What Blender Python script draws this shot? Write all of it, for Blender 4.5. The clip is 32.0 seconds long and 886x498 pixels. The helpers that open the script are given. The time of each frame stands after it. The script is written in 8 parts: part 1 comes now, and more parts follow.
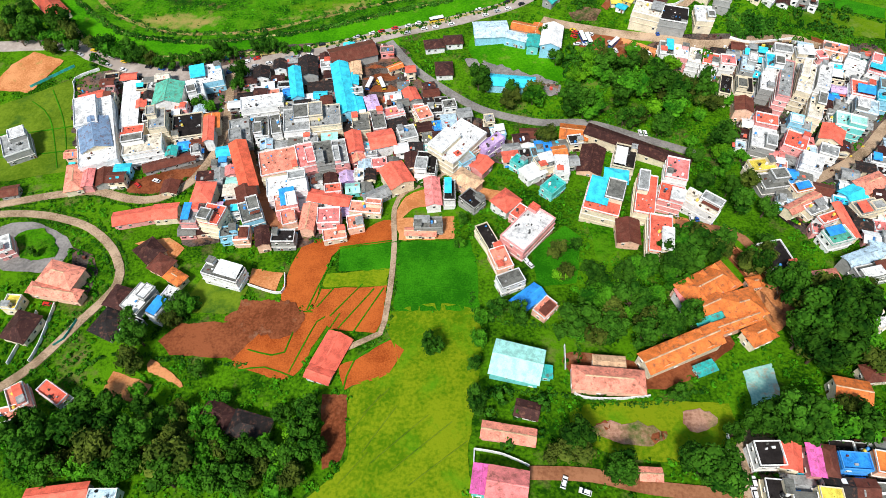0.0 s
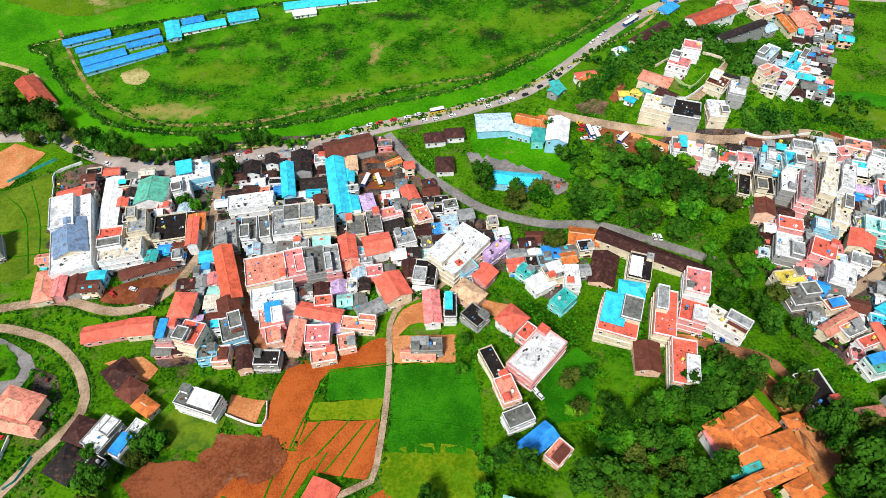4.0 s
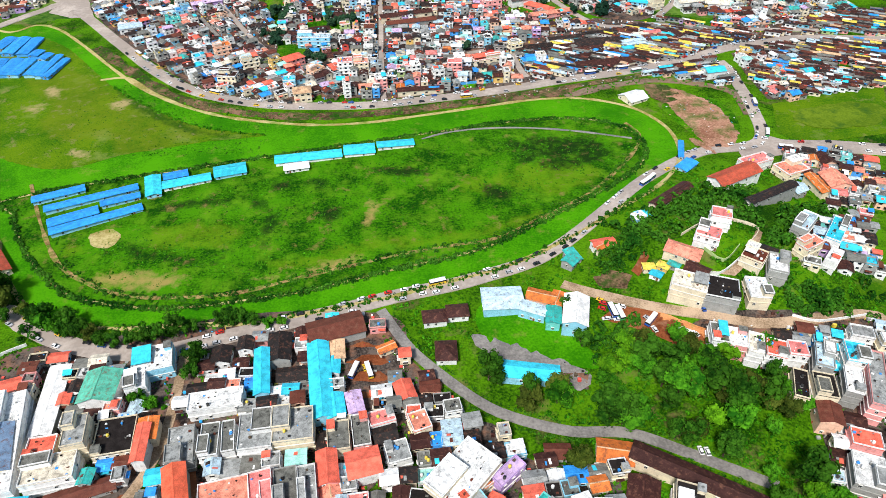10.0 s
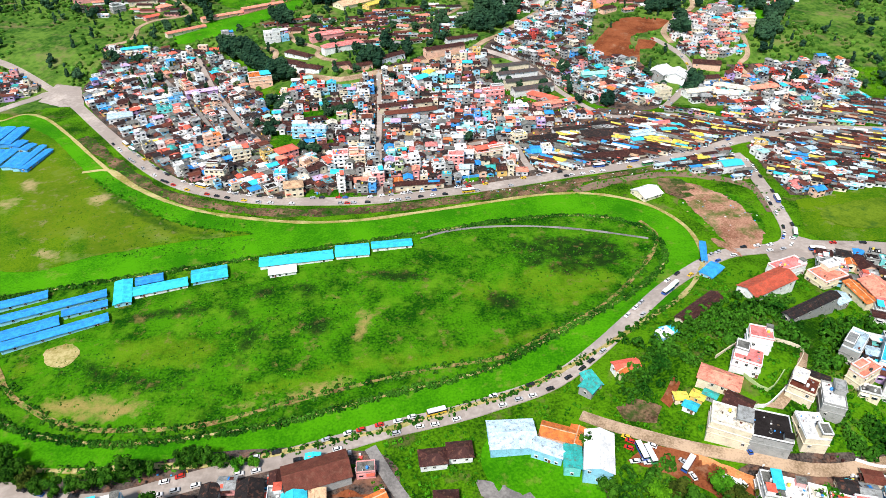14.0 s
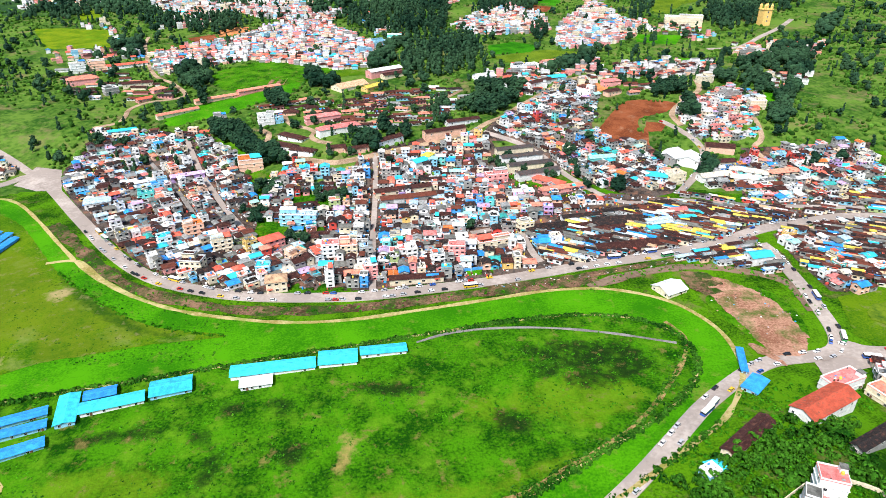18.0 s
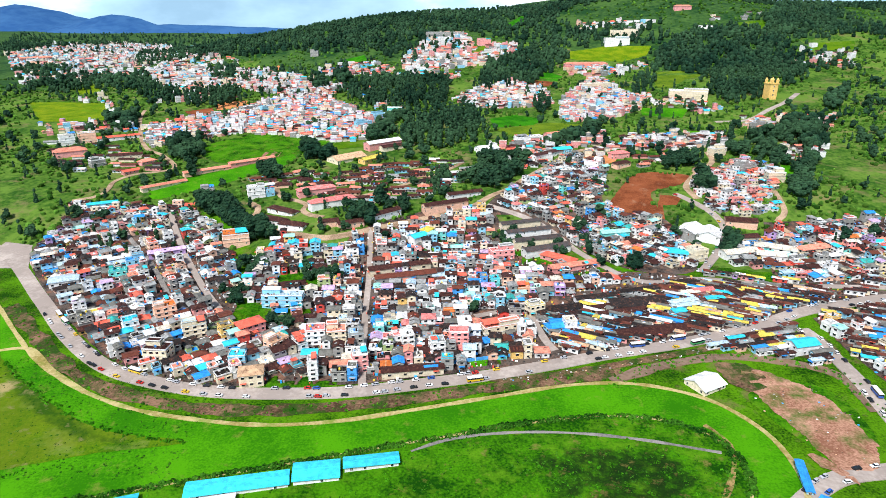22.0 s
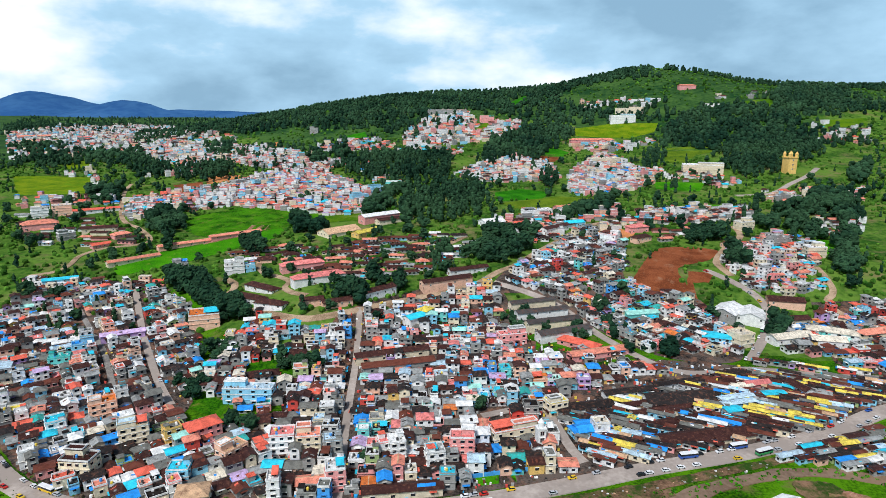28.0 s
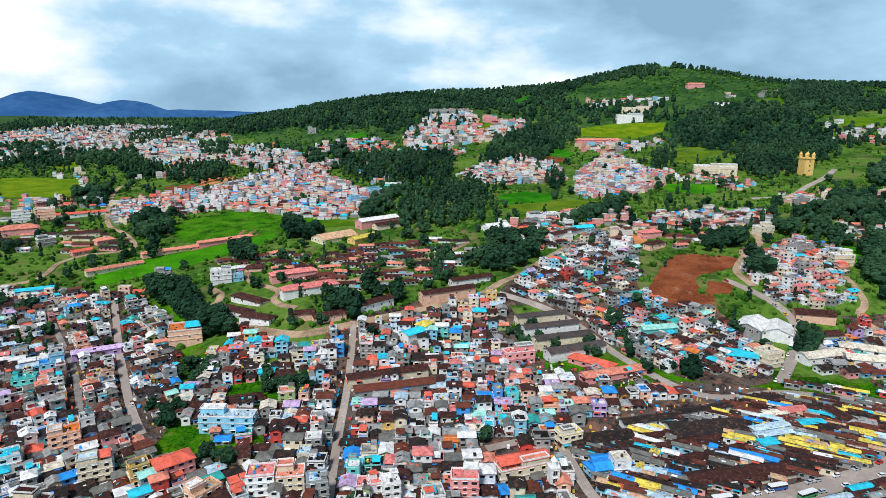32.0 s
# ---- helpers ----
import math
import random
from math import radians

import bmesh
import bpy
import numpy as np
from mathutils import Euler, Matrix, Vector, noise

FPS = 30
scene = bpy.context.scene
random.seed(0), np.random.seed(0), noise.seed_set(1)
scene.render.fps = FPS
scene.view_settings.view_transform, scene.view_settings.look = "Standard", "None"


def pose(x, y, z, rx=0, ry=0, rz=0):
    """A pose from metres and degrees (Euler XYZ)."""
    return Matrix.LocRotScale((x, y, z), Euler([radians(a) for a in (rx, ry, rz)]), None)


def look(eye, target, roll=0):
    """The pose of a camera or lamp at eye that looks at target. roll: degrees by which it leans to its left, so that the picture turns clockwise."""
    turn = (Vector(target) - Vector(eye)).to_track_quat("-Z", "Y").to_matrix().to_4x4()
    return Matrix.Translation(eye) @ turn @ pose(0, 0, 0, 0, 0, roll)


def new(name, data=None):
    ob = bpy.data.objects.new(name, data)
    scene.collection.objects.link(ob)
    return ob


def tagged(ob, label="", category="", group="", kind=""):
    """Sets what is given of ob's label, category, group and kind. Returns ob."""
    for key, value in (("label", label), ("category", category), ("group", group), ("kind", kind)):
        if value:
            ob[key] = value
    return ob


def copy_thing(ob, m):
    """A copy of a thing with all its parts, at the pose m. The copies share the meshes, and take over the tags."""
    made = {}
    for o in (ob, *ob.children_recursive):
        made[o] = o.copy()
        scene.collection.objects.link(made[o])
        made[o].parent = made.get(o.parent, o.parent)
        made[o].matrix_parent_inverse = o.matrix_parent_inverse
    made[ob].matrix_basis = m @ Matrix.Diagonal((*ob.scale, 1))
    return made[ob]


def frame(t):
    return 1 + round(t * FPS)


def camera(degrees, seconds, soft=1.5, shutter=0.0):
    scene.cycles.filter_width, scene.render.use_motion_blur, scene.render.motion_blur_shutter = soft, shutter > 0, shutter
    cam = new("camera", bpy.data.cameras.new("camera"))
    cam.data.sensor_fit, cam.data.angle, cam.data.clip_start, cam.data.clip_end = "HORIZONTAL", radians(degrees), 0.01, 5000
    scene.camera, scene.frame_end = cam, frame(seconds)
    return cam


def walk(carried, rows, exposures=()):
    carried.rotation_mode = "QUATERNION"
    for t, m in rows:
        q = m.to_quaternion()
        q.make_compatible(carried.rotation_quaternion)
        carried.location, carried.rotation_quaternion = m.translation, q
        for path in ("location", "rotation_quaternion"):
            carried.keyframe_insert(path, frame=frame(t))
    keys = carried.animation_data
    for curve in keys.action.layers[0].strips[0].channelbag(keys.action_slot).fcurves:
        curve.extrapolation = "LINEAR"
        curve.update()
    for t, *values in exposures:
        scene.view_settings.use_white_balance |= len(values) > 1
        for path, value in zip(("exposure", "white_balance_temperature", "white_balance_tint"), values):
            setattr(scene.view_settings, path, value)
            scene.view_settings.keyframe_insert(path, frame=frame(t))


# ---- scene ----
cam = camera(70.4, 32.0, soft=0.6)
METRES, EYE, TILT, LEAN, TURN = 330.0, 232.0, -55.3, 0.0, 0.0
ROWS = [
    (0.0, 0.0, 0.0, 0.0, 0.0, 0.0, -0.0),
    (0.5, 0.0001, 0.0081, 0.0099, 0.01, 0.39, -0.02),
    (1.0, 0.0003, 0.0171, 0.0213, 0.02, 0.85, -0.04),
    (1.5, 0.0004, 0.0252, 0.0321, 0.02, 1.34, -0.05),
    (2.0, -0.0004, 0.0341, 0.0432, -0.03, 2.01, -0.08),
    (2.5, -0.0002, 0.0427, 0.054, -0.01, 2.63, -0.1),
    (3.0, 0.0, 0.0516, 0.0647, 0.01, 3.37, -0.11),
    (3.5, 0.0005, 0.0601, 0.075, 0.04, 4.03, -0.13),
    (5.5, -0.0003, 0.096, 0.1183, 0.02, 7.07, -0.22),
    (6.0, 0.0001, 0.1061, 0.1286, 0.05, 7.95, -0.23),
    (6.5, 0.0002, 0.1153, 0.1397, 0.06, 8.71, -0.26),
    (7.0, -0.0001, 0.1255, 0.1513, 0.06, 9.56, -0.26),
    (7.5, -0.001, 0.135, 0.1625, 0.02, 10.33, -0.3),
    (8.0, -0.0004, 0.1454, 0.1737, 0.06, 11.22, -0.31),
    (8.5, -0.0007, 0.1551, 0.1851, 0.04, 12.0, -0.33),
    (9.0, -0.001, 0.1656, 0.1968, 0.04, 12.87, -0.35),
    (9.5, -0.0008, 0.1753, 0.2078, 0.06, 13.65, -0.36),
    (10.0, -0.001, 0.1859, 0.22, 0.06, 14.5, -0.38),
    (10.5, -0.0012, 0.1962, 0.2308, 0.04, 15.31, -0.42),
    (11.0, -0.0009, 0.2072, 0.2429, 0.06, 16.17, -0.42),
    (11.5, -0.0008, 0.2175, 0.2538, 0.08, 16.97, -0.43),
    (12.0, -0.0009, 0.2285, 0.266, 0.08, 17.82, -0.44),
    (12.5, -0.001, 0.239, 0.2769, 0.09, 18.62, -0.46),
    (13.0, -0.0015, 0.2502, 0.2888, 0.08, 19.47, -0.48),
    (13.5, -0.001, 0.2612, 0.2997, 0.1, 20.27, -0.49),
    (14.0, -0.0007, 0.2736, 0.3121, 0.11, 21.14, -0.49),
    (14.5, -0.0003, 0.2864, 0.3229, 0.11, 21.99, -0.51),
    (16.5, 0.0006, 0.3386, 0.3687, 0.13, 25.48, -0.57),
    (17.0, 0.0007, 0.3522, 0.381, 0.14, 26.35, -0.58),
    (17.5, 0.0005, 0.3652, 0.3921, 0.14, 27.16, -0.59),
    (18.0, 0.0011, 0.3794, 0.4036, 0.15, 28.06, -0.61),
    (18.5, 0.001, 0.3928, 0.4137, 0.15, 28.88, -0.63),
    (19.0, 0.0014, 0.4073, 0.425, 0.16, 29.75, -0.66),
    (19.5, 0.0016, 0.4202, 0.4354, 0.18, 30.55, -0.67),
    (20.0, 0.0016, 0.4345, 0.4466, 0.19, 31.41, -0.69),
    (20.5, 0.0017, 0.4477, 0.4567, 0.19, 32.19, -0.71),
    (21.0, 0.0024, 0.4627, 0.4679, 0.2, 33.06, -0.74),
    (21.5, 0.0018, 0.4753, 0.4778, 0.21, 33.85, -0.73),
    (22.0, 0.0018, 0.4896, 0.4884, 0.21, 34.72, -0.74),
    (22.5, 0.0018, 0.5028, 0.498, 0.22, 35.51, -0.76),
    (23.0, 0.0021, 0.5175, 0.5082, 0.22, 36.39, -0.78),
    (23.5, 0.0018, 0.5302, 0.5181, 0.21, 37.15, -0.8),
    (24.0, 0.0019, 0.5444, 0.5287, 0.21, 37.99, -0.81),
    (24.5, 0.002, 0.5579, 0.5384, 0.22, 38.76, -0.83),
    (25.0, 0.0023, 0.5724, 0.5487, 0.23, 39.59, -0.85),
    (25.5, 0.002, 0.5858, 0.5586, 0.22, 40.37, -0.87),
    (26.0, 0.0022, 0.6006, 0.5684, 0.24, 41.23, -0.88),
    (26.5, 0.0024, 0.6139, 0.5776, 0.25, 41.95, -0.9),
    (28.5, 0.0038, 0.6647, 0.613, 0.32, 42.25, -1.01),
    (29.0, 0.0038, 0.6737, 0.6236, 0.34, 42.28, -1.02),
    (29.5, 0.004, 0.682, 0.6332, 0.35, 42.28, -1.04),
    (30.0, 0.0041, 0.6901, 0.6439, 0.36, 42.25, -1.07),
    (30.5, 0.0044, 0.6967, 0.6544, 0.37, 42.25, -1.09),
    (31.0, 0.0044, 0.7038, 0.6654, 0.39, 42.24, -1.1),
    (31.5, 0.0046, 0.7102, 0.6755, 0.41, 42.22, -1.12),
    (32.0, 0.0047, 0.7173, 0.6865, 0.44, 42.22, -1.13),
]
walk(cam, [(t, pose(0, 0, EYE, TILT, LEAN, TURN) @ pose(METRES * x, METRES * y, METRES * z, 90 + pitch, roll, yaw)) for t, x, y, z, yaw, pitch, roll in ROWS],
     exposures=((0, 0.08, 6500, 10), (7, -0.04, 6520, 10), (12, 0.13, 6500, 11), (18, 0.32, 6420, 13), (20, 0.38, 6400, 13), (23, -0.02, 6320, 12), (26, -0.28, 6250, 11), (29, -0.4, 6200, 10), (32, -0.4, 6200, 10)))

# ---- light: a bright overcast day, thin cloud with a soft high sun ----
SUN_ELEVATION, SUN_TURN = 53.0, 205.0
world = bpy.data.worlds.new("sky")
scene.world = world
world.use_nodes = True
wn, wl = world.node_tree.nodes, world.node_tree.links
wn.clear()
sky = wn.new("ShaderNodeTexSky")
sky.sky_type, sky.sun_disc = "NISHITA", False
sky.sun_elevation, sky.sun_rotation = radians(SUN_ELEVATION), radians(SUN_TURN)
sky.air_density, sky.dust_density = 1.0, 1.0
coord = wn.new("ShaderNodeTexCoord")
stretch = wn.new("ShaderNodeMapping")
stretch.inputs["Scale"].default_value = (1.0, 1.0, 2.3)
stretch.inputs["Location"].default_value = (0.35, 0.1, 0.2)
cloud = wn.new("ShaderNodeTexNoise")
cloud.inputs["Scale"].default_value, cloud.inputs["Detail"].default_value, cloud.inputs["Roughness"].default_value = 2.1, 9.0, 0.55
tone = wn.new("ShaderNodeValToRGB")
tone.color_ramp.elements[0].position, tone.color_ramp.elements[0].color = 0.38, (0.27, 0.45, 0.60, 1)
tone.color_ramp.elements[1].position, tone.color_ramp.elements[1].color = 0.60, (1.0, 1.05, 1.06, 1)
mid = tone.color_ramp.elements.new(0.5)
mid.color = (0.44, 0.68, 0.86, 1)
blend = wn.new("ShaderNodeMix")
blend.data_type = "RGBA"
split = wn.new("ShaderNodeSeparateXYZ")
cover = wn.new("ShaderNodeMapRange")
cover.inputs["From Min"].default_value, cover.inputs["From Max"].default_value = 0.16, 0.46
cover.inputs["To Min"].default_value, cover.inputs["To Max"].default_value = 0.96, 0.08
wl.new(coord.outputs["Generated"], split.inputs["Vector"])
wl.new(split.outputs["Z"], cover.inputs["Value"])
wl.new(cover.outputs["Result"], blend.inputs["Factor"])
gain = wn.new("ShaderNodeVectorMath")
gain.operation = "SCALE"
gain.inputs["Scale"].default_value = 14.0
back = wn.new("ShaderNodeBackground")
back.inputs["Strength"].default_value = 0.1
wout = wn.new("ShaderNodeOutputWorld")
wl.new(coord.outputs["Generated"], stretch.inputs["Vector"])
wl.new(stretch.outputs["Vector"], cloud.inputs["Vector"])
wl.new(cloud.outputs["Fac"], tone.inputs["Fac"])
wl.new(tone.outputs["Color"], gain.inputs[0])
wl.new(sky.outputs["Color"], blend.inputs["A"])
wl.new(gain.outputs["Vector"], blend.inputs["B"])
wl.new(blend.outputs["Result"], back.inputs["Color"])
wl.new(back.outputs["Background"], wout.inputs["Surface"])

lamp = bpy.data.lights.new("sun", "SUN")
lamp.energy, lamp.angle, lamp.color = 5.0, radians(10), (1.0, 0.97, 0.925)
sun = new("sun", lamp)
sa, se = radians(SUN_TURN), radians(SUN_ELEVATION)
sun.matrix_world = look((500 * math.sin(sa) * math.cos(se), 500 * math.cos(sa) * math.cos(se), 500 * math.sin(se)), (0, 0, 0))

# ---- materials ----
MATS = {}


def surface(name, low, high, scale=0.3, fine=3.0, rough=0.85, relief=0.0, relief_scale=2.0, spread=0.0, stain=None, stain_at=0.62, metal=0.0, space="Object", waves=None, detail=6.0, grain_share=0.6, zones=None):
    """Two-scale mottled surface: low and high are its two colours, stain a third that breaks through in patches."""
    m = bpy.data.materials.new(name)
    m.use_nodes = True
    n, l = m.node_tree.nodes, m.node_tree.links
    shader = n["Principled BSDF"]
    shader.inputs["Roughness"].default_value, shader.inputs["Metallic"].default_value = rough, metal
    shader.inputs["Specular IOR Level"].default_value = 0.5 if rough < 0.5 else 0.12 if rough < 0.8 else 0.04
    tex = n.new("ShaderNodeTexCoord") if space == "Object" else n.new("ShaderNodeNewGeometry")
    where = tex.outputs["Object" if space == "Object" else "Position"]
    if space == "Object":
        info = n.new("ShaderNodeObjectInfo")
        shift = n.new("ShaderNodeVectorMath")
        shift.operation = "MULTIPLY_ADD"
        shift.inputs[1].default_value = (1, 1, 1)
        far = n.new("ShaderNodeVectorMath")
        far.operation = "SCALE"
        far.inputs[0].default_value = (91, 57, 33)
        l.new(info.outputs["Random"], far.inputs["Scale"])
        l.new(where, shift.inputs[0])
        l.new(far.outputs["Vector"], shift.inputs[2])
        where = shift.outputs["Vector"]
    big, small = n.new("ShaderNodeTexNoise"), n.new("ShaderNodeTexNoise")
    big.inputs["Scale"].default_value, small.inputs["Scale"].default_value = scale, fine
    big.inputs["Detail"].default_value, small.inputs["Detail"].default_value = detail, 4.0
    big.inputs["Roughness"].default_value = 0.62
    l.new(where, big.inputs["Vector"])
    l.new(where, small.inputs["Vector"])
    both = n.new("ShaderNodeMath")
    both.operation = "MULTIPLY_ADD"
    both.inputs[1].default_value = grain_share
    l.new(small.outputs["Fac"], both.inputs[0])
    l.new(big.outputs["Fac"], both.inputs[2])
    ramp = n.new("ShaderNodeValToRGB")
    ramp.color_ramp.elements[0].position, ramp.color_ramp.elements[0].color = 0.66, (*low, 1)
    ramp.color_ramp.elements[1].position, ramp.color_ramp.elements[1].color = 0.92, (*high, 1)
    l.new(both.outputs["Value"], ramp.inputs["Fac"])
    colour = ramp.outputs["Color"]
    if stain:
        spot = n.new("ShaderNodeTexNoise")
        spot.inputs["Scale"].default_value, spot.inputs["Detail"].default_value = scale * 1.7, 7.0
        spot.inputs["Roughness"].default_value = 0.68
        l.new(where, spot.inputs["Vector"])
        edge = n.new("ShaderNodeMapRange")
        edge.inputs["From Min"].default_value, edge.inputs["From Max"].default_value = stain_at - 0.1, stain_at + 0.08
        l.new(spot.outputs["Fac"], edge.inputs["Value"])
        mix = n.new("ShaderNodeMix")
        mix.data_type = "RGBA"
        mix.inputs["B"].default_value = (*stain, 1)
        l.new(edge.outputs["Result"], mix.inputs["Factor"])
        l.new(colour, mix.inputs["A"])
        colour = mix.outputs["Result"]
    if spread:
        pick = n.new("ShaderNodeObjectInfo") if space == "Object" else n.new("ShaderNodeNewGeometry")
        vary = n.new("ShaderNodeMapRange")
        vary.inputs["To Min"].default_value, vary.inputs["To Max"].default_value = 1 - spread, 1 + spread
        l.new(pick.outputs["Random" if space == "Object" else "Random Per Island"], vary.inputs["Value"])
        hsv = n.new("ShaderNodeHueSaturation")
        l.new(vary.outputs["Result"], hsv.inputs["Value"])
        l.new(colour, hsv.inputs["Color"])
        colour = hsv.outputs["Color"]
    for kind, tint in (zones or {}).items():
        mark, ragged, edge, mix = n.new("ShaderNodeAttribute"), n.new("ShaderNodeMath"), n.new("ShaderNodeMapRange"), n.new("ShaderNodeMix")
        mark.attribute_name = kind
        patchy = n.new("ShaderNodeTexNoise")
        patchy.inputs["Scale"].default_value, patchy.inputs["Detail"].default_value, patchy.inputs["Roughness"].default_value = 0.11, 7.0, 0.7
        l.new(where, patchy.inputs["Vector"])
        ragged.operation = "MULTIPLY_ADD"
        ragged.inputs[1].default_value = 3.4
        l.new(patchy.outputs["Fac"], ragged.inputs[0])
        l.new(mark.outputs["Fac"], ragged.inputs[2])
        edge.inputs["From Min"].default_value, edge.inputs["From Max"].default_value = 1.95, 2.75
        edge.inputs["To Max"].default_value = 0.6 if kind == "pale" else 0.92
        l.new(ragged.outputs["Value"], edge.inputs["Value"])
        mix.data_type = "RGBA"
        mix.inputs["B"].default_value = (*tint, 1)
        l.new(edge.outputs["Result"], mix.inputs["Factor"])
        l.new(colour, mix.inputs["A"])
        colour = mix.outputs["Result"]
    l.new(colour, shader.inputs["Base Color"])
    if waves:
        wave = n.new("ShaderNodeTexWave")
        wave.inputs["Scale"].default_value, wave.inputs["Distortion"].default_value = waves, 0.2
        wave.bands_direction = "X"
        l.new(tex.outputs["Object" if space == "Object" else "Position"], wave.inputs["Vector"])
        dent = n.new("ShaderNodeBump")
        dent.inputs["Strength"].default_value, dent.inputs["Distance"].default_value = 0.35, 0.05
        l.new(wave.outputs["Fac"], dent.inputs["Height"])
        l.new(dent.outputs["Normal"], shader.inputs["Normal"])
    elif relief:
        grain = n.new("ShaderNodeTexNoise")
        grain.inputs["Scale"].default_value, grain.inputs["Detail"].default_value = relief_scale, 5.0
        l.new(where, grain.inputs["Vector"])
        dent = n.new("ShaderNodeBump")
        dent.inputs["Strength"].default_value, dent.inputs["Distance"].default_value = 0.6, relief
        l.new(grain.outputs["Fac"], dent.inputs["Height"])
        l.new(dent.outputs["Normal"], shader.inputs["Normal"])
    MATS[name] = m
    return m


def toned(c, f):
    return tuple(v * f for v in c)


# land
surface("ground", (0.008, 0.045, 0.001), (0.075, 0.21, 0.003), 0.035, 0.9, 0.95, 0.5, 1.3, space="World", stain=(0.16, 0.12, 0.05), stain_at=0.66)
surface("slope", (0.022, 0.078, 0.008), (0.105, 0.195, 0.026), 0.02, 0.22, 0.95, 0.5, 0.4, space="World", stain=(0.20, 0.16, 0.075), stain_at=0.63)
surface("mud", (0.055, 0.032, 0.018), (0.24, 0.14, 0.085), 0.06, 0.8, 0.9, 0.3, 1.2, space="World", stain=(0.025, 0.065, 0.008), stain_at=0.53)
surface("earth_pale", (0.22, 0.10, 0.06), (0.48, 0.27, 0.18), 0.04, 0.9, 0.95, 0.3, 1.2, space="World", stain=(0.045, 0.11, 0.010), stain_at=0.57)
surface("hill", (0.012, 0.048, 0.014), (0.055, 0.120, 0.026), 0.012, 0.12, 0.95, 0.5, 0.2, space="World")
surface("grass_bright", (0.022, 0.145, 0.001), (0.062, 0.265, 0.002), 0.03, 0.9, 0.9, 0.15, 1.5, space="World", zones={"bare": (0.22, 0.22, 0.04)})
surface("grass_rough", (0.006, 0.050, 0.001), (0.050, 0.200, 0.002), 0.045, 0.8, 0.95, 0.6, 1.0, space="World", stain=(0.085, 0.225, 0.006), stain_at=0.59, zones={"pale": (0.115, 0.215, 0.006), "wet": (0.008, 0.024, 0.004), "bare": (0.30, 0.23, 0.07)})
surface("open_grass", (0.030, 0.11, 0.002), (0.10, 0.185, 0.004), 0.022, 0.9, 0.95, 0.3, 0.8, space="World", stain=(0.18, 0.22, 0.05), stain_at=0.66, zones={"pale": (0.12, 0.165, 0.008), "wet": (0.02, 0.07, 0.004), "bare": (0.34, 0.27, 0.12)})
surface("meadow", (0.065, 0.150, 0.002), (0.18, 0.24, 0.006), 0.05, 0.8, 0.95, 0.3, 1.0, space="World", stain=(0.085, 0.23, 0.005), stain_at=0.64)
surface("crop_green", (0.012, 0.105, 0.002), (0.036, 0.21, 0.004), 0.06, 1.6, 0.95, 0.3, 1.5, space="World")
surface("crop_dark", (0.07, 0.13, 0.006), (0.13, 0.20, 0.012), 0.05, 0.7, 0.95, 0.3, 1.0, space="World", stain=(0.03, 0.09, 0.01))
surface("soil_red", (0.25, 0.048, 0.010), (0.46, 0.11, 0.022), 0.05, 1.8, 0.95, waves=0.35, space="World")
surface("soil_brown", (0.13, 0.036, 0.014), (0.26, 0.080, 0.032), 0.06, 1.0, 0.95, 0.2, 1.6, space="World", stain=(0.30, 0.17, 0.10), stain_at=0.66)
surface("soil_orange", (0.42, 0.15, 0.05), (0.62, 0.27, 0.11), 0.08, 1.2, 0.95, 0.15, 1.6, space="World", stain=(0.20, 0.22, 0.05), stain_at=0.70)
surface("paving", (0.016, 0.013, 0.012), (0.12, 0.095, 0.08), 0.07, 1.0, 0.9, 0.15, 1.6, space="World", stain=(0.24, 0.12, 0.075), stain_at=0.6)
surface("asphalt", (0.32, 0.27, 0.235), (0.50, 0.43, 0.375), 0.035, 0.5, 0.9, space="World", stain=(0.20, 0.165, 0.14), stain_at=0.66, grain_share=0.4)
surface("lane", (0.22, 0.15, 0.09), (0.46, 0.33, 0.22), 0.08, 1.4, 0.95, 0.1, 2.0, space="World")
surface("grey_lane", (0.15, 0.14, 0.13), (0.27, 0.25, 0.23), 0.08, 0.9, 0.95, 0.08, 2.0, space="World")
surface("red_lane", (0.22, 0.085, 0.04), (0.36, 0.16, 0.08), 0.08, 0.9, 0.95, 0.1, 2.0, space="World")
surface("sand", (0.26, 0.21, 0.06), (0.48, 0.40, 0.18), 0.05, 0.7, 0.95, 0.1, 1.6, space="World", stain=(0.16, 0.24, 0.03), stain_at=0.62)
surface("trail", (0.13, 0.085, 0.03), (0.36, 0.25, 0.10), 0.12, 0.9, 0.95, 0.1, 1.6, space="World", stain=(0.06, 0.17, 0.008), stain_at=0.55)
surface("dark_grass", (0.008, 0.014, 0.004), (0.030, 0.050, 0.010), 0.06, 0.5, 0.95, 0.5, 0.7, space="World", stain=(0.022, 0.085, 0.003), stain_at=0.53)
surface("court", (0.20, 0.46, 0.40), (0.38, 0.62, 0.54), 0.15, 1.0, 0.7, space="World", stain=(0.50, 0.30, 0.16), stain_at=0.6)
surface("water", (0.16, 0.10, 0.06), (0.24, 0.16, 0.10), 0.05, 0.4, 0.25, space="World")
# far ranges: the blue of distance haze is put into the base colour
surface("mountain_haze", (0.026, 0.095, 0.25), (0.045, 0.135, 0.30), 0.004, 0.02, 1.0, space="World")
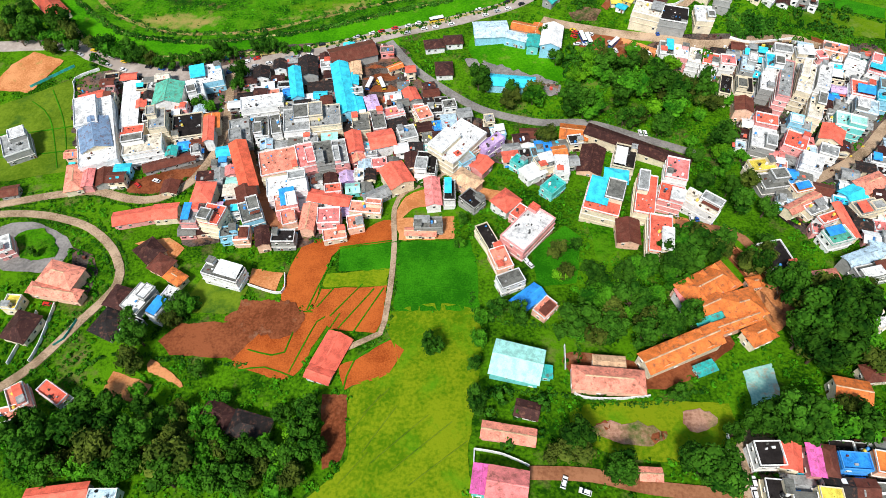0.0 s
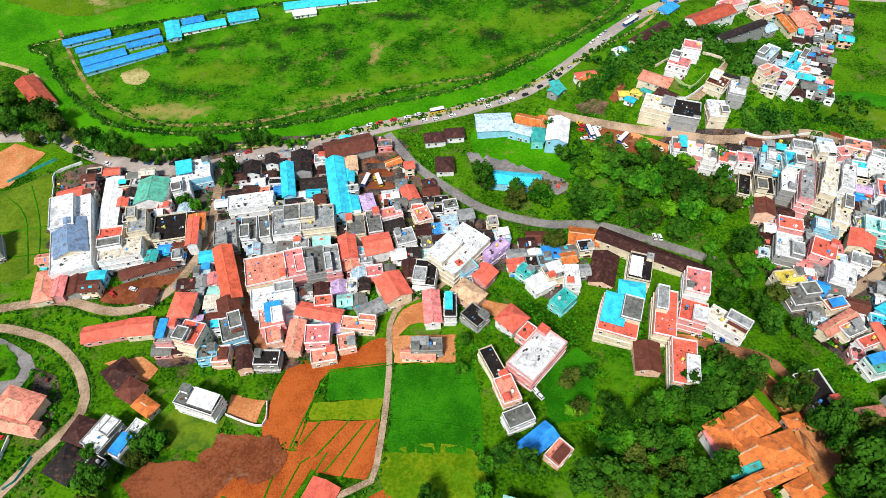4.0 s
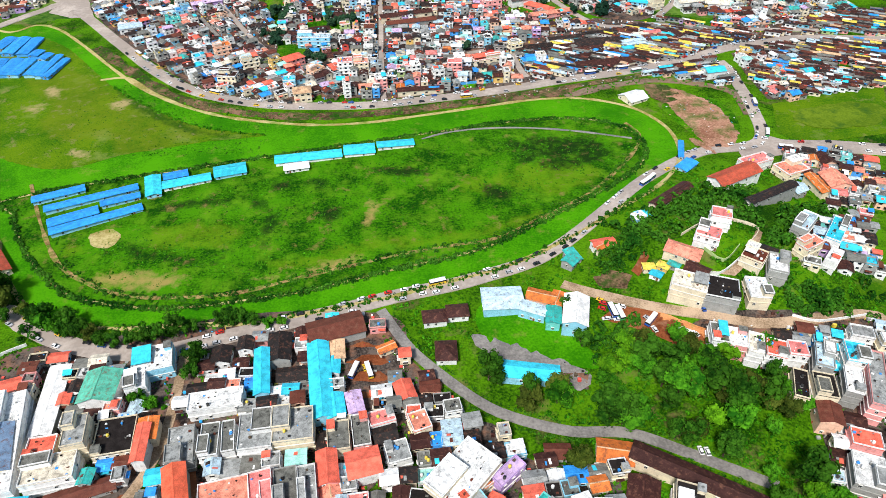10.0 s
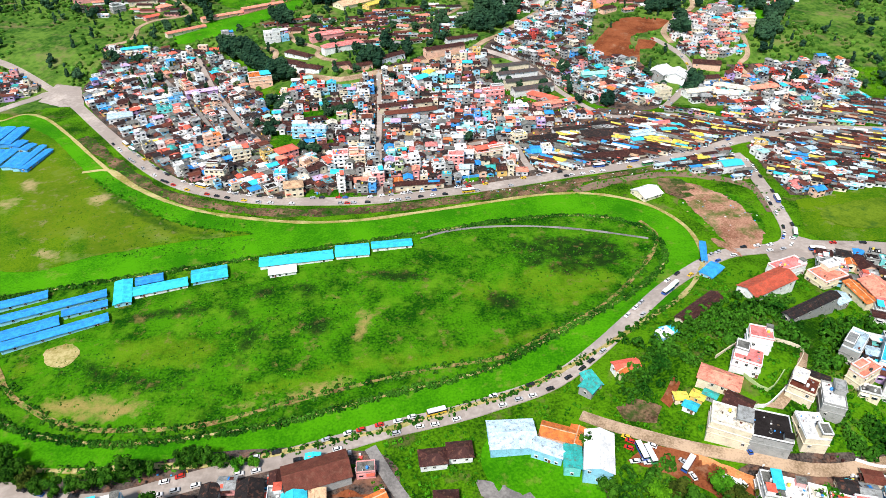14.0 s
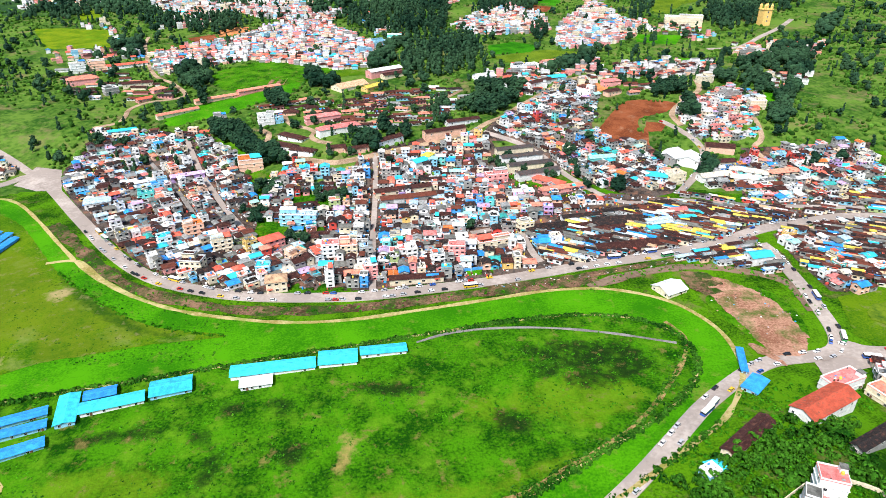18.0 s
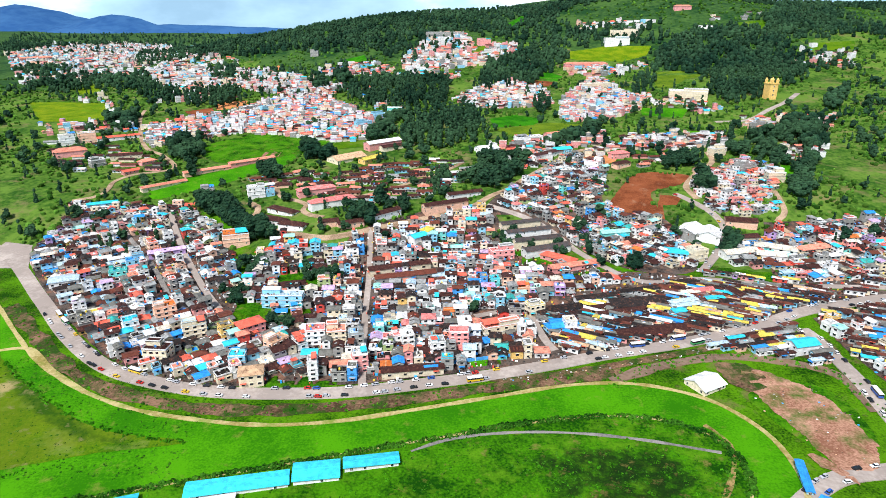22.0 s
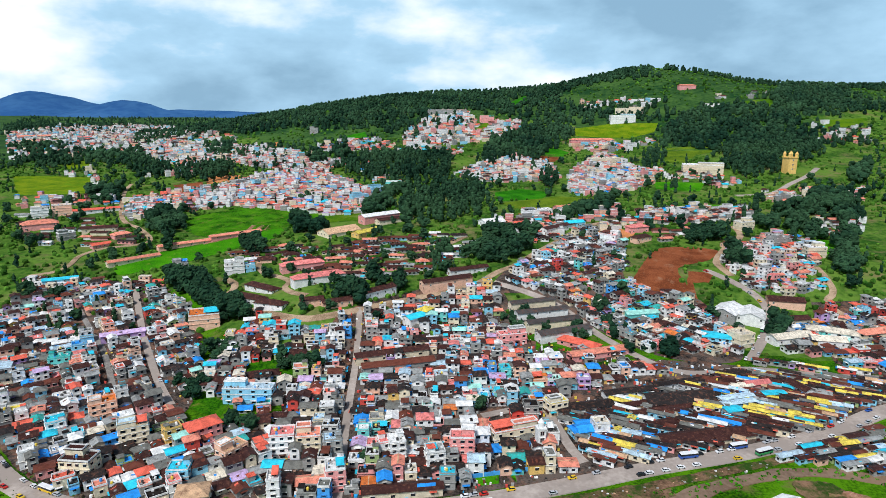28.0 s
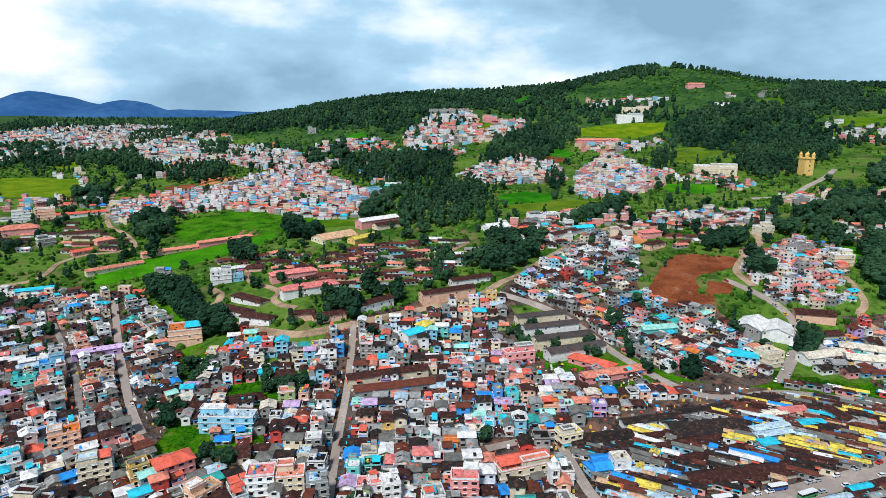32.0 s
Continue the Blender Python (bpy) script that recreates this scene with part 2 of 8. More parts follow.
# plants
surface("leaf_dark", (0.006, 0.036, 0.002), (0.040, 0.125, 0.008), 0.6, 5.0, 0.8, spread=0.35)
surface("leaf_mid", (0.010, 0.070, 0.003), (0.065, 0.23, 0.009), 0.6, 5.0, 0.8, spread=0.3)
surface("leaf_olive", (0.018, 0.038, 0.004), (0.085, 0.115, 0.015), 0.6, 5.0, 0.8, spread=0.3)
surface("leaf_light", (0.030, 0.12, 0.003), (0.11, 0.29, 0.008), 0.6, 5.0, 0.8, spread=0.25)
# leaves of the woods: dark green, shifted bluer to carry distance haze
surface("leaf_wood", (0.008, 0.029, 0.017), (0.034, 0.080, 0.036), 0.012, 0.6, 0.9, spread=0.28, space="World")
surface("leaf_scrub", (0.020, 0.074, 0.008), (0.075, 0.170, 0.020), 0.05, 0.7, 0.9, spread=0.45, space="World")
surface("leaf_hedge", (0.006, 0.045, 0.003), (0.042, 0.145, 0.010), 0.06, 0.9, 0.9, spread=0.45, space="World")
surface("leaf_shrub", (0.010, 0.075, 0.002), (0.055, 0.23, 0.006), 0.08, 0.8, 0.9, spread=0.4, space="World")
surface("bark", (0.05, 0.035, 0.022), (0.13, 0.10, 0.07), 1.0, 6.0, 0.95)
# roofs: sheet metal and tiles weather in streaks, terraces in mould stains
ROOFS = {
    "white": (0.80, 0.80, 0.78), "cream": (0.78, 0.70, 0.56), "ice": (0.50, 0.66, 0.76), "slate": (0.20, 0.30, 0.44), "grey": (0.33, 0.34, 0.33),
    "concrete": (0.18, 0.18, 0.16), "dark": (0.024, 0.020, 0.019), "rust": (0.14, 0.042, 0.027), "maroon": (0.052, 0.020, 0.017), "red": (0.80, 0.15, 0.095),
    "salmon": (0.80, 0.28, 0.19), "pink": (0.80, 0.24, 0.22), "orange": (0.70, 0.19, 0.045), "magenta": (0.75, 0.14, 0.40), "lilac": (0.58, 0.42, 0.66),
    "cyan": (0.045, 0.58, 0.76), "blue": (0.035, 0.30, 0.82), "teal": (0.04, 0.42, 0.38), "mint": (0.38, 0.76, 0.66), "green": (0.10, 0.42, 0.30),
    "yellow": (0.78, 0.62, 0.10), "slategrey": (0.075, 0.068, 0.066), "tan": (0.66, 0.42, 0.25), "brick": (0.46, 0.085, 0.045), "coral": (0.82, 0.15, 0.075),
}
for key, c in ROOFS.items():
    worn = (0.10, 0.09, 0.08) if key in ("white", "cream", "grey", "concrete", "ice") else (0.16, 0.07, 0.045)
    surface("sheet_" + key, toned(c, 0.66), toned(c, 1.12), 0.35, 4.0, 0.55, spread=0.14, stain=worn, stain_at=0.74 if key in ("cyan", "blue", "red", "coral", "white", "mint") else 0.62, waves=2.2)
    surface("terrace_" + key, toned(c, 0.55), toned(c, 1.08), 0.30, 3.5, 0.85, 0.02, 4.0, spread=0.12, stain=toned(c, 0.25 if key in ("white", "grey", "concrete", "cream", "ice") else 0.5), stain_at=0.61)
PAINTS = {
    "white": (0.80, 0.80, 0.78), "cream": (0.76, 0.66, 0.48), "pink": (0.76, 0.34, 0.32), "sky": (0.28, 0.60, 0.76), "aqua": (0.18, 0.62, 0.58), "grey": (0.32, 0.32, 0.30),
    "ochre": (0.76, 0.50, 0.16), "lilac": (0.50, 0.34, 0.62), "peach": (0.80, 0.50, 0.36), "blue": (0.08, 0.34, 0.74), "red": (0.62, 0.09, 0.07), "olive": (0.36, 0.46, 0.20),
}
for key, c in PAINTS.items():
    surface("wall_" + key, toned(c, 0.82), toned(c, 1.05), 0.35, 2.5, 0.85, 0.01, 5.0, spread=0.10, stain=toned(c, 0.42), stain_at=0.65)
surface("glass", (0.006, 0.009, 0.012), (0.022, 0.03, 0.04), 0.4, 2.0, 0.12)
surface("frame_paint", (0.55, 0.53, 0.48), (0.75, 0.73, 0.68), 0.6, 3.0, 0.6)
surface("door_paint", (0.10, 0.05, 0.03), (0.22, 0.10, 0.06), 0.6, 3.0, 0.6, spread=0.3)
surface("tank_black", (0.012, 0.012, 0.012), (0.03, 0.03, 0.03), 0.5, 3.0, 0.45)
surface("tank_blue", (0.03, 0.22, 0.60), (0.05, 0.30, 0.72), 0.5, 3.0, 0.45)
surface("tank_white", (0.70, 0.70, 0.68), (0.80, 0.80, 0.78), 0.5, 3.0, 0.45)
surface("tank_yellow", (0.70, 0.50, 0.05), (0.80, 0.60, 0.08), 0.5, 3.0, 0.45)
surface("tarp_blue", (0.02, 0.30, 0.72), (0.05, 0.44, 0.85), 0.4, 2.0, 0.5, 0.03, 1.0)
surface("rubber", (0.01, 0.01, 0.01), (0.03, 0.03, 0.03), 1.0, 5.0, 0.8)
surface("pole_metal", (0.20, 0.20, 0.19), (0.34, 0.33, 0.31), 1.0, 5.0, 0.6)
for key, c in {"white": (0.78, 0.78, 0.78), "silver": (0.45, 0.46, 0.48), "red": (0.55, 0.03, 0.02), "blue": (0.03, 0.10, 0.38), "black": (0.02, 0.02, 0.022), "yellow": (0.75, 0.48, 0.03), "green": (0.05, 0.30, 0.10)}.items():
    surface("car_" + key, toned(c, 0.9), c, 0.6, 3.0, 0.25, spread=0.05)

# ---- shape of the land ----
def ease(a, b, v):
    u = min(1.0, max(0.0, (v - a) / (b - a)))
    return u * u * (3 - 2 * u)


def bump(x, y, cx, cy, sx, sy):
    return math.exp(-((x - cx) / sx) ** 2 - ((y - cy) / sy) ** 2)


def height(x, y):
    """The lie of the land: a gentle valley floor, slopes on the near side, hills beyond the town."""
    xx = 500 * math.tanh(x / 500)
    z = 0.0164 * xx + 0.025 * min(y, 1300) - 5.4
    s = 230 - y
    s = 12 * math.log1p(math.exp(min(s, 300) / 12)) if s < 300 else s
    z += s * (0.087 + 0.118 / (1 + math.exp(-(x + 35) / 20)))
    z += 20 * bump(x, y, 140, 340, 62, 62)
    z += 20 * ease(690, 800, y) + 0.05 * max(0.0, min(y, 1250) - 800) * (1 + 0.5 * ease(0, 500, x))
    z += 18 * bump(x, y, -95, 715, 60, 45)
    ridge = 20 + 36 / (1 + math.exp(-(x + 620) / 60)) + 66 / (1 + math.exp(-(x + 344) / 107)) + 45 * bump(x, 0, 505, 0, 183, 1)
    z += ridge * ease(1250, 1950, y)
    z += 22 * bump(x, y, -30, 1560, 230, 190) + 26 * bump(x, y, 830, 1500, 260, 240)
    return z


# ---- building helpers ----
def mesh(name, verts, faces, mats, index=None, smooth=False):
    d = bpy.data.meshes.new(name)
    d.from_pydata(verts, [], faces)
    for m in mats:
        d.materials.append(MATS[m])
    if index is not None:
        d.polygons.foreach_set("material_index", index)
    if smooth:
        d.shade_smooth()
    d.update()
    return d


class Shape:
    """Gathers faces of several materials into one mesh."""

    def __init__(self):
        self.v, self.f, self.m, self.names = [], [], [], []

    def mat(self, name):
        if name not in self.names:
            self.names.append(name)
        return self.names.index(name)

    def add(self, verts, faces, material):
        k, i = len(self.v), self.mat(material)
        self.v += verts
        self.f += [tuple(k + a for a in f) for f in faces]
        self.m += [i] * len(faces)

    def box(self, x0, y0, z0, x1, y1, z1, material, bottom=False):
        v = [(x0, y0, z0), (x1, y0, z0), (x1, y1, z0), (x0, y1, z0), (x0, y0, z1), (x1, y0, z1), (x1, y1, z1), (x0, y1, z1)]
        f = [(4, 5, 6, 7), (0, 1, 5, 4), (1, 2, 6, 5), (2, 3, 7, 6), (3, 0, 4, 7)] + ([(3, 2, 1, 0)] if bottom else [])
        self.add(v, f, material)

    def ring(self, x0, y0, x1, y1, t, z0, z1, material):
        """A low wall round a rectangle, in one piece."""
        v = [(x, y, z) for z in (z0, z1) for a, b, c, d in ((x0, y0, x1, y1), (x0 + t, y0 + t, x1 - t, y1 - t)) for x, y in ((a, b), (c, b), (c, d), (a, d))]
        f = []
        for i in range(4):
            j = (i + 1) % 4
            f += [(i, j, 8 + j, 8 + i), (4 + j, 4 + i, 12 + i, 12 + j), (8 + i, 8 + j, 12 + j, 12 + i)]
        self.add(v, f, material)

    def drum(self, x, y, z0, z1, r, material, sides=9, top=None):
        top = r if top is None else top
        v = [(x + q * math.cos(a), y + q * math.sin(a), z) for z, q in ((z0, r), (z1, top)) for a in (math.tau * i / sides for i in range(sides))]
        self.add(v, [(i, (i + 1) % sides, sides + (i + 1) % sides, sides + i) for i in range(sides)] + [tuple(range(sides, 2 * sides))], material)

    def join(self, other, m):
        k = len(self.v)
        remap = [self.mat(n) for n in other.names]
        self.v += [tuple(m @ Vector(p)) for p in other.v]
        self.f += [tuple(k + a for a in f) for f in other.f]
        self.m += [remap[i] for i in other.m]

    def data(self, name, smooth=False):
        return mesh(name, self.v, self.f, self.names, self.m, smooth)


def part(name, shape, parent, label=""):
    ob = new(name, shape if isinstance(shape, bpy.types.Mesh) else shape.data(name))
    ob.parent = parent
    if label:
        tagged(ob, label)
    return ob


def stuff(name, shape, label, category):
    return tagged(new(name, shape.data(name)), label, category, kind="stuff")


def inside(x, y, poly):
    hit, j = False, len(poly) - 1
    for i in range(len(poly)):
        (xi, yi), (xj, yj) = poly[i], poly[j]
        if (yi > y) != (yj > y) and x < (xj - xi) * (y - yi) / (yj - yi) + xi:
            hit = not hit
        j = i
    return hit


def smooth_line(points, step=4.0, closed=False):
    """A Catmull-Rom curve through the points, at even steps."""
    p = [Vector(q) for q in points]
    n = len(p)
    res = []
    for i in range(n if closed else n - 1):
        a, b, c, d = (p[k % n] if closed else p[min(max(k, 0), n - 1)] for k in (i - 1, i, i + 1, i + 2))
        k = max(1, int((c - b).length / step))
        for s in range(k):
            t = s / k
            res.append(0.5 * (2 * b + (c - a) * t + (2 * a - 5 * b + 4 * c - d) * t * t + (3 * b - a - 3 * c + d) * t ** 3))
    if not closed:
        res.append(p[-1])
    return res


CLEAR, PAVED, CLEAR_BOXES, DITCHES = [], [], [], []


def patch(name, points, material, lift=0.25, closed=True, cell=9.0):
    """A piece of ground that lies on the land, with a soft outline."""
    (PAVED if material == "paving" or name == "dirt_verge" else CLEAR).append(points)
    if material != "paving" and name != "dirt_verge":
        CLEAR_BOXES.append((min(p[0] for p in points), max(p[0] for p in points), min(p[1] for p in points), max(p[1] for p in points)))
    if len(points) > 6 or lift == 0.52:
        edge = smooth_line(points, 1.5 if lift == 0.52 else 4.0, True)
    else:
        edge = []
        for a, b in zip(points, points[1:] + points[:1]):
            k = max(1, int(math.dist(a, b) / 3))
            edge += [Vector(a).lerp(Vector(b), i / k) for i in range(k)]
    edge = [q + Vector((noise.noise((q.x * 0.23, q.y * 0.23, 1)), noise.noise((q.x * 0.23, q.y * 0.23, 5)))) * 0.9 for q in edge]
    if lift == 0.52:
        edge = [q + Vector((noise.noise((q.x * 0.09, q.y * 0.09, 2)), noise.noise((q.x * 0.09, q.y * 0.09, 6)))) * 2.6 + Vector((noise.noise((q.x * 0.5, q.y * 0.5, 3)), noise.noise((q.x * 0.5, q.y * 0.5, 7)))) * 1.3 for q in edge]
    bm = bmesh.new()
    bm.faces.new([bm.verts.new((q.x, q.y, 0)) for q in edge])
    xs, ys = [q.x for q in edge], [q.y for q in edge]
    size = cell if cell < 9 else max(cell, (max(xs) - min(xs)) / 40, (max(ys) - min(ys)) / 40)
    for axis, lo, hi in ((0, min(xs), max(xs)), (1, min(ys), max(ys))):
        v = lo + size
        while v < hi:
            co, no = ((v, 0, 0), (1, 0, 0)) if axis == 0 else ((0, v, 0), (0, 1, 0))
            bmesh.ops.bisect_plane(bm, geom=bm.verts[:] + bm.edges[:] + bm.faces[:], plane_co=co, plane_no=no)
            v += size
    for v in bm.verts:
        v.co.z = height(v.co.x, v.co.y) + lift
    bmesh.ops.triangulate(bm, faces=bm.faces)
    bmesh.ops.recalc_face_normals(bm, faces=bm.faces)
    for f in bm.faces:
        if f.normal.z < 0:
            f.normal_flip()
    d = bpy.data.meshes.new(name)
    bm.to_mesh(d)
    bm.free()
    d.materials.append(MATS[material])
    return tagged(new(name, d), kind="structure")


def ribbon(name, points, width, material, lift=0.45, road=True, closed=False, wobble=0.0):
    """A strip of road or path along a line, a little proud of the land, with a camber and edges."""
    line = smooth_line(points, 5.0, closed)
    n = len(line)
    verts, faces = [], []
    for i, q in enumerate(line):
        a, b = line[(i - 1) % n if closed else max(i - 1, 0)], line[(i + 1) % n if closed else min(i + 1, n - 1)]
        side = Vector((-(b - a).y, (b - a).x)).normalized()
        w = width * (1 + wobble * noise.noise((q.x * 0.08, q.y * 0.08, 3)))
        for k, (s, dz) in enumerate(((-0.5, -0.5), (-0.49, 0), (0, 0.08), (0.49, 0), (0.5, -0.5))):
            x, y = q.x + side.x * s * w, q.y + side.y * s * w
            verts.append((x, y, height(x, y) + lift + dz))
    for i in range(n if closed else n - 1):
        j = (i + 1) % n
        faces += [(i * 5 + k, j * 5 + k, j * 5 + k + 1, i * 5 + k + 1) for k in range(4)]
    faces = [f[::-1] for f in faces]
    if road:
        for q in line:
            ROAD_CELLS.setdefault((int(q.x // 16), int(q.y // 16)), []).append((q.x, q.y, width / 2))
    return tagged(new(name, mesh(name, verts, faces, [material])), kind="structure")


ROAD_CELLS = {}


def near_road(x, y, gap):
    """True where the spot is closer to a road's edge than the gap."""
    i, j = int(x // 16), int(y // 16)
    for a in (i - 1, i, i + 1):
        for b in (j - 1, j, j + 1):
            for qx, qy, half in ROAD_CELLS.get((a, b), ()):
                if (qx - x) ** 2 + (qy - y) ** 2 < (half + gap) ** 2:
                    return True
    return False


def in_clear(x, y):
    """True on a field, yard or other piece of open ground."""
    return any(b[0] < x < b[1] and b[2] < y < b[3] and inside(x, y, q) for q, b in zip(CLEAR, CLEAR_BOXES))


def boundary(name, points, h, thick, material, label):
    """A low wall or fence along a line, stepping with the land."""
    s = Shape()
    line = smooth_line(points, 3.0) if len(points) > 2 else [Vector(points[0]).lerp(Vector(points[1]), i / 12) for i in range(13)]
    for a, b in zip(line, line[1:]):
        d = (b - a).normalized() * 0.02
        n = Vector((-d.y, d.x)).normalized() * thick / 2
        a, b = a - d, b + d
        za, zb = height(a.x, a.y), height(b.x, b.y)
        v = [(a.x - n.x, a.y - n.y, za - 0.5), (b.x - n.x, b.y - n.y, zb - 0.5), (b.x + n.x, b.y + n.y, zb - 0.5), (a.x + n.x, a.y + n.y, za - 0.5)]
        v += [(x, y, z + 0.5 + h) for x, y, z in v]
        s.add(v, [(4, 5, 6, 7), (0, 1, 5, 4), (1, 2, 6, 5), (2, 3, 7, 6), (3, 0, 4, 7)], material)
    return tagged(new(name, s.data(name)), label, name.replace("_", " "))


# ---- houses ----
TAKEN = {}


def claim(x, y, r, force=False):
    """Keeps a round spot for a house; False where another stands."""
    cx, cy = int(x // 12), int(y // 12)
    if not force:
        for i in range(cx - 2, cx + 3):
            for j in range(cy - 2, cy + 3):
                for (a, b, c) in TAKEN.get((i, j), ()):
                    if (a - x) ** 2 + (b - y) ** 2 < (r + c) ** 2:
                        return False
    TAKEN.setdefault((cx, cy), []).append((x, y, r))
    return True


WALL_FOR = {"red": ("white", "pink", "cream"), "salmon": ("peach", "cream", "pink"), "pink": ("pink", "white"), "cyan": ("sky", "white"), "teal": ("aqua", "grey"),
            "dark": ("grey", "white", "cream"), "maroon": ("cream", "peach", "white"), "rust": ("grey", "cream", "peach"), "orange": ("cream", "peach"), "mint": ("aqua", "white"),
            "yellow": ("ochre", "cream"), "blue": ("blue", "sky"), "cream": ("cream", "white"), "tan": ("peach", "cream"), "green": ("aqua", "white"), "lilac": ("lilac", "white"), "slategrey": ("white", "cream"), "magenta": ("aqua", "pink")}
COMMON = ("white", "grey", "cream", "white", "grey", "pink", "sky")
WINDOW = Shape()
WINDOW.box(-0.62, -0.10, -0.72, 0.62, 0.02, 0.72, "frame_paint", True)
WINDOW.box(-0.52, -0.12, -0.60, -0.04, -0.05, 0.60, "glass", True)
WINDOW.box(0.04, -0.12, -0.60, 0.52, -0.05, 0.60, "glass", True)
WINDOW.box(-0.75, -0.38, 0.80, 0.75, 0.02, 0.88, "frame_paint", True)
WINDOW_MESH = WINDOW.data("window")
DOOR = Shape()
DOOR.box(-0.6, -0.08, 0, 0.6, 0.02, 2.15, "frame_paint", True)
DOOR.box(-0.5, -0.12, 0, 0.5, -0.02, 2.05, "door_paint", True)
DOOR_MESH = DOOR.data("door")


def house_shapes(L, W, h, kind, roof, wall, rng, windows):
    """The parts of a house round its own centre: a list of (name, shape), and the places for windows."""
    parts, holes = [], []
    a, b, low = L / 2, W / 2, -7.0
    wm = "wall_" + wall
    body = Shape()
    along = L >= W
    if kind == "flat":
        top = h
        body.box(-a, -b, low, a, b, top - 0.06, wm)
        floors = max(1, int(h / 3.0))
        for k in range(1, floors):
            z = k * h / floors
            body.box(-a - 0.35, -b - 0.35, z - 0.1, a + 0.35, b + 0.35, z + 0.06, "frame_paint" if rng.random() < 0.5 else wm, True)
        parts.append(("wall", body))
        slab = Shape()
        slab.box(-a - 0.15, -b - 0.15, top - 0.16, a + 0.15, b + 0.15, top, "terrace_" + roof, True)
        parts.append(("roof", slab))
        rim = Shape()
        t, p = 0.22, 0.55 + 0.4 * rng.random()
        pm = "wall_white" if roof in ("red", "salmon", "pink") or rng.random() < 0.4 else wm
        rim.ring(-a, -b, a, b, t, top, top + p, pm)
        parts.append(("parapet", rim))
        if L * W > 85 and min(L, W) > 6 and rng.random() < 0.75:
            upper = Shape()
            e, g = a * rng.uniform(0.42, 0.62), b * rng.uniform(0.42, 0.68)
            cx, cy = rng.choice((-1, 1)) * (a - e - 0.05), rng.choice((-1, 1)) * (b - g - 0.05)
            upper.box(cx - e, cy - g, top, cx + e, cy + g, top + 2.7, wm)
            upper.box(cx - e - 0.3, cy - g - 0.3, top + 2.7, cx + e + 0.3, cy + g + 0.3, top + 2.86, "terrace_" + rng.choice((roof, roof, "grey", "concrete", "white")), True)
            rim.ring(cx - e, cy - g, cx + e, cy + g, t, top + 2.86, top + 3.5, pm)
            parts.append(("upper_storey", upper))
        elif min(L, W) > 5.5 and rng.random() < 0.75:
            room = Shape()
            s, u = rng.uniform(2.2, 3.2), rng.uniform(2.4, 4.0)
            cx, cy = rng.choice((-1, 1)) * (a - s / 2 - 0.4), rng.choice((-1, 1)) * (b - u / 2 - 0.4)
            room.box(cx - s / 2, cy - u / 2, top, cx + s / 2, cy + u / 2, top + 2.3, wm)
            room.box(cx - s / 2 - 0.25, cy - u / 2 - 0.25, top + 2.3, cx + s / 2 + 0.25, cy + u / 2 + 0.25, top + 2.45, "terrace_" + rng.choice((roof, "grey", "red", "concrete")), True)
            parts.append(("stair_room", room))
        for _ in range(rng.choice((0, 1, 1, 2))):
            tank = Shape()
            cx, cy = rng.uniform(-0.6, 0.6) * a, rng.uniform(-0.6, 0.6) * b
            tm = rng.choice(("tank_black", "tank_black", "tank_blue", "tank_white", "tank_yellow"))
            tank.drum(cx, cy, top, top + 0.3, 0.65, "wall_grey")
            tank.drum(cx, cy, top + 0.3, top + 1.25, 0.6, tm)
            tank.drum(cx, cy, top + 1.25, top + 1.55, 0.6, tm, top=0.25)
            parts.append(("water_tank", tank))
        junk = Shape()
        for _ in range(int(L * W / (9 if windows else 16))):
            cx, cy, q = rng.uniform(-0.9, 0.9) * (a - 0.5), rng.uniform(-0.9, 0.9) * (b - 0.5), rng.uniform(0.12, 0.55)
            junk.box(cx - q, cy - q * rng.uniform(0.3, 1), top, cx + q, cy + q * rng.uniform(0.3, 1), top + rng.uniform(0.1, 0.9), rng.choice(("wall_white", "wall_grey", "wall_grey", "bark", "sheet_rust", "terrace_concrete", "tank_black", "terrace_dark", "wall_white", "tank_blue")))
        parts.append(("roof_clutter", junk))
        if rng.random() < 0.3:
            sheet = Shape()
            s, u = rng.uniform(0.4, 0.8) * a, rng.uniform(0.5, 0.9) * b
            cx, cy = rng.choice((-1, 1)) * (a - s - 0.3), rng.choice((-1, 1)) * (b - u - 0.3)
            rm = "sheet_" + rng.choice(("red", "cyan", "rust", "white", "blue", "grey"))
            sheet.add([(cx - s, cy - u, top + 1.9), (cx + s, cy - u, top + 1.9), (cx + s, cy + u, top + 2.5), (cx - s, cy + u, top + 2.5),
                       (cx - s, cy - u, top + 1.82), (cx + s, cy - u, top + 1.82), (cx + s, cy + u, top + 2.42), (cx - s, cy + u, top + 2.42)],
                      [(0, 1, 2, 3), (7, 6, 5, 4), (0, 4, 5, 1), (1, 5, 6, 2), (2, 6, 7, 3), (3, 7, 4, 0)], rm)
            for px in (cx - s + 0.1, cx + s - 0.1):
                sheet.box(px - 0.06, cy - u + 0.1, top, px + 0.06, cy - u + 0.22, top + 1.85, "pole_metal")
                sheet.box(px - 0.06, cy + u - 0.22, top, px + 0.06, cy + u - 0.1, top + 2.4, "pole_metal")
            parts.append(("awning", sheet))
        eave = top
    else:
        span = min(L, W)
        rise = span * {"gable": 0.19, "hip": 0.24, "shed": 0.08}[kind]
        eave, o = max(2.0, h - rise / 2), 0.65
        ridge = eave + rise
        A, B = (a, b) if along else (b, a)
        turn = (lambda p: p) if along else (lambda p: (-p[1], p[0], p[2]))
        inset = B * 0.95 if kind == "hip" else 0.0
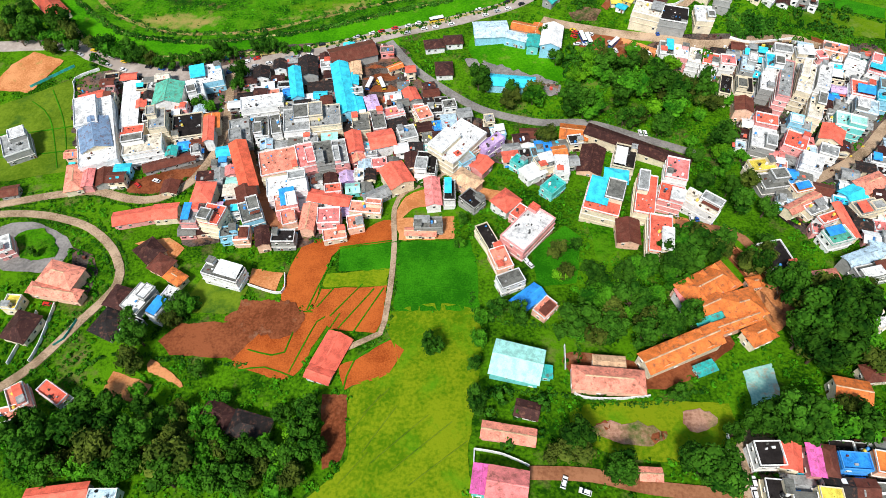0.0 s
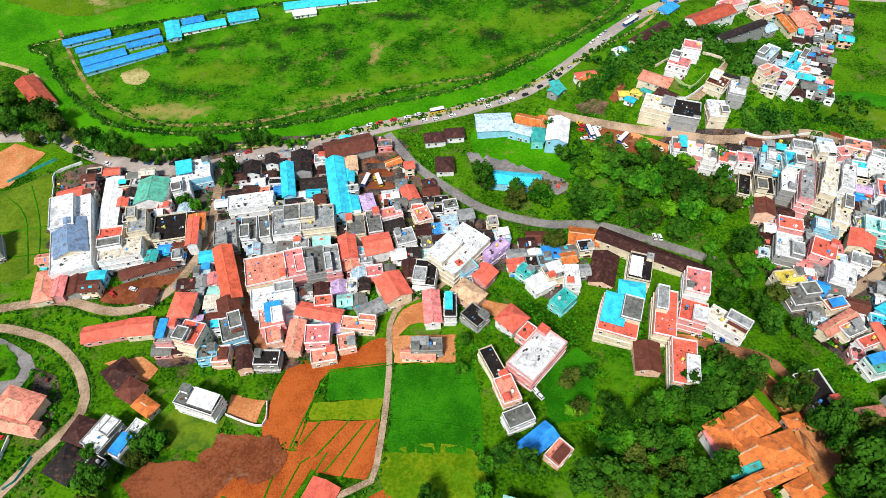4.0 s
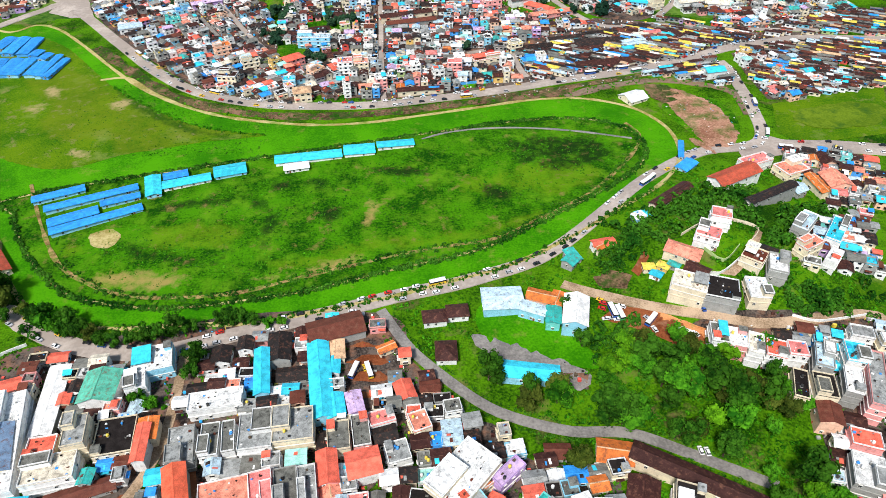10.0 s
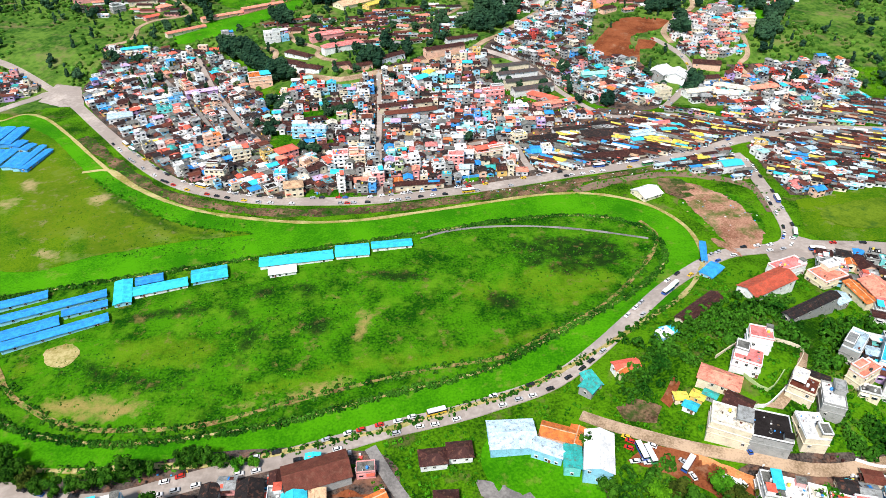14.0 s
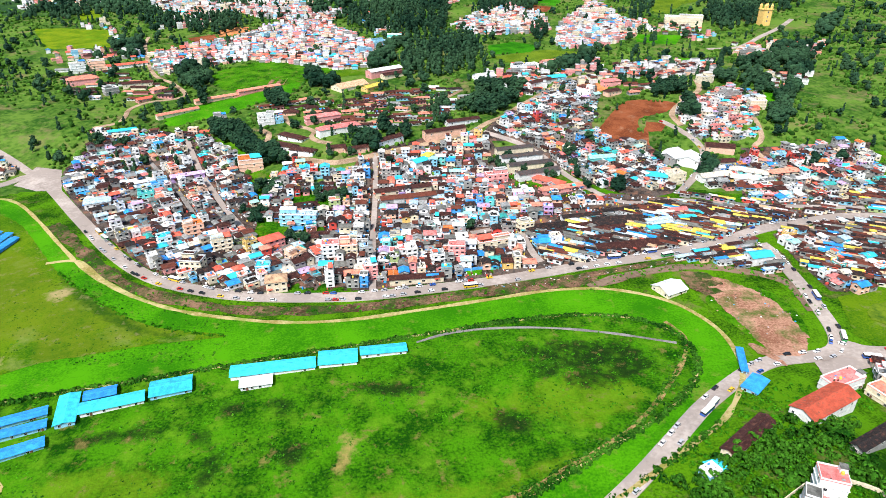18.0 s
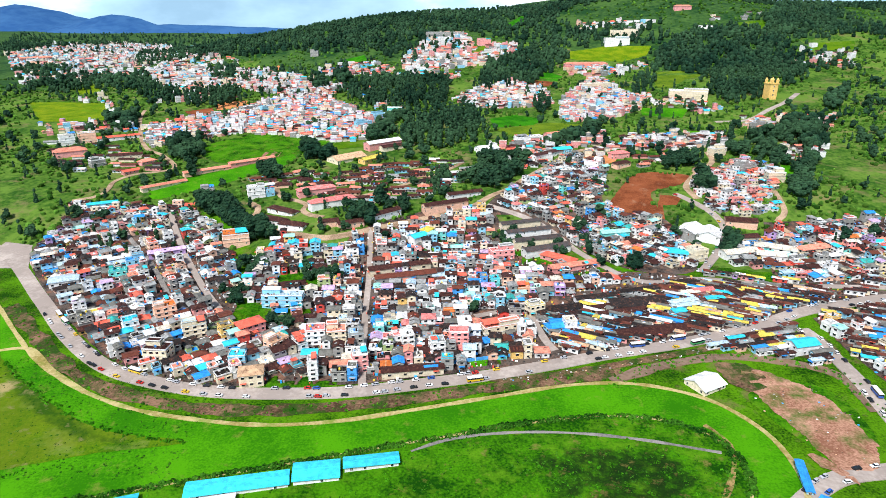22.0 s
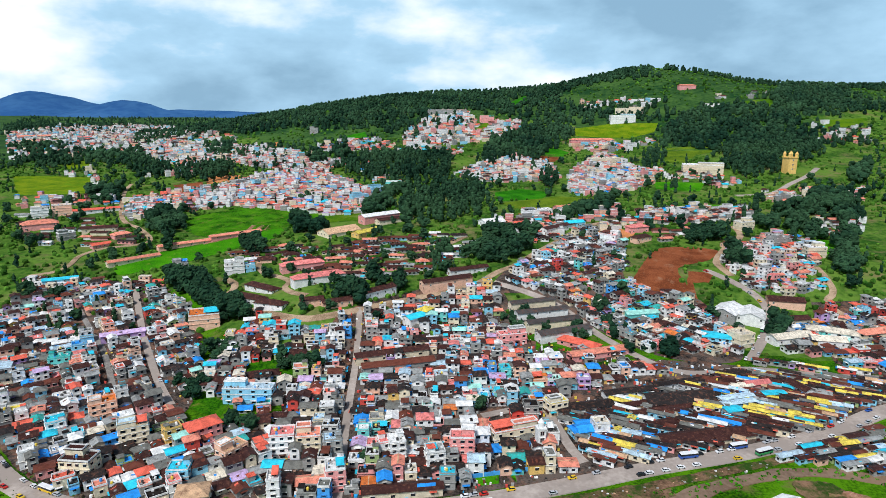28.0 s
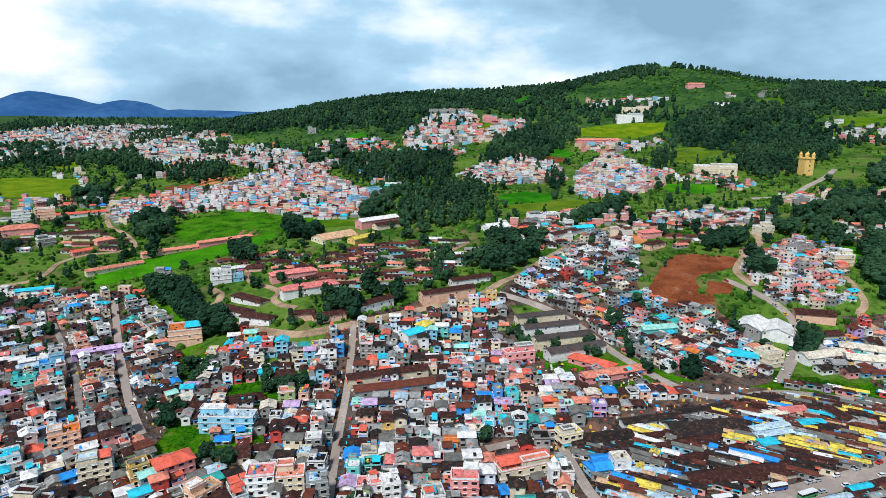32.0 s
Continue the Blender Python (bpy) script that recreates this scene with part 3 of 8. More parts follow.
        v = [(-A, -B, low), (A, -B, low), (A, B, low), (-A, B, low), (-A, -B, eave), (A, -B, eave), (A, B, eave), (-A, B, eave), (-A, 0, ridge - 0.1), (A, 0, ridge - 0.1)]
        f = [(0, 1, 5, 4), (2, 3, 7, 6)]
        f += [(1, 2, 6, 9, 5), (3, 0, 4, 8, 7)] if kind != "hip" else [(1, 2, 6, 5), (3, 0, 4, 7)]
        body.add([turn(p) for p in v], f, wm)
        parts.append(("wall", body))
        cover = Shape()
        drop = rise * o / B
        r = max(0.2, A + o - inset - (o if kind == "hip" else 0))
        v = [(-A - o, -B - o, eave - drop), (A + o, -B - o, eave - drop), (A + o, B + o, eave - drop), (-A - o, B + o, eave - drop), (-r, 0, ridge), (r, 0, ridge)]
        v += [(x, y, z + 0.13) for x, y, z in v]
        f = [(6, 7, 11, 10), (8, 9, 10, 11), (1, 0, 4, 5), (3, 2, 5, 4), (0, 1, 7, 6), (2, 3, 9, 8)]
        f += [(7, 8, 11), (9, 6, 10), (2, 1, 5), (0, 3, 4)] if kind == "hip" else []
        f += [(1, 2, 8, 7), (3, 0, 6, 9)] if kind == "hip" else [(1, 5, 11, 7), (5, 2, 8, 11), (3, 4, 10, 9), (4, 0, 6, 10)]
        cover.add([turn(p) for p in v], f, "sheet_" + roof)
        parts.append(("roof", cover))
        if windows and rng.random() < 0.5:
            for _ in range(rng.choice((1, 2, 3))):
                q0, q1, e = rng.uniform(-0.8, 0.4) * A, rng.uniform(0.1, 0.5) * A, rng.choice((-1, 1))
                lo, hi = rng.uniform(0.5, 1.0) * B, rng.uniform(0.1, 0.4) * B
                zl, zh = ridge - rise * lo / B + 0.2, ridge - rise * hi / B + 0.2
                v = [(q0, e * lo, zl), (q0 + q1, e * lo, zl), (q0 + q1, e * hi, zh), (q0, e * hi, zh)]
                cover.add([turn(p) for p in v], [(0, 1, 2, 3) if e < 0 else (3, 2, 1, 0)], "sheet_" + rng.choice(("grey", "cyan", "white", "rust", "blue", "dark", "red")))
        cap = Shape()
        v = [(-r, -0.3, ridge + 0.06), (r, -0.3, ridge + 0.06), (r, 0, ridge + 0.2), (-r, 0, ridge + 0.2), (r, 0.3, ridge + 0.06), (-r, 0.3, ridge + 0.06)]
        cap.add([turn(p) for p in v], [(0, 1, 2, 3), (3, 2, 4, 5)], "sheet_tan" if roof in ("orange", "salmon") else "sheet_" + roof)
        parts.append(("ridge_cap", cap))
        if roof == "orange" and not windows and A > 8:
            for q in (-0.55, 0.1, 0.62):
                for e in (-1, 1):
                    w, d0, d1 = 1.7, B * 0.98, B * 0.30
                    z0, z1 = ridge - rise * 0.98 + 0.1, ridge - rise * 0.30 + 0.14
                    dormer = Shape()
                    v = [(q * A - w, e * d0, z0 + 0.25), (q * A + w, e * d0, z0 + 0.25), (q * A, e * d0, z1 + 0.1), (q * A, e * d1, z1 + 0.1), (q * A - w, e * d0, z0 - 1.0), (q * A + w, e * d0, z0 - 1.0)]
                    dormer.add([turn(k) for k in v], [(0, 2, 3) if e < 0 else (3, 2, 0), (2, 1, 3) if e < 0 else (3, 1, 2)], "sheet_" + roof)
                    dormer.add([turn(k) for k in v], [(4, 5, 1, 2, 0) if e < 0 else (0, 2, 1, 5, 4)], wm)
                    parts.append(("dormer", dormer))
    floors = max(1, int(eave / 2.7))
    for k in range(floors):
        z = (k + 0.55) * eave / floors
        for s in range(4):
            run, out, ang = ((L, b, 0), (W, a, 90), (L, b, 180), (W, a, 270))[s]
            n = max(1, min(4, int(run / 3.4)))
            for i in range(n):
                q = (i + 0.5) / n * run - run / 2
                c, sn = math.cos(radians(ang)), math.sin(radians(ang))
                holes.append((q * c + out * sn, q * sn - out * c, z, ang, k))
    if windows:
        trim = Shape()
        parts.append(("facade_trim", trim))
        for x, y, z, ang, k in holes:
            m = pose(x, y, z, 0, 0, ang)
            pane = Shape()
            w = rng.uniform(0.6, 1.1)
            pane.box(-w, -0.07, -0.7, w, 0.02, 0.75, "glass", True)
            pane.box(-w - 0.2, -0.5, 0.8, w + 0.2, 0.02, 0.88, "frame_paint" if rng.random() < 0.5 else wm, True)
            if k == 0 and rng.random() < 0.35:
                pane.box(-1.6, -1.3, 0.9, 1.6, 0.02, 0.98, "sheet_" + rng.choice(("rust", "maroon", "blue", "red", "grey", "cyan", "white")), True)
            trim.join(pane, m)
    return parts, holes


COUNT = {"near": 0}
WORDS = {"flat": "flat-roofed", "gable": "gable-roofed", "hip": "hip-roofed", "shed": "low sheet-roofed"}
ROOF_WORD = {"ice": "pale blue", "slate": "slate-blue", "concrete": "stained concrete", "dark": "blackened", "rust": "rusty", "tan": "tan", "mint": "mint green", "cream": "cream"}


def house(x, y, L, W, ang, h, kind, roof, name="house", group="houses on the near slope", detail=True):
    """One house with its parts, standing on the land."""
    rng = random.Random(int(x * 31 + y * 17 + L * 7))
    if name == "house":
        name = "bungalow" if kind == "hip" else "shed" if kind == "shed" else "apartment_building" if kind == "flat" and h >= 8 else "house"
    wall = rng.choice(WALL_FOR.get(roof, COMMON))
    tip = tagged(new(name), f"{WORDS[kind]} {wall} painted {name.replace(chr(95), chr(32))} with a {ROOF_WORD.get(roof, roof)} roof", name.replace("_", " "), group)
    if name == "stable":
        tagged(tip, f"long low stable with a {ROOF_WORD.get(roof, 'bright ' + roof)} sheet roof on the grass", "stable", "stables on the racecourse")
    g = min(height(x + dx, y + dy) for dx in (-L / 3, L / 3) for dy in (-W / 3, W / 3)) * 0.5 + height(x, y) * 0.5
    top = max(height(x + dx * math.cos(radians(ang)) - dy * math.sin(radians(ang)), y + dx * math.sin(radians(ang)) + dy * math.cos(radians(ang))) for dx in (-L / 2, L / 2) for dy in (-W / 2, W / 2))
    g = max(g, top - 1.8)
    tip.matrix_world = pose(x, y, g, 0, 0, ang)
    shapes, holes = house_shapes(L, W, h, kind, roof, wall, rng, not detail)
    roof_part = tip
    for n, s in shapes:
        q = part(n, s, roof_part if n in ("ridge_cap", "parapet", "roof_clutter") else tip)
        if n == "roof":
            roof_part = q
        if n == "roof_clutter":
            tagged(q, "crates, pipes and washing on the roof", kind="stuff")
        if n == "facade_trim":
            tagged(q, "windows, sills and shop awnings of the facade", kind="stuff")
    if detail:
        keep = [q for q in holes if math.sin(radians(q[3] + ang - 90)) < 0.35]
        rng.shuffle(keep)
        for i, (px, py, pz, pa, k) in enumerate(keep[:5]):
            w = part("window", WINDOW_MESH, tip)
            w.matrix_basis = pose(px, py, pz, 0, 0, pa)
        c = keep[0] if keep else None
        if c:
            d = part("door", DOOR_MESH, tip)
            sh = 1.3
            d.matrix_basis = pose(c[0] + sh * math.cos(radians(c[3])), c[1] + sh * math.sin(radians(c[3])), 0.0, 0, 0, c[3])
    r = min(L, W) / 2
    for k in range(max(1, round(max(L, W) / min(L, W)))):
        n = max(1, round(max(L, W) / min(L, W)))
        q = ((k + 0.5) / n - 0.5) * max(L, W)
        t = radians(ang if L >= W else ang + 90)
        claim(x + q * math.cos(t), y + q * math.sin(t), r * 0.95, True)
    return tip


def stable(x, y, L, W, ang, h, kind, roof):
    return house(x, y, L, W, ang, h, kind, roof, "stable", "stables on the racecourse")


TOWN_ROOFS = ("maroon",) * 15 + ("rust",) * 6 + ("grey",) * 6 + ("concrete",) * 9 + ("white",) * 6 + ("dark",) * 13 + ("salmon",) * 2 + ("red",) * 2 + ("cyan",) * 2 + ("ice",) * 4 + ("cream",) * 2 + ("pink", "pink", "blue", "blue", "teal", "orange", "lilac", "mint")
TOWN_WALLS = ("white",) * 14 + ("cream",) * 6 + ("grey",) * 11 + ("pink",) * 3 + ("sky",) * 3 + ("peach",) * 2 + ("aqua",) + ("lilac", "ochre", "blue", "red", "olive")
TOWN = Shape()
THINGS = {"n": 0}


def fill(points, ang, kind):
    """Rows of houses packed into a district along its lanes."""
    rng = random.Random(int(abs(points[0][0] * 13 + points[0][1] * 7)))
    cx, cy = sum(p[0] for p in points) / len(points), sum(p[1] for p in points) / len(points)
    far = max(math.hypot(p[0] - cx, p[1] - cy) for p in points)
    c, s = math.cos(radians(ang)), math.sin(radians(ang))
    depth = {"old": 5.6, "town": 6.6, "market": 3.0, "bazaar": 2.6}[kind]
    v, row = -far, 0
    while v < far:
        u = -far
        d = depth * rng.uniform(0.85, 1.2)
        while u < far:
            w = {"old": rng.uniform(4.5, 8), "town": rng.uniform(4.0, 8.5), "market": rng.uniform(3, 13), "bazaar": rng.uniform(5, 17)}[kind]
            x, y = cx + (u + w / 2) * c - (v + d / 2) * s, cy + (u + w / 2) * s + (v + d / 2) * c
            u += w + rng.choice((0.2, 0.3, 0.5, 1.2, 2.2))
            if not inside(x, y, points) or in_clear(x, y) or near_road(x, y, min(w, d) / 2 + 0.6) or rng.random() < 0.05:
                continue
            if not claim(x, y, min(w, d) * 0.37):
                continue
            if kind == "market":
                h, form, roof = rng.uniform(2.8, 4.2), rng.choice(("shed", "gable")), rng.choice(("maroon",) * 6 + ("dark",) * 5 + ("rust",) * 4 + ("concrete",) * 3 + ("grey", "white", "ice", "cyan", "blue", "yellow", "yellow", "tan"))
            elif kind == "bazaar":
                h, form, roof = rng.uniform(2.6, 3.4), "shed", rng.choice(("yellow", "yellow", "cream", "cream", "white", "ice", "ice", "maroon", "maroon", "maroon", "rust", "dark", "cyan", "blue", "tan"))
            elif kind == "old":
                h, form, roof = rng.uniform(3.2, 6.8), rng.choice(("flat", "gable", "shed")), rng.choice(TOWN_ROOFS)
            else:
                h, form, roof = rng.choice((2.6, 2.8, 3, 3.2, 3.5, 4, 5, 6, 8)) + rng.random(), rng.choice(("flat", "flat", "gable", "gable", "gable", "gable", "shed", "shed", "hip")), rng.choice(TOWN_ROOFS)
            if kind == "town" and near_road(x, y, 9) and rng.random() < 0.3:
                h, form = rng.uniform(5, 9), "flat"
            if form == "flat" and roof in ("maroon", "rust"):
                roof = rng.choice(("concrete", "white", "grey", "dark", "salmon", "white"))
            a = ang + rng.uniform(-4, 4)
            if THINGS["n"] < 270 and y < 640:
                THINGS["n"] += 1
                house(x, y, w, d - 0.3, a, h, form, roof, group="houses of the town", detail=False)
            else:
                wall = rng.choice(TOWN_WALLS)
                shapes, _ = house_shapes(w, d - 0.3, h, form, roof, wall, rng, True)
                m = pose(x, y, height(x, y), 0, 0, a)
                for _, q in shapes:
                    TOWN.join(q, m)
        v += d + (0.2 if row % 2 == 0 else rng.uniform(0.3, 1.0) if kind in ("market", "bazaar") else rng.uniform(1.2, 2.4))
        row += 1


HAMLET = Shape()


SETTLED = {
    "pale": ("white",) * 9 + ("cream",) * 3 + ("pink",) * 3 + ("ice",) * 2 + ("grey",) * 3 + ("salmon",) * 2 + ("maroon",) * 3 + ("cyan", "red", "rust", "concrete"),
    "pink": ("pink",) * 3 + ("white",) * 8 + ("salmon",) * 3 + ("red",) * 2 + ("cream",) * 2 + ("maroon",) * 3 + ("grey", "grey", "ice", "ice", "cyan", "blue", "lilac"),
    "mixed": ("white",) * 5 + ("maroon",) * 5 + ("salmon",) * 3 + ("rust",) * 2 + ("grey",) * 3 + ("red",) * 2 + ("cream",) * 2 + ("cyan", "blue", "dark", "dark"),
    "quarters": ("maroon",) * 7 + ("rust",) * 3 + ("salmon",) * 2 + ("dark", "white", "grey"),
}


def settlement(points, n, kind):
    """Houses built close together on the slopes beyond the town."""
    rng = random.Random(n * 3 + len(points))
    xs, ys = [p[0] for p in points], [p[1] for p in points]
    turn = rng.uniform(5, 25)
    made = tries = 0
    while made < n and tries < n * 6:
        tries += 1
        x, y = rng.uniform(min(xs), max(xs)), rng.uniform(min(ys), max(ys))
        if not inside(x, y, points):
            continue
        L, W = (rng.uniform(10, 19), rng.uniform(5, 6.5)) if kind == "quarters" else (rng.uniform(4.5, 10), rng.uniform(4.5, 7))
        if y > 1350:
            L, W = L * 1.35, W * 1.35
        if near_road(x, y, 3.5) or in_clear(x, y) or not claim(x, y, L * 0.4 if kind == "quarters" else W * 0.46):
            continue
        made += 1
        roof = rng.choice(SETTLED[kind])
        flat = roof in ("white", "grey", "cream", "ice", "concrete", "pink", "lilac") and kind != "quarters"
        tall = rng.choice((2.8, 3.2, 3.5)) if kind == "quarters" else rng.choice((3, 3, 3.5, 4, 6, 6, 7, 9)) if flat else rng.choice((3, 3.5, 4, 5))
        far_house(x, y, L, W, turn + rng.uniform(-18, 18), tall, "flat" if flat else rng.choice(("gable", "gable", "hip")), roof, rng.choice(("white",) * 7 + ("pink", "pink", "cream", "cream", "sky", "peach", "grey", "grey")), rng)


def far_house(x, y, L, W, ang, h, form, roof, wall, rng):
    shapes, _ = house_shapes(L, W, h, form, roof, wall, rng, y < 880)
    m = pose(x, y, height(x, y), 0, 0, ang)
    for k, q in shapes:
        if k in ("wall", "roof", "stair_room", "facade_trim"):
            HAMLET.join(q, m)


# ---- trees ----
def blob(rng, r, sides=7, rings=4, squash=0.85):
    """A lumpy closed crown lobe."""
    v, f = [(0, 0, -r * squash)], []
    for k in range(1, rings):
        for i in range(sides):
            a, b = math.tau * (i + 0.5 * (k % 2)) / sides, math.pi * (k / rings - 0.5)
            q = r * rng.uniform(0.75, 1.18)
            v.append((q * math.cos(a) * math.cos(b), q * math.sin(a) * math.cos(b), q * squash * math.sin(b)))
    v.append((0, 0, r * squash * rng.uniform(0.9, 1.1)))
    for i in range(sides):
        f.append((0, 1 + (i + 1) % sides, 1 + i))
        for k in range(rings - 2):
            p, q = 1 + k * sides, 1 + (k + 1) * sides
            f.append((p + i, p + (i + 1) % sides, q + (i + 1) % sides, q + i))
        p = 1 + (rings - 2) * sides
        f.append((p + i, p + (i + 1) % sides, len(v) - 1))
    return v, f


def crown_mesh(seed, tall, material, clumps=400):
    """A crown of many small leaf clumps over several lobes; about 2 m wide at scale 1."""
    rng = random.Random(seed)
    s = Shape()
    lobes = []
    for i in range(11):
        a, q = rng.random() * math.tau, math.sqrt(rng.random()) * 0.62
        z = rng.uniform(0.55, 1.6) * tall
        lobes.append((q * math.cos(a), q * math.sin(a), z, rng.uniform(0.30, 0.48) * (1.15 - 0.25 * z / tall / 1.6)))
    for x, y, z, r in lobes:
        v, f = blob(rng, r * 0.8, 7, 4)
        s.add([(x + p[0], y + p[1], z + p[2]) for p in v], f, material)
    for _ in range(clumps):
        x, y, z, r = rng.choice(lobes)
        d = Vector((rng.gauss(0, 1), rng.gauss(0, 1), rng.gauss(0.35, 1))).normalized()
        o = Vector((x, y, z)) + d * r * rng.uniform(0.78, 1.12)
        side = d.orthogonal().normalized()
        side.rotate(Matrix.Rotation(rng.random() * math.tau, 3, d))
        up = d.cross(side)
        k = rng.uniform(0.055, 0.12)
        lift = d * k * rng.uniform(0.3, 0.9)
        pts = [o + side * k, o + up * k * rng.uniform(0.6, 1.1), o - side * k, o - up * k * rng.uniform(0.6, 1.1), o + lift]
        s.add([tuple(p) for p in pts], [(0, 1, 4), (1, 2, 4), (2, 3, 4), (3, 0, 4)], material)
    return s.data("crown")


def trunk_mesh(seed):
    """A tapered trunk with limbs that run up into the crown."""
    rng = random.Random(seed)
    s = Shape()
    s.drum(0, 0, -0.25, 0.7, 0.085, "bark", 7, 0.055)
    for i in range(5):
        a, z = math.tau * i / 5 + rng.random(), rng.uniform(0.35, 0.7)
        p, q = Vector((0, 0, z)), Vector((0.45 * math.cos(a), 0.45 * math.sin(a), z + rng.uniform(0.4, 0.7)))
        side = (q - p).orthogonal().normalized()
        up = (q - p).normalized().cross(side)
        ring = [side, up, -side, -up]
        s.add([tuple(p + r * 0.04) for r in ring] + [tuple(q + r * 0.015) for r in ring], [(k, (k + 1) % 4, 4 + (k + 1) % 4, 4 + k) for k in range(4)], "bark")
    return s.data("trunk")


CROWNS = [(crown_mesh(k, t, m), w) for k, (t, m, w) in enumerate(((1.0, "leaf_dark", "dark green"), (1.25, "leaf_dark", "tall dark green"), (0.95, "leaf_mid", "mid-green"), (1.0, "leaf_olive", "olive-green"), (0.85, "leaf_light", "light green"), (1.5, "leaf_dark", "tall dark green"), (0.9, "leaf_mid", "mid-green")))]
TRUNKS = [trunk_mesh(50 + k) for k in range(3)]


def tree(x, y, r, pick=None):
    rng = random.Random(int(x * 11 + y * 3 + r))
    crown, word = CROWNS[pick if pick is not None else rng.choice((0, 0, 0, 1, 1, 1, 2, 3, 3, 5, 5, 6))]
    tip = tagged(new("tree"), f"{word} broad tree with a dense uneven crown", "tree", "trees of the near slope")
    tip.matrix_world = Matrix.Translation((x, y, height(x, y))) @ pose(0, 0, 0, 0, 0, rng.random() * 360) @ Matrix.Diagonal((r, r * rng.uniform(0.85, 1.15), r * rng.uniform(0.9, 1.15), 1))
    part("trunk", TRUNKS[rng.randrange(3)], tip)
    part("crown", crown, tip)
    return tip


def grove(points, n):
    """Trees standing close together in a wooded piece of ground."""
    rng = random.Random(n * 7)
    xs, ys = [p[0] for p in points], [p[1] for p in points]
    k = 0
    while k < n:
        x, y = rng.uniform(min(xs), max(xs)), rng.uniform(min(ys), max(ys))
        if inside(x, y, points):
            tree(x, y, rng.uniform(3.4, 6.2), rng.choice((0, 2, 3, 4, 6, 2)))
            k += 1


class Thicket:
    """Many small lumps of leaves joined into one sheet of growth."""

    def __init__(self, material, seed):
        self.s, self.m, self.rng = Shape(), material, random.Random(seed)

    def leafy(self, x, y, r, squash=0.8, n=12, base=None, size=1.0):
        """A shrub of loose leaf clumps over a dome."""
        g, z = self.rng, (height(x, y) if base is None else base)
        for _ in range(n):
            d = Vector((g.gauss(0, 1), g.gauss(0, 1), abs(g.gauss(0.3, 0.8)))).normalized()
            o = Vector((x + d.x * r * 0.8, y + d.y * r * 0.8, z + d.z * r * squash))
            side = d.orthogonal().normalized()
            side.rotate(Matrix.Rotation(g.random() * math.tau, 3, d))
            up, k = d.cross(side), r * g.uniform(0.32, 0.6) * size
            pts = [o + side * k, o + up * k * g.uniform(0.6, 1.1), o - side * k, o - up * k * g.uniform(0.6, 1.1), o + d * k * g.uniform(0.3, 0.9)]
            self.s.add([tuple(p) for p in pts], [(0, 1, 4), (1, 2, 4), (2, 3, 4), (3, 0, 4)], self.m)

    def hedge(self, points, step, r, spread, closed=False, skip=0.0):
        for q in smooth_line(points, step, closed):
            if self.rng.random() >= skip:
                self.leafy(q.x + self.rng.uniform(-spread, spread), q.y + self.rng.uniform(-spread, spread), r * self.rng.uniform(0.6, 1.35), 0.9, 9)


FOREST = Thicket("leaf_wood", 5)
BAND = Thicket("leaf_hedge", 31)


def far_tree(x, y, h, form):
    """A whole tree of the far woods: a bare stem and a stack of leafy lobes."""
    g, z = FOREST.rng, height(x, y)
    lobes = {"tall": (4, 0.30, 0.90, 0.16), "broad": (6, 0.30, 0.74, 0.25), "cypress": (3, 0.18, 0.82, 0.14), "bush": (1, 0.3, 0.55, 0.5)}[form]
    n, lo, hi, r = lobes
    if y > 1330 and form != "bush":
        n, lo, hi, r = 2, 0.24, 0.62, 0.27
    if form in ("tall", "broad"):
        q = h * 0.016
        FOREST.s.add([(x - q, y - q, z - 0.5), (x + q, y - q, z - 0.5), (x, y + q, z - 0.5), (x, y, z + h * 0.8)], [(0, 1, 3), (1, 2, 3), (2, 0, 3)], "bark")
    for k in range(n):
        u = k / max(1, n - 1)
        spread = h * r * {"tall": 0.5, "broad": 1.05, "cypress": 0.12, "bush": 0.8}[form]
        w = h * r * g.uniform(0.75, 1.25) * (1.15 - 0.5 * u if form != "broad" else 1.0)
        v, f = blob(g, w, 6 if y < 1330 else 5, 4 if y < 900 and form != "bush" else 3, 1.5 if form == "cypress" else 1.05 if form == "tall" else 0.8)
        ox, oy, oz = x + g.uniform(-1, 1) * spread, y + g.uniform(-1, 1) * spread, z + h * (lo + (hi - lo) * u + g.uniform(-0.05, 0.05))
        FOREST.s.add([(ox + p[0], oy + p[1], oz + p[2]) for p in v], f, FOREST.m if form != "bush" else "leaf_scrub")
        if y < 1000 and form != "bush":
            for _ in range(5 if y < 850 else 3):
                d = Vector((g.gauss(0, 1), g.gauss(0, 1), g.gauss(0.3, 0.8))).normalized()
                o, side = Vector((ox, oy, oz)) + d * w * 0.95, d.orthogonal().normalized() * w * g.uniform(0.25, 0.45)
                up = d.cross(side)
                FOREST.s.add([tuple(o + side), tuple(o + up * 0.8), tuple(o - side), tuple(o - up * 0.8), tuple(o + d * w * 0.3)], [(0, 1, 4), (1, 2, 4), (2, 3, 4), (3, 0, 4)], FOREST.m if form != "bush" else "leaf_scrub")


def forest(points, n, form):
    """A stand of trees on the far slopes."""
    g = FOREST.rng
    xs, ys = [p[0] for p in points], [p[1] for p in points]
    made = tries = 0
    while made < n and tries < n * 8:
        tries += 1
        x, y = g.uniform(min(xs), max(xs)), g.uniform(min(ys), max(ys))
        if inside(x, y, points) and not near_road(x, y, 2) and claim(x, y, 1.2):
            made += 1
            far_tree(x, y, g.uniform(*{"tall": (13, 22), "broad": (11, 19), "cypress": (13, 19), "bush": (2, 4)}[form]), form)


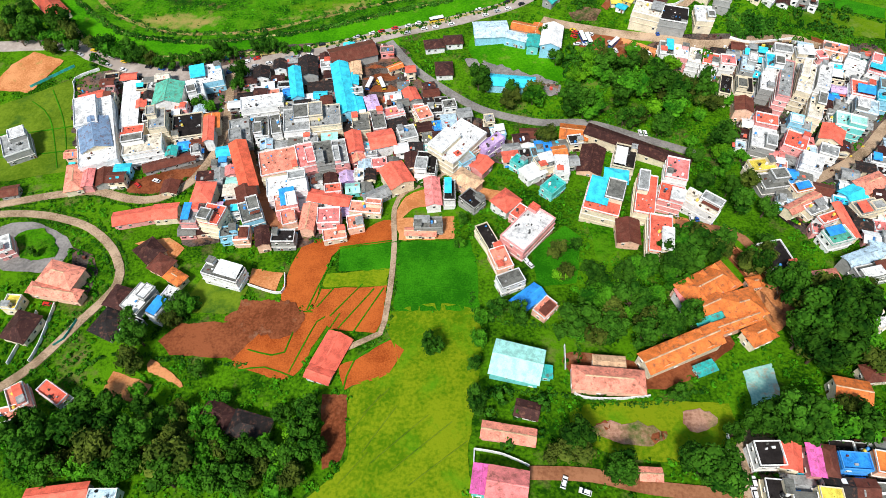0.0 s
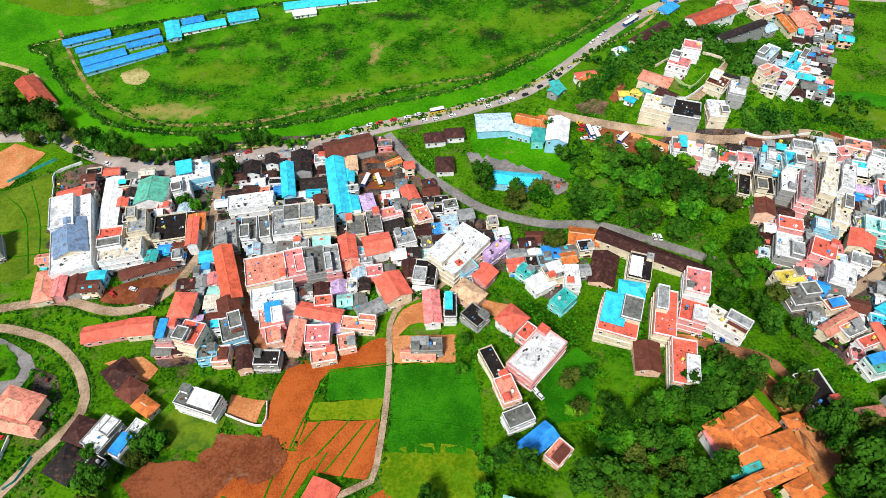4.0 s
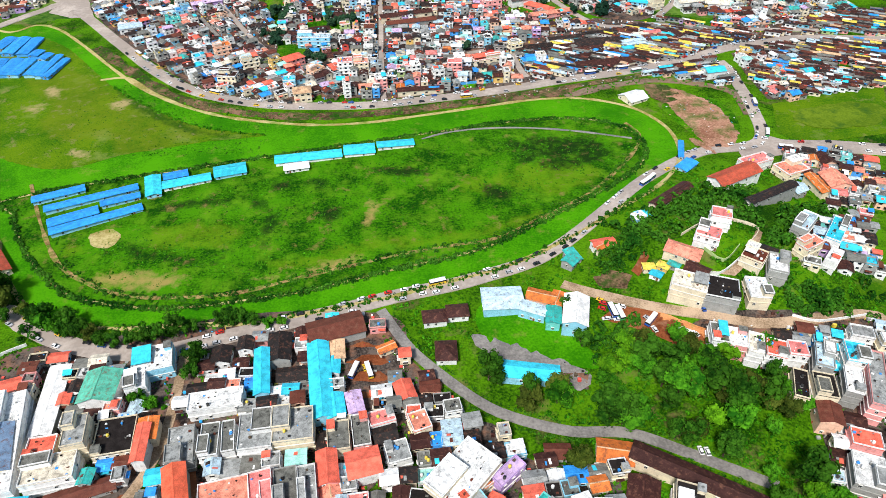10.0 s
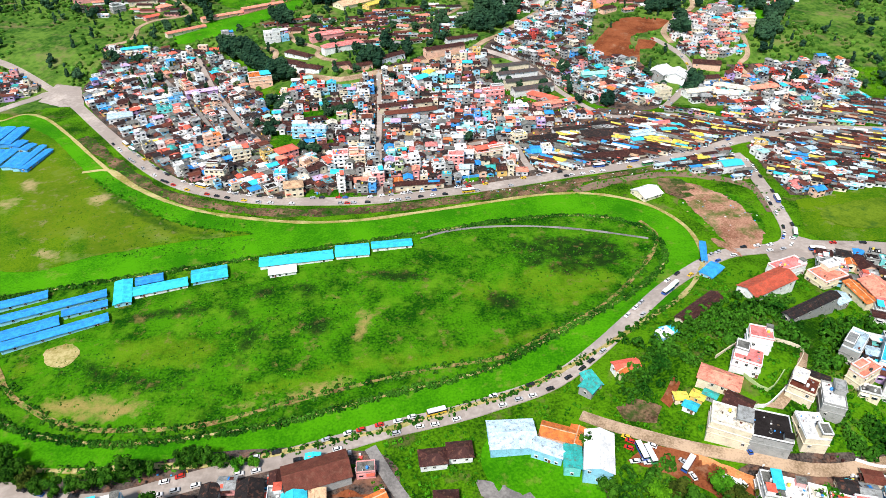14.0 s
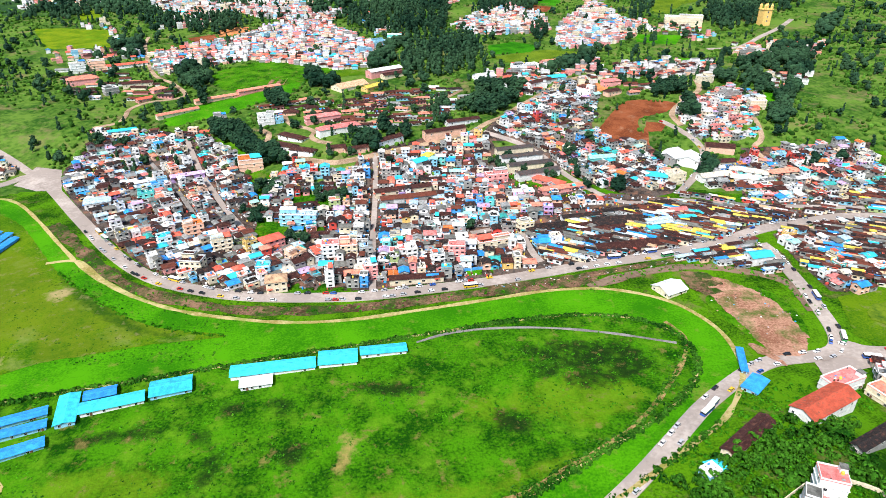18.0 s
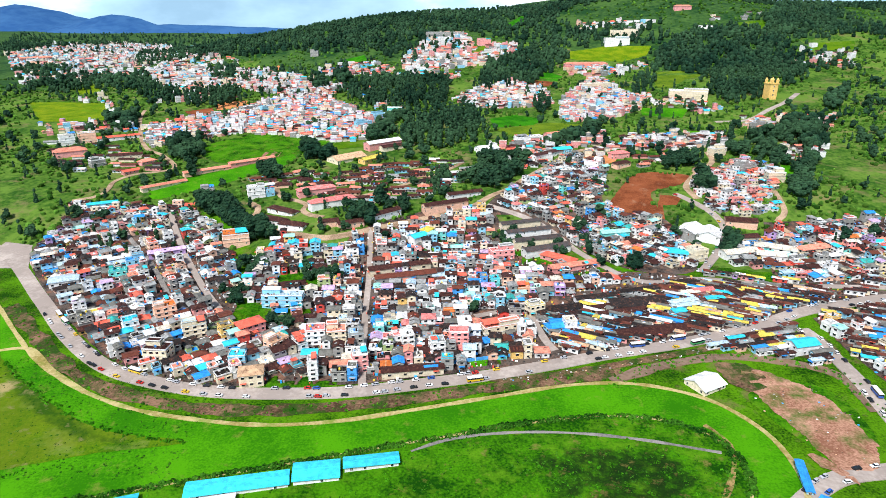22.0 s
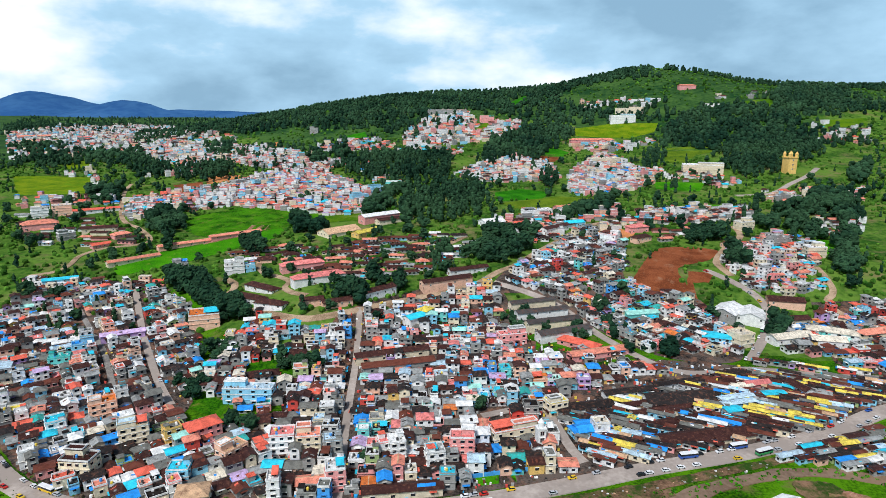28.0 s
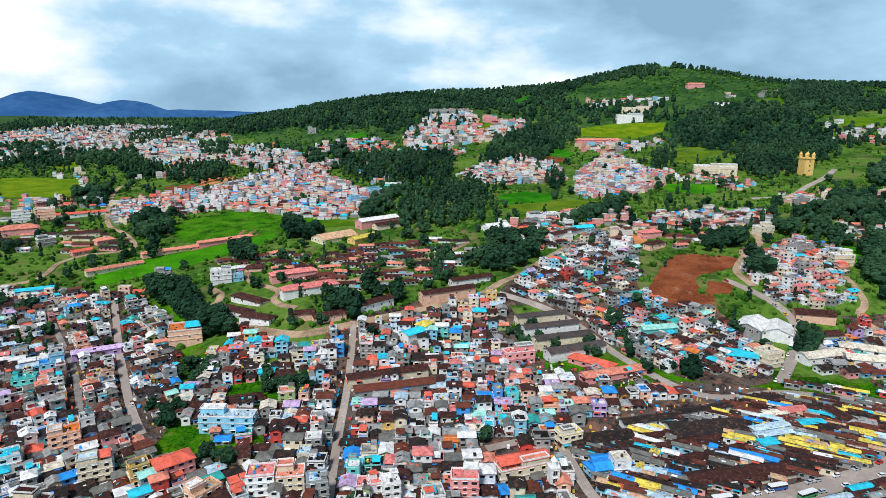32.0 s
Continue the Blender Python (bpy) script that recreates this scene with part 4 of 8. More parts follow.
def wood(quad, n):
    """A small clump of trees among the houses."""
    xs, ys = [p[0] for p in quad], [p[1] for p in quad]
    g = FOREST.rng
    for _ in range(n):
        far_tree(g.uniform(min(xs), max(xs)), g.uniform(min(ys), max(ys)), g.uniform(6, 11), "broad")


def copse(points, n):
    """Small trees and bushes growing into one another."""
    g = BAND.rng
    xs, ys = [p[0] for p in points], [p[1] for p in points]
    k = 0
    while k < n:
        x, y = g.uniform(min(xs), max(xs)), g.uniform(min(ys), max(ys))
        if inside(x, y, points):
            r = g.uniform(1.6, 3.6)
            BAND.leafy(x, y, r, 1.4, 40, None, 0.58)
            k += 1
# ---- the land: one sheet from the near slope to the horizon ----
def steps(lo, fine_lo, fine_hi, hi, step, grow):
    mid = [fine_lo + step * i for i in range(int((fine_hi - fine_lo) / step) + 1)]
    out, s, v = [], step, mid[-1]
    while v < hi:
        s *= grow
        v += s
        out.append(min(v, hi))
    pre, s, v = [], step, mid[0]
    while v > lo:
        s *= grow
        v -= s
        pre.append(max(v, lo))
    return pre[::-1] + mid + out


GX, GY = steps(-4600, -330, 330, 4600, 4.0, 1.09), steps(-400, -20, 820, 4700, 4.0, 1.07)
land_v = [(x, y, height(x, y)) for y in GY for x in GX]
nx = len(GX)
land_f = [(j * nx + i, j * nx + i + 1, (j + 1) * nx + i + 1, (j + 1) * nx + i) for j in range(len(GY) - 1) for i in range(nx - 1)]
land_m = [2 if GY[j] > 1420 + 120 * math.sin(GX[i] * 0.01) else 1 if GY[j] > 690 + 40 * math.sin(GX[i] * 0.02) else 0 for j in range(len(GY) - 1) for i in range(nx - 1)]
tagged(new("ground", mesh("ground", land_v, land_f, ["ground", "slope", "hill"], land_m, True)), kind="structure")

# mountains at the edge of sight, distance haze painted into their blue
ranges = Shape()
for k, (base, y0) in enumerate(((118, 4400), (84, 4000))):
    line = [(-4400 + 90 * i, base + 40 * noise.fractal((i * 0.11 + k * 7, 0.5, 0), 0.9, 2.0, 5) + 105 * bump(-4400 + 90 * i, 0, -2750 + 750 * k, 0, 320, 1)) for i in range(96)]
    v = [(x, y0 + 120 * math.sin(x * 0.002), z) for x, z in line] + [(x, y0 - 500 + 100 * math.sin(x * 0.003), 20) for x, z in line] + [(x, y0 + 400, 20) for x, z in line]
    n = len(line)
    ranges.add(v, [(i, i + n, i + n + 1, i + 1) for i in range(n - 1)] + [(i + 1, i + 2 * n + 1, i + 2 * n, i) for i in range(n - 1)], "mountain_haze")
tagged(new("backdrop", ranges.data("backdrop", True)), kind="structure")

BUNDS, RILLS = [], []
RACE_EDGE = [(-254, 364), (-235, 338), (-208, 310), (-190, 298), (-173, 295), (-148, 294), (-126, 296), (-93, 297), (-70, 302), (-47, 308), (-22, 315), (3, 324), (29, 333), (52, 344), (75, 357), (98, 372), (118, 387), (133, 406), (145, 427), (150, 447), (148, 470), (135, 492), (116, 504), (93, 510), (62, 508), (23, 498), (-15, 488), (-52, 479), (-85, 476), (-115, 479), (-155, 488), (-192, 505), (-229, 530), (-264, 563), (-308, 608), (-343, 640), (-367, 649), (-383, 634), (-430, 640), (-470, 520), (-330, 400)]
INFIELD = [(-246, 400), (-20, 462), (40, 477), (78, 482), (106, 478), (122, 467), (128, 451), (126, 434), (115, 415), (98, 398), (77, 383), (49, 366), (25, 351), (3, 342), (-24, 334), (-49, 325), (-73, 317), (-98, 312), (-121, 308), (-146, 307), (-181, 313), (-200, 324), (-225, 347), (-248, 379)]
OPEN_FIELD = [(-121, 464), (-162, 472), (-199, 492), (-251, 532), (-319, 603), (-358, 623), (-374, 618), (-400, 610), (-420, 520), (-266, 429), (-204, 443), (-163, 455)]
RACE_ROAD = [(-330, 300), (-224, 306), (-202, 297), (-178, 286), (-154, 280), (-130, 280), (-110, 286), (-92, 292), (-63, 301), (-42, 308), (-25, 314), (4, 322), (21, 328), (49, 339), (72, 356), (94, 377), (124, 408), (161, 437), (204, 451), (215, 498), (217, 551), (215, 567)]
NORTH_ROAD = [(-436, 604), (-411, 631), (-396, 655), (-379, 681), (-358, 694), (-279, 612), (-232, 562), (-190, 527), (-150, 510), (-115, 503), (-73, 502), (-45, 504), (-10, 511), (22, 518), (57, 528), (92, 539), (137, 551), (187, 569), (225, 589), (266, 602), (310, 610), (420, 600)]
WEST_ROAD = [(-358, 694), (-394, 721), (-425, 741), (-447, 752), (-491, 772)]
EAST_ROAD = [(204, 451), (220, 446), (243, 445), (265, 443), (420, 420)]
HALL_LANE = [(-31, 305), (-17, 283), (-4, 269), (14, 253), (28, 245), (51, 238), (74, 237), (98, 226), (123, 213)]
WEST_LANE = [(-119, 285), (-114, 249), (-114, 224), (-122, 200), (-135, 189), (-149, 189), (-166, 194), (-185, 192), (-210, 186)]
LOOP_LANE = [(-221, 177), (-207, 180), (-191, 180), (-176, 177), (-161, 171), (-147, 159), (-139, 145), (-140, 135), (-148, 121), (-155, 108), (-162, 98), (-174, 87)]
FIELD_PATH = [(3, 204), (-4, 196), (-17, 189), (-22, 178), (-21, 157), (-21, 141), (-22, 123), (-24, 110), (-31, 107), (-38, 104)]
RED_LANE = [(-100, 226), (-90, 200), (-79, 176), (-66, 160)]
NORTH_EAST_LANE = [(58, 319), (72, 311), (97, 299), (120, 292), (147, 287), (194, 296), (207, 293), (244, 282)]
EAST_LANE = [(238, 243), (225, 233), (205, 213), (186, 200), (172, 192)]
SCHOOL_LANE = [(27, 54), (46, 53), (63, 49), (91, 46)]
CORNER_LANE = [(90, 43), (94, 60), (99, 66), (112, 65)]
HOUSE_LANE = [(101, 165), (122, 159), (129, 149), (133, 125), (129, 111)]
STREET_1 = [(-249, 758), (-214, 696), (-174, 630), (-151, 597)]
STREET_2 = [(-278, 730), (-231, 674), (-187, 607)]
STREET_3 = [(-64, 709), (-58, 646), (-53, 584), (-45, 508)]
STREET_4 = [(17, 585), (35, 592), (50, 598), (53, 583), (58, 554), (62, 543)]
STREET_5 = [(34, 766), (83, 730), (131, 641), (182, 640), (228, 630), (318, 624)]
STREET_6 = [(185, 651), (225, 711), (231, 746), (207, 785)]
HILL_ROAD = [(173, 941), (134, 915), (99, 866), (75, 832), (55, 800), (38, 783), (21, 764), (0, 753), (-16, 745), (-39, 729), (-66, 705), (-89, 693), (-103, 692), (-119, 698), (-142, 712), (-167, 734), (-175, 743), (-170, 752), (-172, 764), (-183, 773)]
KNOLL_ROAD = [(-171, 827), (-163, 799), (-153, 781), (-139, 773), (-127, 760), (-127, 745), (-116, 728), (-104, 720)]
VALLEY_ROAD = [(-348, 778), (-329, 789), (-329, 807), (-334, 830), (-324, 852), (-292, 873), (-323, 920), (-353, 948), (-384, 1000), (-431, 1101), (-448, 1154)]
QUARTERS_LANE = [(-99, 758), (-82, 779), (-55, 805), (-31, 828), (-6, 855), (14, 886)]
GATE_ROAD = [(339, 1039), (384, 1046), (432, 1095), (477, 1140), (518, 1190)]
RIDGE_LANE = [(300, 791), (293, 753), (280, 738), (282, 724), (286, 718)]
HILL_STREET = [(224, 774), (223, 802), (245, 839), (275, 877), (283, 912)]
STREAM = [(87, 512), (102, 520), (124, 529), (156, 536), (182, 532), (208, 518), (209, 485)]
VERGE = [(-294, 603), (-251, 562), (-209, 524), (-169, 502), (-126, 490), (-83, 488), (-34, 494), (16, 505), (68, 515), (95, 521)]
DITCH_PATH = [(-266, 544), (-246, 547), (-219, 524), (-189, 503)]

for name, line, width, material in (
        ("road", RACE_ROAD, 9.0, "asphalt"), ("road", NORTH_ROAD, 10.0, "asphalt"), ("road", EAST_ROAD, 14.0, "asphalt"), ("road", WEST_ROAD, 7.0, "asphalt"), ("lane", HALL_LANE, 5.0, "grey_lane"),
        ("lane", WEST_LANE, 4.5, "lane"), ("lane", LOOP_LANE, 4.0, "lane"), ("path", FIELD_PATH, 2.4, "lane"), ("lane", RED_LANE, 5.0, "red_lane"), ("lane", NORTH_EAST_LANE, 5.0, "lane"),
        ("lane", EAST_LANE, 5.0, "lane"), ("lane", SCHOOL_LANE, 4.5, "red_lane"), ("lane", CORNER_LANE, 4.5, "lane"), ("lane", HOUSE_LANE, 4.5, "red_lane"),
        ("street", STREET_1, 4.6, "asphalt"), ("street", STREET_2, 3.6, "grey_lane"), ("street", STREET_3, 4.2, "asphalt"), ("street", STREET_4, 5.0, "asphalt"), ("street", STREET_5, 6.0, "asphalt"),
        ("street", STREET_6, 6.5, "asphalt"), ("road", HILL_ROAD, 6.0, "lane"), ("lane", KNOLL_ROAD, 5.0, "lane"), ("road", VALLEY_ROAD, 5.0, "lane"),
        ("lane", QUARTERS_LANE, 4.5, "lane"), ("road", GATE_ROAD, 7.0, "asphalt"), ("lane", RIDGE_LANE, 5.0, "lane"), ("street", HILL_STREET, 6.0, "lane")):
    ribbon(name, line, width, material)
ribbon("riding_path", RACE_EDGE, 2.6, "sand", 0.5, False, True, 0.5)
ribbon("riding_path", INFIELD, 1.2, "sand", 0.55, False, True, 0.6)
centre = (sum(p[0] for p in INFIELD) / len(INFIELD), sum(p[1] for p in INFIELD) / len(INFIELD))
RIDING_TRAIL = [(-253, 409), (-228, 370), (-205, 340), (-184, 325), (-158, 315), (-128, 314), (-103, 317), (-78, 326), (-52, 335), (-25, 344), (3, 351), (27, 356), (51, 370), (77, 386), (97, 406), (117, 434), (127, 454), (127, 466), (122, 475)]
GREY_TRAIL = [(-16, 457), (4, 466), (33, 470), (63, 469), (91, 464), (112, 458), (122, 455)]
ribbon("riding_path", RIDING_TRAIL, 2.2, "trail", 0.58, False, False, 0.9)
ribbon("riding_path", GREY_TRAIL, 1.6, "grey_lane", 0.58, False, False, 0.8)
ribbon("stream", STREAM, 7.0, "water", 0.35, False, False, 0.4)
ribbon("verge", VERGE, 9.0, "mud", 0.33, False, False, 0.6)
ribbon("path", DITCH_PATH, 3.0, "sand", 0.4, False)
patch("ploughed_field", [(-67, 130), (-61, 160), (-46, 161), (-24, 171), (-22, 158), (-45, 155), (-50, 141), (-54, 124)], "soil_red")
patch("crop_field", [(-45, 155), (-22, 157), (-22, 141), (-44, 143)], "crop_green")
patch("grass_strip", [(-49, 142), (-22, 142), (-23, 133), (-50, 135)], "meadow")
patch("ploughed_field", [(-53, 124), (-50, 134), (-23, 133), (-23, 118), (-26, 110), (-44, 114)], "soil_red")
patch("ploughed_field", [(-81, 103), (-65, 122), (-54, 123), (-44, 120), (-49, 110), (-56, 94), (-74, 98)], "soil_red")
patch("ploughed_field", [(-113, 112), (-106, 120), (-83, 120), (-67, 122), (-81, 103), (-107, 106)], "soil_brown")
patch("crop_field", [(-20, 157), (11, 156), (14, 143), (14, 118), (-19, 120)], "crop_green")
patch("ploughed_field", [(-33, 99), (-20, 107), (-15, 102), (-19, 92), (-36, 87), (-39, 97)], "soil_red")
patch("ploughed_field", [(-44, 86), (-34, 85), (-33, 66), (-34, 61), (-40, 58)], "soil_brown")
patch("meadow", [(-21, 119), (13, 116), (8, 61), (6, 44), (-44, 46), (-32, 61), (-33, 87), (-17, 95)], "meadow")
patch("yard", [(-82, 147), (-68, 144), (-70, 133), (-82, 138)], "soil_orange")
patch("yard", [(-127, 99), (-110, 93), (-112, 85), (-128, 89)], "soil_orange")
patch("bare_earth", [(-245, 289), (-236, 300), (-216, 292), (-226, 266), (-250, 269)], "soil_orange")
patch("dug_ground", [(-85, 131), (-66, 129), (-60, 118), (-80, 115)], "soil_brown")
patch("lawn", [(-226, 264), (-206, 277), (-180, 209), (-221, 200), (-249, 251)], "crop_dark")
patch("bean_field", [(-106, 134), (-102, 145), (-82, 137), (-84, 124), (-105, 125)], "crop_dark")
patch("sports_court", [(105, 90), (116, 93), (114, 80), (103, 76)], "court")
patch("playing_field", [(42, 74), (60, 78), (96, 77), (96, 72), (87, 60), (72, 57), (50, 61)], "meadow")
patch("lawn", [(15, 304), (25, 310), (56, 291), (69, 270), (54, 271), (30, 282), (18, 287)], "grass_bright")
patch("yard", [(48, 276), (63, 266), (61, 258), (47, 261)], "paving")
patch("yard", [(-46, 288), (-30, 290), (-20, 265), (-40, 254)], "soil_brown")
patch("yard", [(-156, 199), (-122, 214), (-116, 212), (-130, 192), (-149, 192)], "soil_brown")
patch("yard", [(-165, 160), (-155, 156), (-149, 147), (-149, 129), (-159, 138)], "paving")
patch("yard", [(44, 98), (56, 97), (68, 94), (72, 90), (105, 105), (106, 101), (76, 83), (45, 90)], "soil_brown")
patch("yard", [(116, 153), (124, 149), (132, 125), (131, 114), (122, 106), (120, 114), (122, 131)], "soil_orange")
patch("yard", [(-21, 172), (5, 171), (5, 157), (-19, 158)], "soil_orange")
patch("yard", [(76, 304), (97, 297), (119, 281), (109, 274), (92, 286)], "soil_brown")
patch("waste_ground", [(152, 496), (165, 508), (187, 511), (198, 498), (199, 477), (192, 454), (176, 438), (168, 442), (164, 457), (157, 477)], "grass_rough")
patch("maidan", [(231, 500), (322, 524), (292, 460), (238, 449), (220, 462)], "open_grass")
patch("road_crossing", [(187, 441), (208, 460), (225, 451), (215, 436), (184, 425)], "asphalt")
patch("road_crossing", [(-370, 678), (-371, 714), (-345, 709), (-323, 667), (-343, 665)], "asphalt")
patch("yard", [(12, 290), (30, 285), (51, 275), (64, 265), (58, 258), (42, 262), (28, 272), (14, 283)], "grey_lane")
patch("yard", [(96, 298), (104, 293), (118, 285), (120, 280), (108, 281), (98, 290)], "soil_orange")
patch("dirt_ring", [(-196, 359), (-194, 365), (-188, 367), (-181, 364), (-179, 356), (-183, 352), (-191, 353)], "sand", 0.52)
patch("town_ground", [(-337, 692), (-336, 735), (-295, 770), (-248, 760), (-214, 751), (-165, 669), (-141, 602), (-137, 576), (-88, 576), (-94, 610), (-86, 662), (-73, 702), (-18, 757), (34, 763), (51, 704), (75, 669), (126, 655), (175, 645), (226, 625), (316, 619), (308, 608), (231, 593), (188, 573), (108, 548), (57, 533), (23, 524), (-10, 517), (-49, 510), (-75, 510), (-94, 511), (-120, 508), (-151, 515), (-190, 534), (-234, 573), (-285, 626)], "paving")
patch("town_ground", [(229, 581), (302, 597), (245, 506), (230, 506), (228, 544)], "paving")
patch("town_ground", [(268, 737), (390, 745), (318, 624), (230, 635)], "paving")
patch("town_ground", [(34, 766), (129, 904), (167, 902), (139, 764), (189, 737), (183, 656), (135, 657), (99, 708), (64, 747)], "paving")
patch("town_ground", [(-124, 294), (-31, 303), (-14, 274), (5, 247), (-7, 234), (-26, 214), (-50, 195), (-47, 169), (-66, 157), (-94, 162), (-118, 165), (-111, 228)], "paving")
patch("town_ground", [(-202, 266), (-186, 284), (-122, 286), (-111, 228), (-126, 208), (-163, 209), (-182, 213)], "paving")
patch("town_ground", [(120, 292), (210, 294), (246, 287), (204, 188), (170, 152), (150, 162), (142, 197), (150, 254), (118, 277)], "paving")
patch("town_ground", [(-7, 234), (19, 242), (33, 225), (64, 220), (61, 202), (46, 190), (26, 208), (4, 200)], "paving")
patch("town_ground", [(94, 62), (142, 65), (136, 42), (90, 43)], "paving")
patch("garden", [(-149, 615), (-120, 601), (-120, 583), (-142, 595)], "grass_rough")
patch("garden", [(-128, 647), (-85, 656), (-79, 637), (-96, 617), (-119, 629)], "grass_rough")
patch("bare_patch", [(247, 491), (286, 501), (305, 494), (293, 473), (254, 466), (237, 477)], "crop_dark", 0.52)
BUNDS.append([(-51, 125), (-45, 134)])
BUNDS.append([(-45, 120), (-33, 135)])
BUNDS.append([(-41, 114), (-28, 132)])
BUNDS.append([(-35, 111), (-24, 132)])
BUNDS.append([(-58, 96), (-50, 118), (-47, 120)])
BUNDS.append([(-54, 95), (-41, 121)])
BUNDS.append([(-76, 107), (-66, 104), (-61, 105), (-59, 114)])
BUNDS.append([(-45, 156), (-35, 157), (-22, 158)])
BUNDS.append([(-55, 124), (-50, 141), (-45, 155)])
BUNDS.append([(-78, 98), (-68, 99), (-56, 94)])
BUNDS.append([(-19, 144), (-13, 148), (1, 149), (12, 149)])
BUNDS.append([(-19, 133), (-5, 131), (14, 127)])
BUNDS.append([(-36, 87), (-33, 99), (-20, 107)])
BUNDS.append([(-20, 157), (-35, 156)])
BUNDS.append([(-222, 259), (-208, 246), (-191, 210)])
BUNDS.append([(-214, 268), (-199, 242), (-186, 209)])
BUNDS.append([(-230, 234), (-213, 236), (-194, 240)])
BUNDS.append([(-223, 218), (-204, 220), (-186, 223)])
RILLS.append([(-27, 63), (-16, 79)])
RILLS.append([(-32, 70), (-22, 84)])
RILLS.append([(-24, 59), (-5, 75)])
RILLS.append([(-17, 56), (3, 72)])
RILLS.append([(-11, 51), (8, 65)])
RILLS.append([(-28, 77), (-19, 86)])
RILLS.append([(-34, 53), (-25, 63)])
patch("dirt_verge", [(22, 513), (69, 524), (135, 543), (182, 558), (220, 561), (218, 530), (185, 540), (159, 544), (104, 528), (55, 513)], "mud")
patch("driveway", [(-205, 170), (-189, 175), (-170, 166), (-165, 160), (-170, 147), (-185, 147), (-196, 150)], "grey_lane")
patch("grass_patch", [(-193, 166), (-185, 171), (-174, 164), (-172, 155), (-179, 151), (-186, 156)], "grass_rough", 0.52)
patch("bare_patch", [(49, 68), (57, 71), (68, 69), (72, 65), (63, 63), (54, 64)], "earth_pale", 0.52)
patch("bare_patch", [(78, 73), (87, 74), (90, 70), (82, 67), (78, 69)], "earth_pale", 0.52)
patch("bare_patch", [(51, 71), (54, 71), (55, 68), (52, 67)], "soil_brown", 0.52)
patch("bare_patch", [(67, 67), (73, 67), (72, 65), (67, 64)], "soil_brown", 0.52)
patch("bare_patch", [(-115, 103), (-105, 99), (-97, 94), (-101, 93), (-114, 99)], "soil_orange", 0.52)
patch("terrace_field", [(-652, 1208), (-606, 1213), (-531, 1201), (-469, 1095), (-522, 1085), (-564, 1084)], "meadow")
patch("bare_earth", [(-364, 1208), (-317, 1219), (-299, 1171), (-342, 1153)], "soil_orange")
patch("bare_earth", [(-386, 1146), (-354, 1168), (-334, 1124), (-359, 1101)], "soil_brown")
patch("rough_pasture", [(-291, 947), (-268, 993), (-231, 1013), (-147, 981), (-141, 953), (-168, 924), (-216, 900), (-252, 894)], "grass_rough")
patch("playing_field", [(-281, 788), (-286, 814), (-257, 847), (-211, 887), (-184, 920), (-171, 912), (-174, 886), (-199, 852), (-234, 808), (-267, 782)], "grass_bright")
patch("crop_field", [(54, 1084), (89, 1103), (124, 1078), (109, 1044), (53, 1036)], "crop_green")
patch("stubble_field", [(55, 1025), (130, 1056), (173, 1040), (157, 997), (77, 990)], "crop_dark")
patch("terrace_field", [(226, 1504), (301, 1526), (389, 1508), (368, 1462), (318, 1437), (226, 1462)], "meadow")
patch("terrace_field", [(136, 1362), (176, 1391), (197, 1362), (183, 1333)], "crop_green")
patch("ploughed_field", [(134, 1348), (180, 1325), (170, 1296), (131, 1296)], "soil_brown")
patch("terrace_field", [(360, 1364), (459, 1373), (468, 1348), (391, 1310), (347, 1244), (323, 1253)], "crop_dark")
patch("lawn", [(267, 1124), (329, 1110), (306, 1064), (258, 1081)], "grass_bright")
patch("lawn", [(278, 1002), (317, 995), (308, 975), (273, 979)], "grass_bright")
patch("ploughed_field", [(138, 756), (151, 781), (189, 843), (236, 837), (220, 810), (187, 789), (182, 752), (160, 747)], "soil_brown")
patch("ploughed_field", [(193, 783), (212, 779), (203, 764), (190, 764), (185, 737), (179, 747)], "soil_brown")
patch("bare_earth", [(143, 899), (169, 908), (181, 889), (154, 863)], "soil_orange")
patch("lawn", [(344, 872), (352, 860), (338, 817), (325, 819)], "grass_bright")
patch("terrace_field", [(578, 1594), (652, 1623), (631, 1562), (567, 1542)], "open_grass")
patch("terrace_field", [(679, 1477), (761, 1482), (741, 1438), (666, 1435)], "open_grass")
patch("terrace_field", [(-213, 1486), (-168, 1501), (-159, 1469), (-198, 1458)], "crop_green")
patch("bare_earth", [(-345, 1471), (-337, 1498), (-311, 1453)], "soil_orange")
patch("terrace_field", [(25, 1479), (63, 1528), (76, 1510), (37, 1474)], "open_grass")
patch("terrace_field", [(119, 1695), (166, 1802), (170, 1724), (133, 1653)], "crop_green")
patch("bare_earth", [(-238, 861), (-211, 933), (-190, 939), (-189, 917), (-211, 887)], "earth_pale")
patch("garden", [(30, 718), (44, 722), (65, 683), (67, 666), (52, 666)], "grass_rough")
patch("terrace_field", [(-655, 1345), (-641, 1386), (-583, 1290), (-613, 1278)], "meadow")
patch("pasture", [(-156, 967), (-104, 980), (-94, 952), (-138, 940)], "open_grass")
patch("lawn", [(-98, 518), (-81, 520), (-58, 514), (-58, 506), (-79, 503), (-95, 506)], "grass_rough")
patch("lawn", [(11, 533), (29, 536), (30, 529), (14, 526)], "grass_bright")
patch("garden", [(40, 722), (51, 729), (63, 694), (79, 671), (71, 658), (42, 665)], "grass_rough")
patch("garden", [(75, 644), (111, 658), (140, 668), (140, 657), (107, 644), (76, 634)], "grass_rough")
patch("garden", [(217, 640), (254, 662), (259, 657), (227, 633)], "grass_rough")
patch("garden", [(-232, 760), (-190, 723), (-159, 709), (-125, 712), (-167, 735), (-191, 751)], "grass_rough")
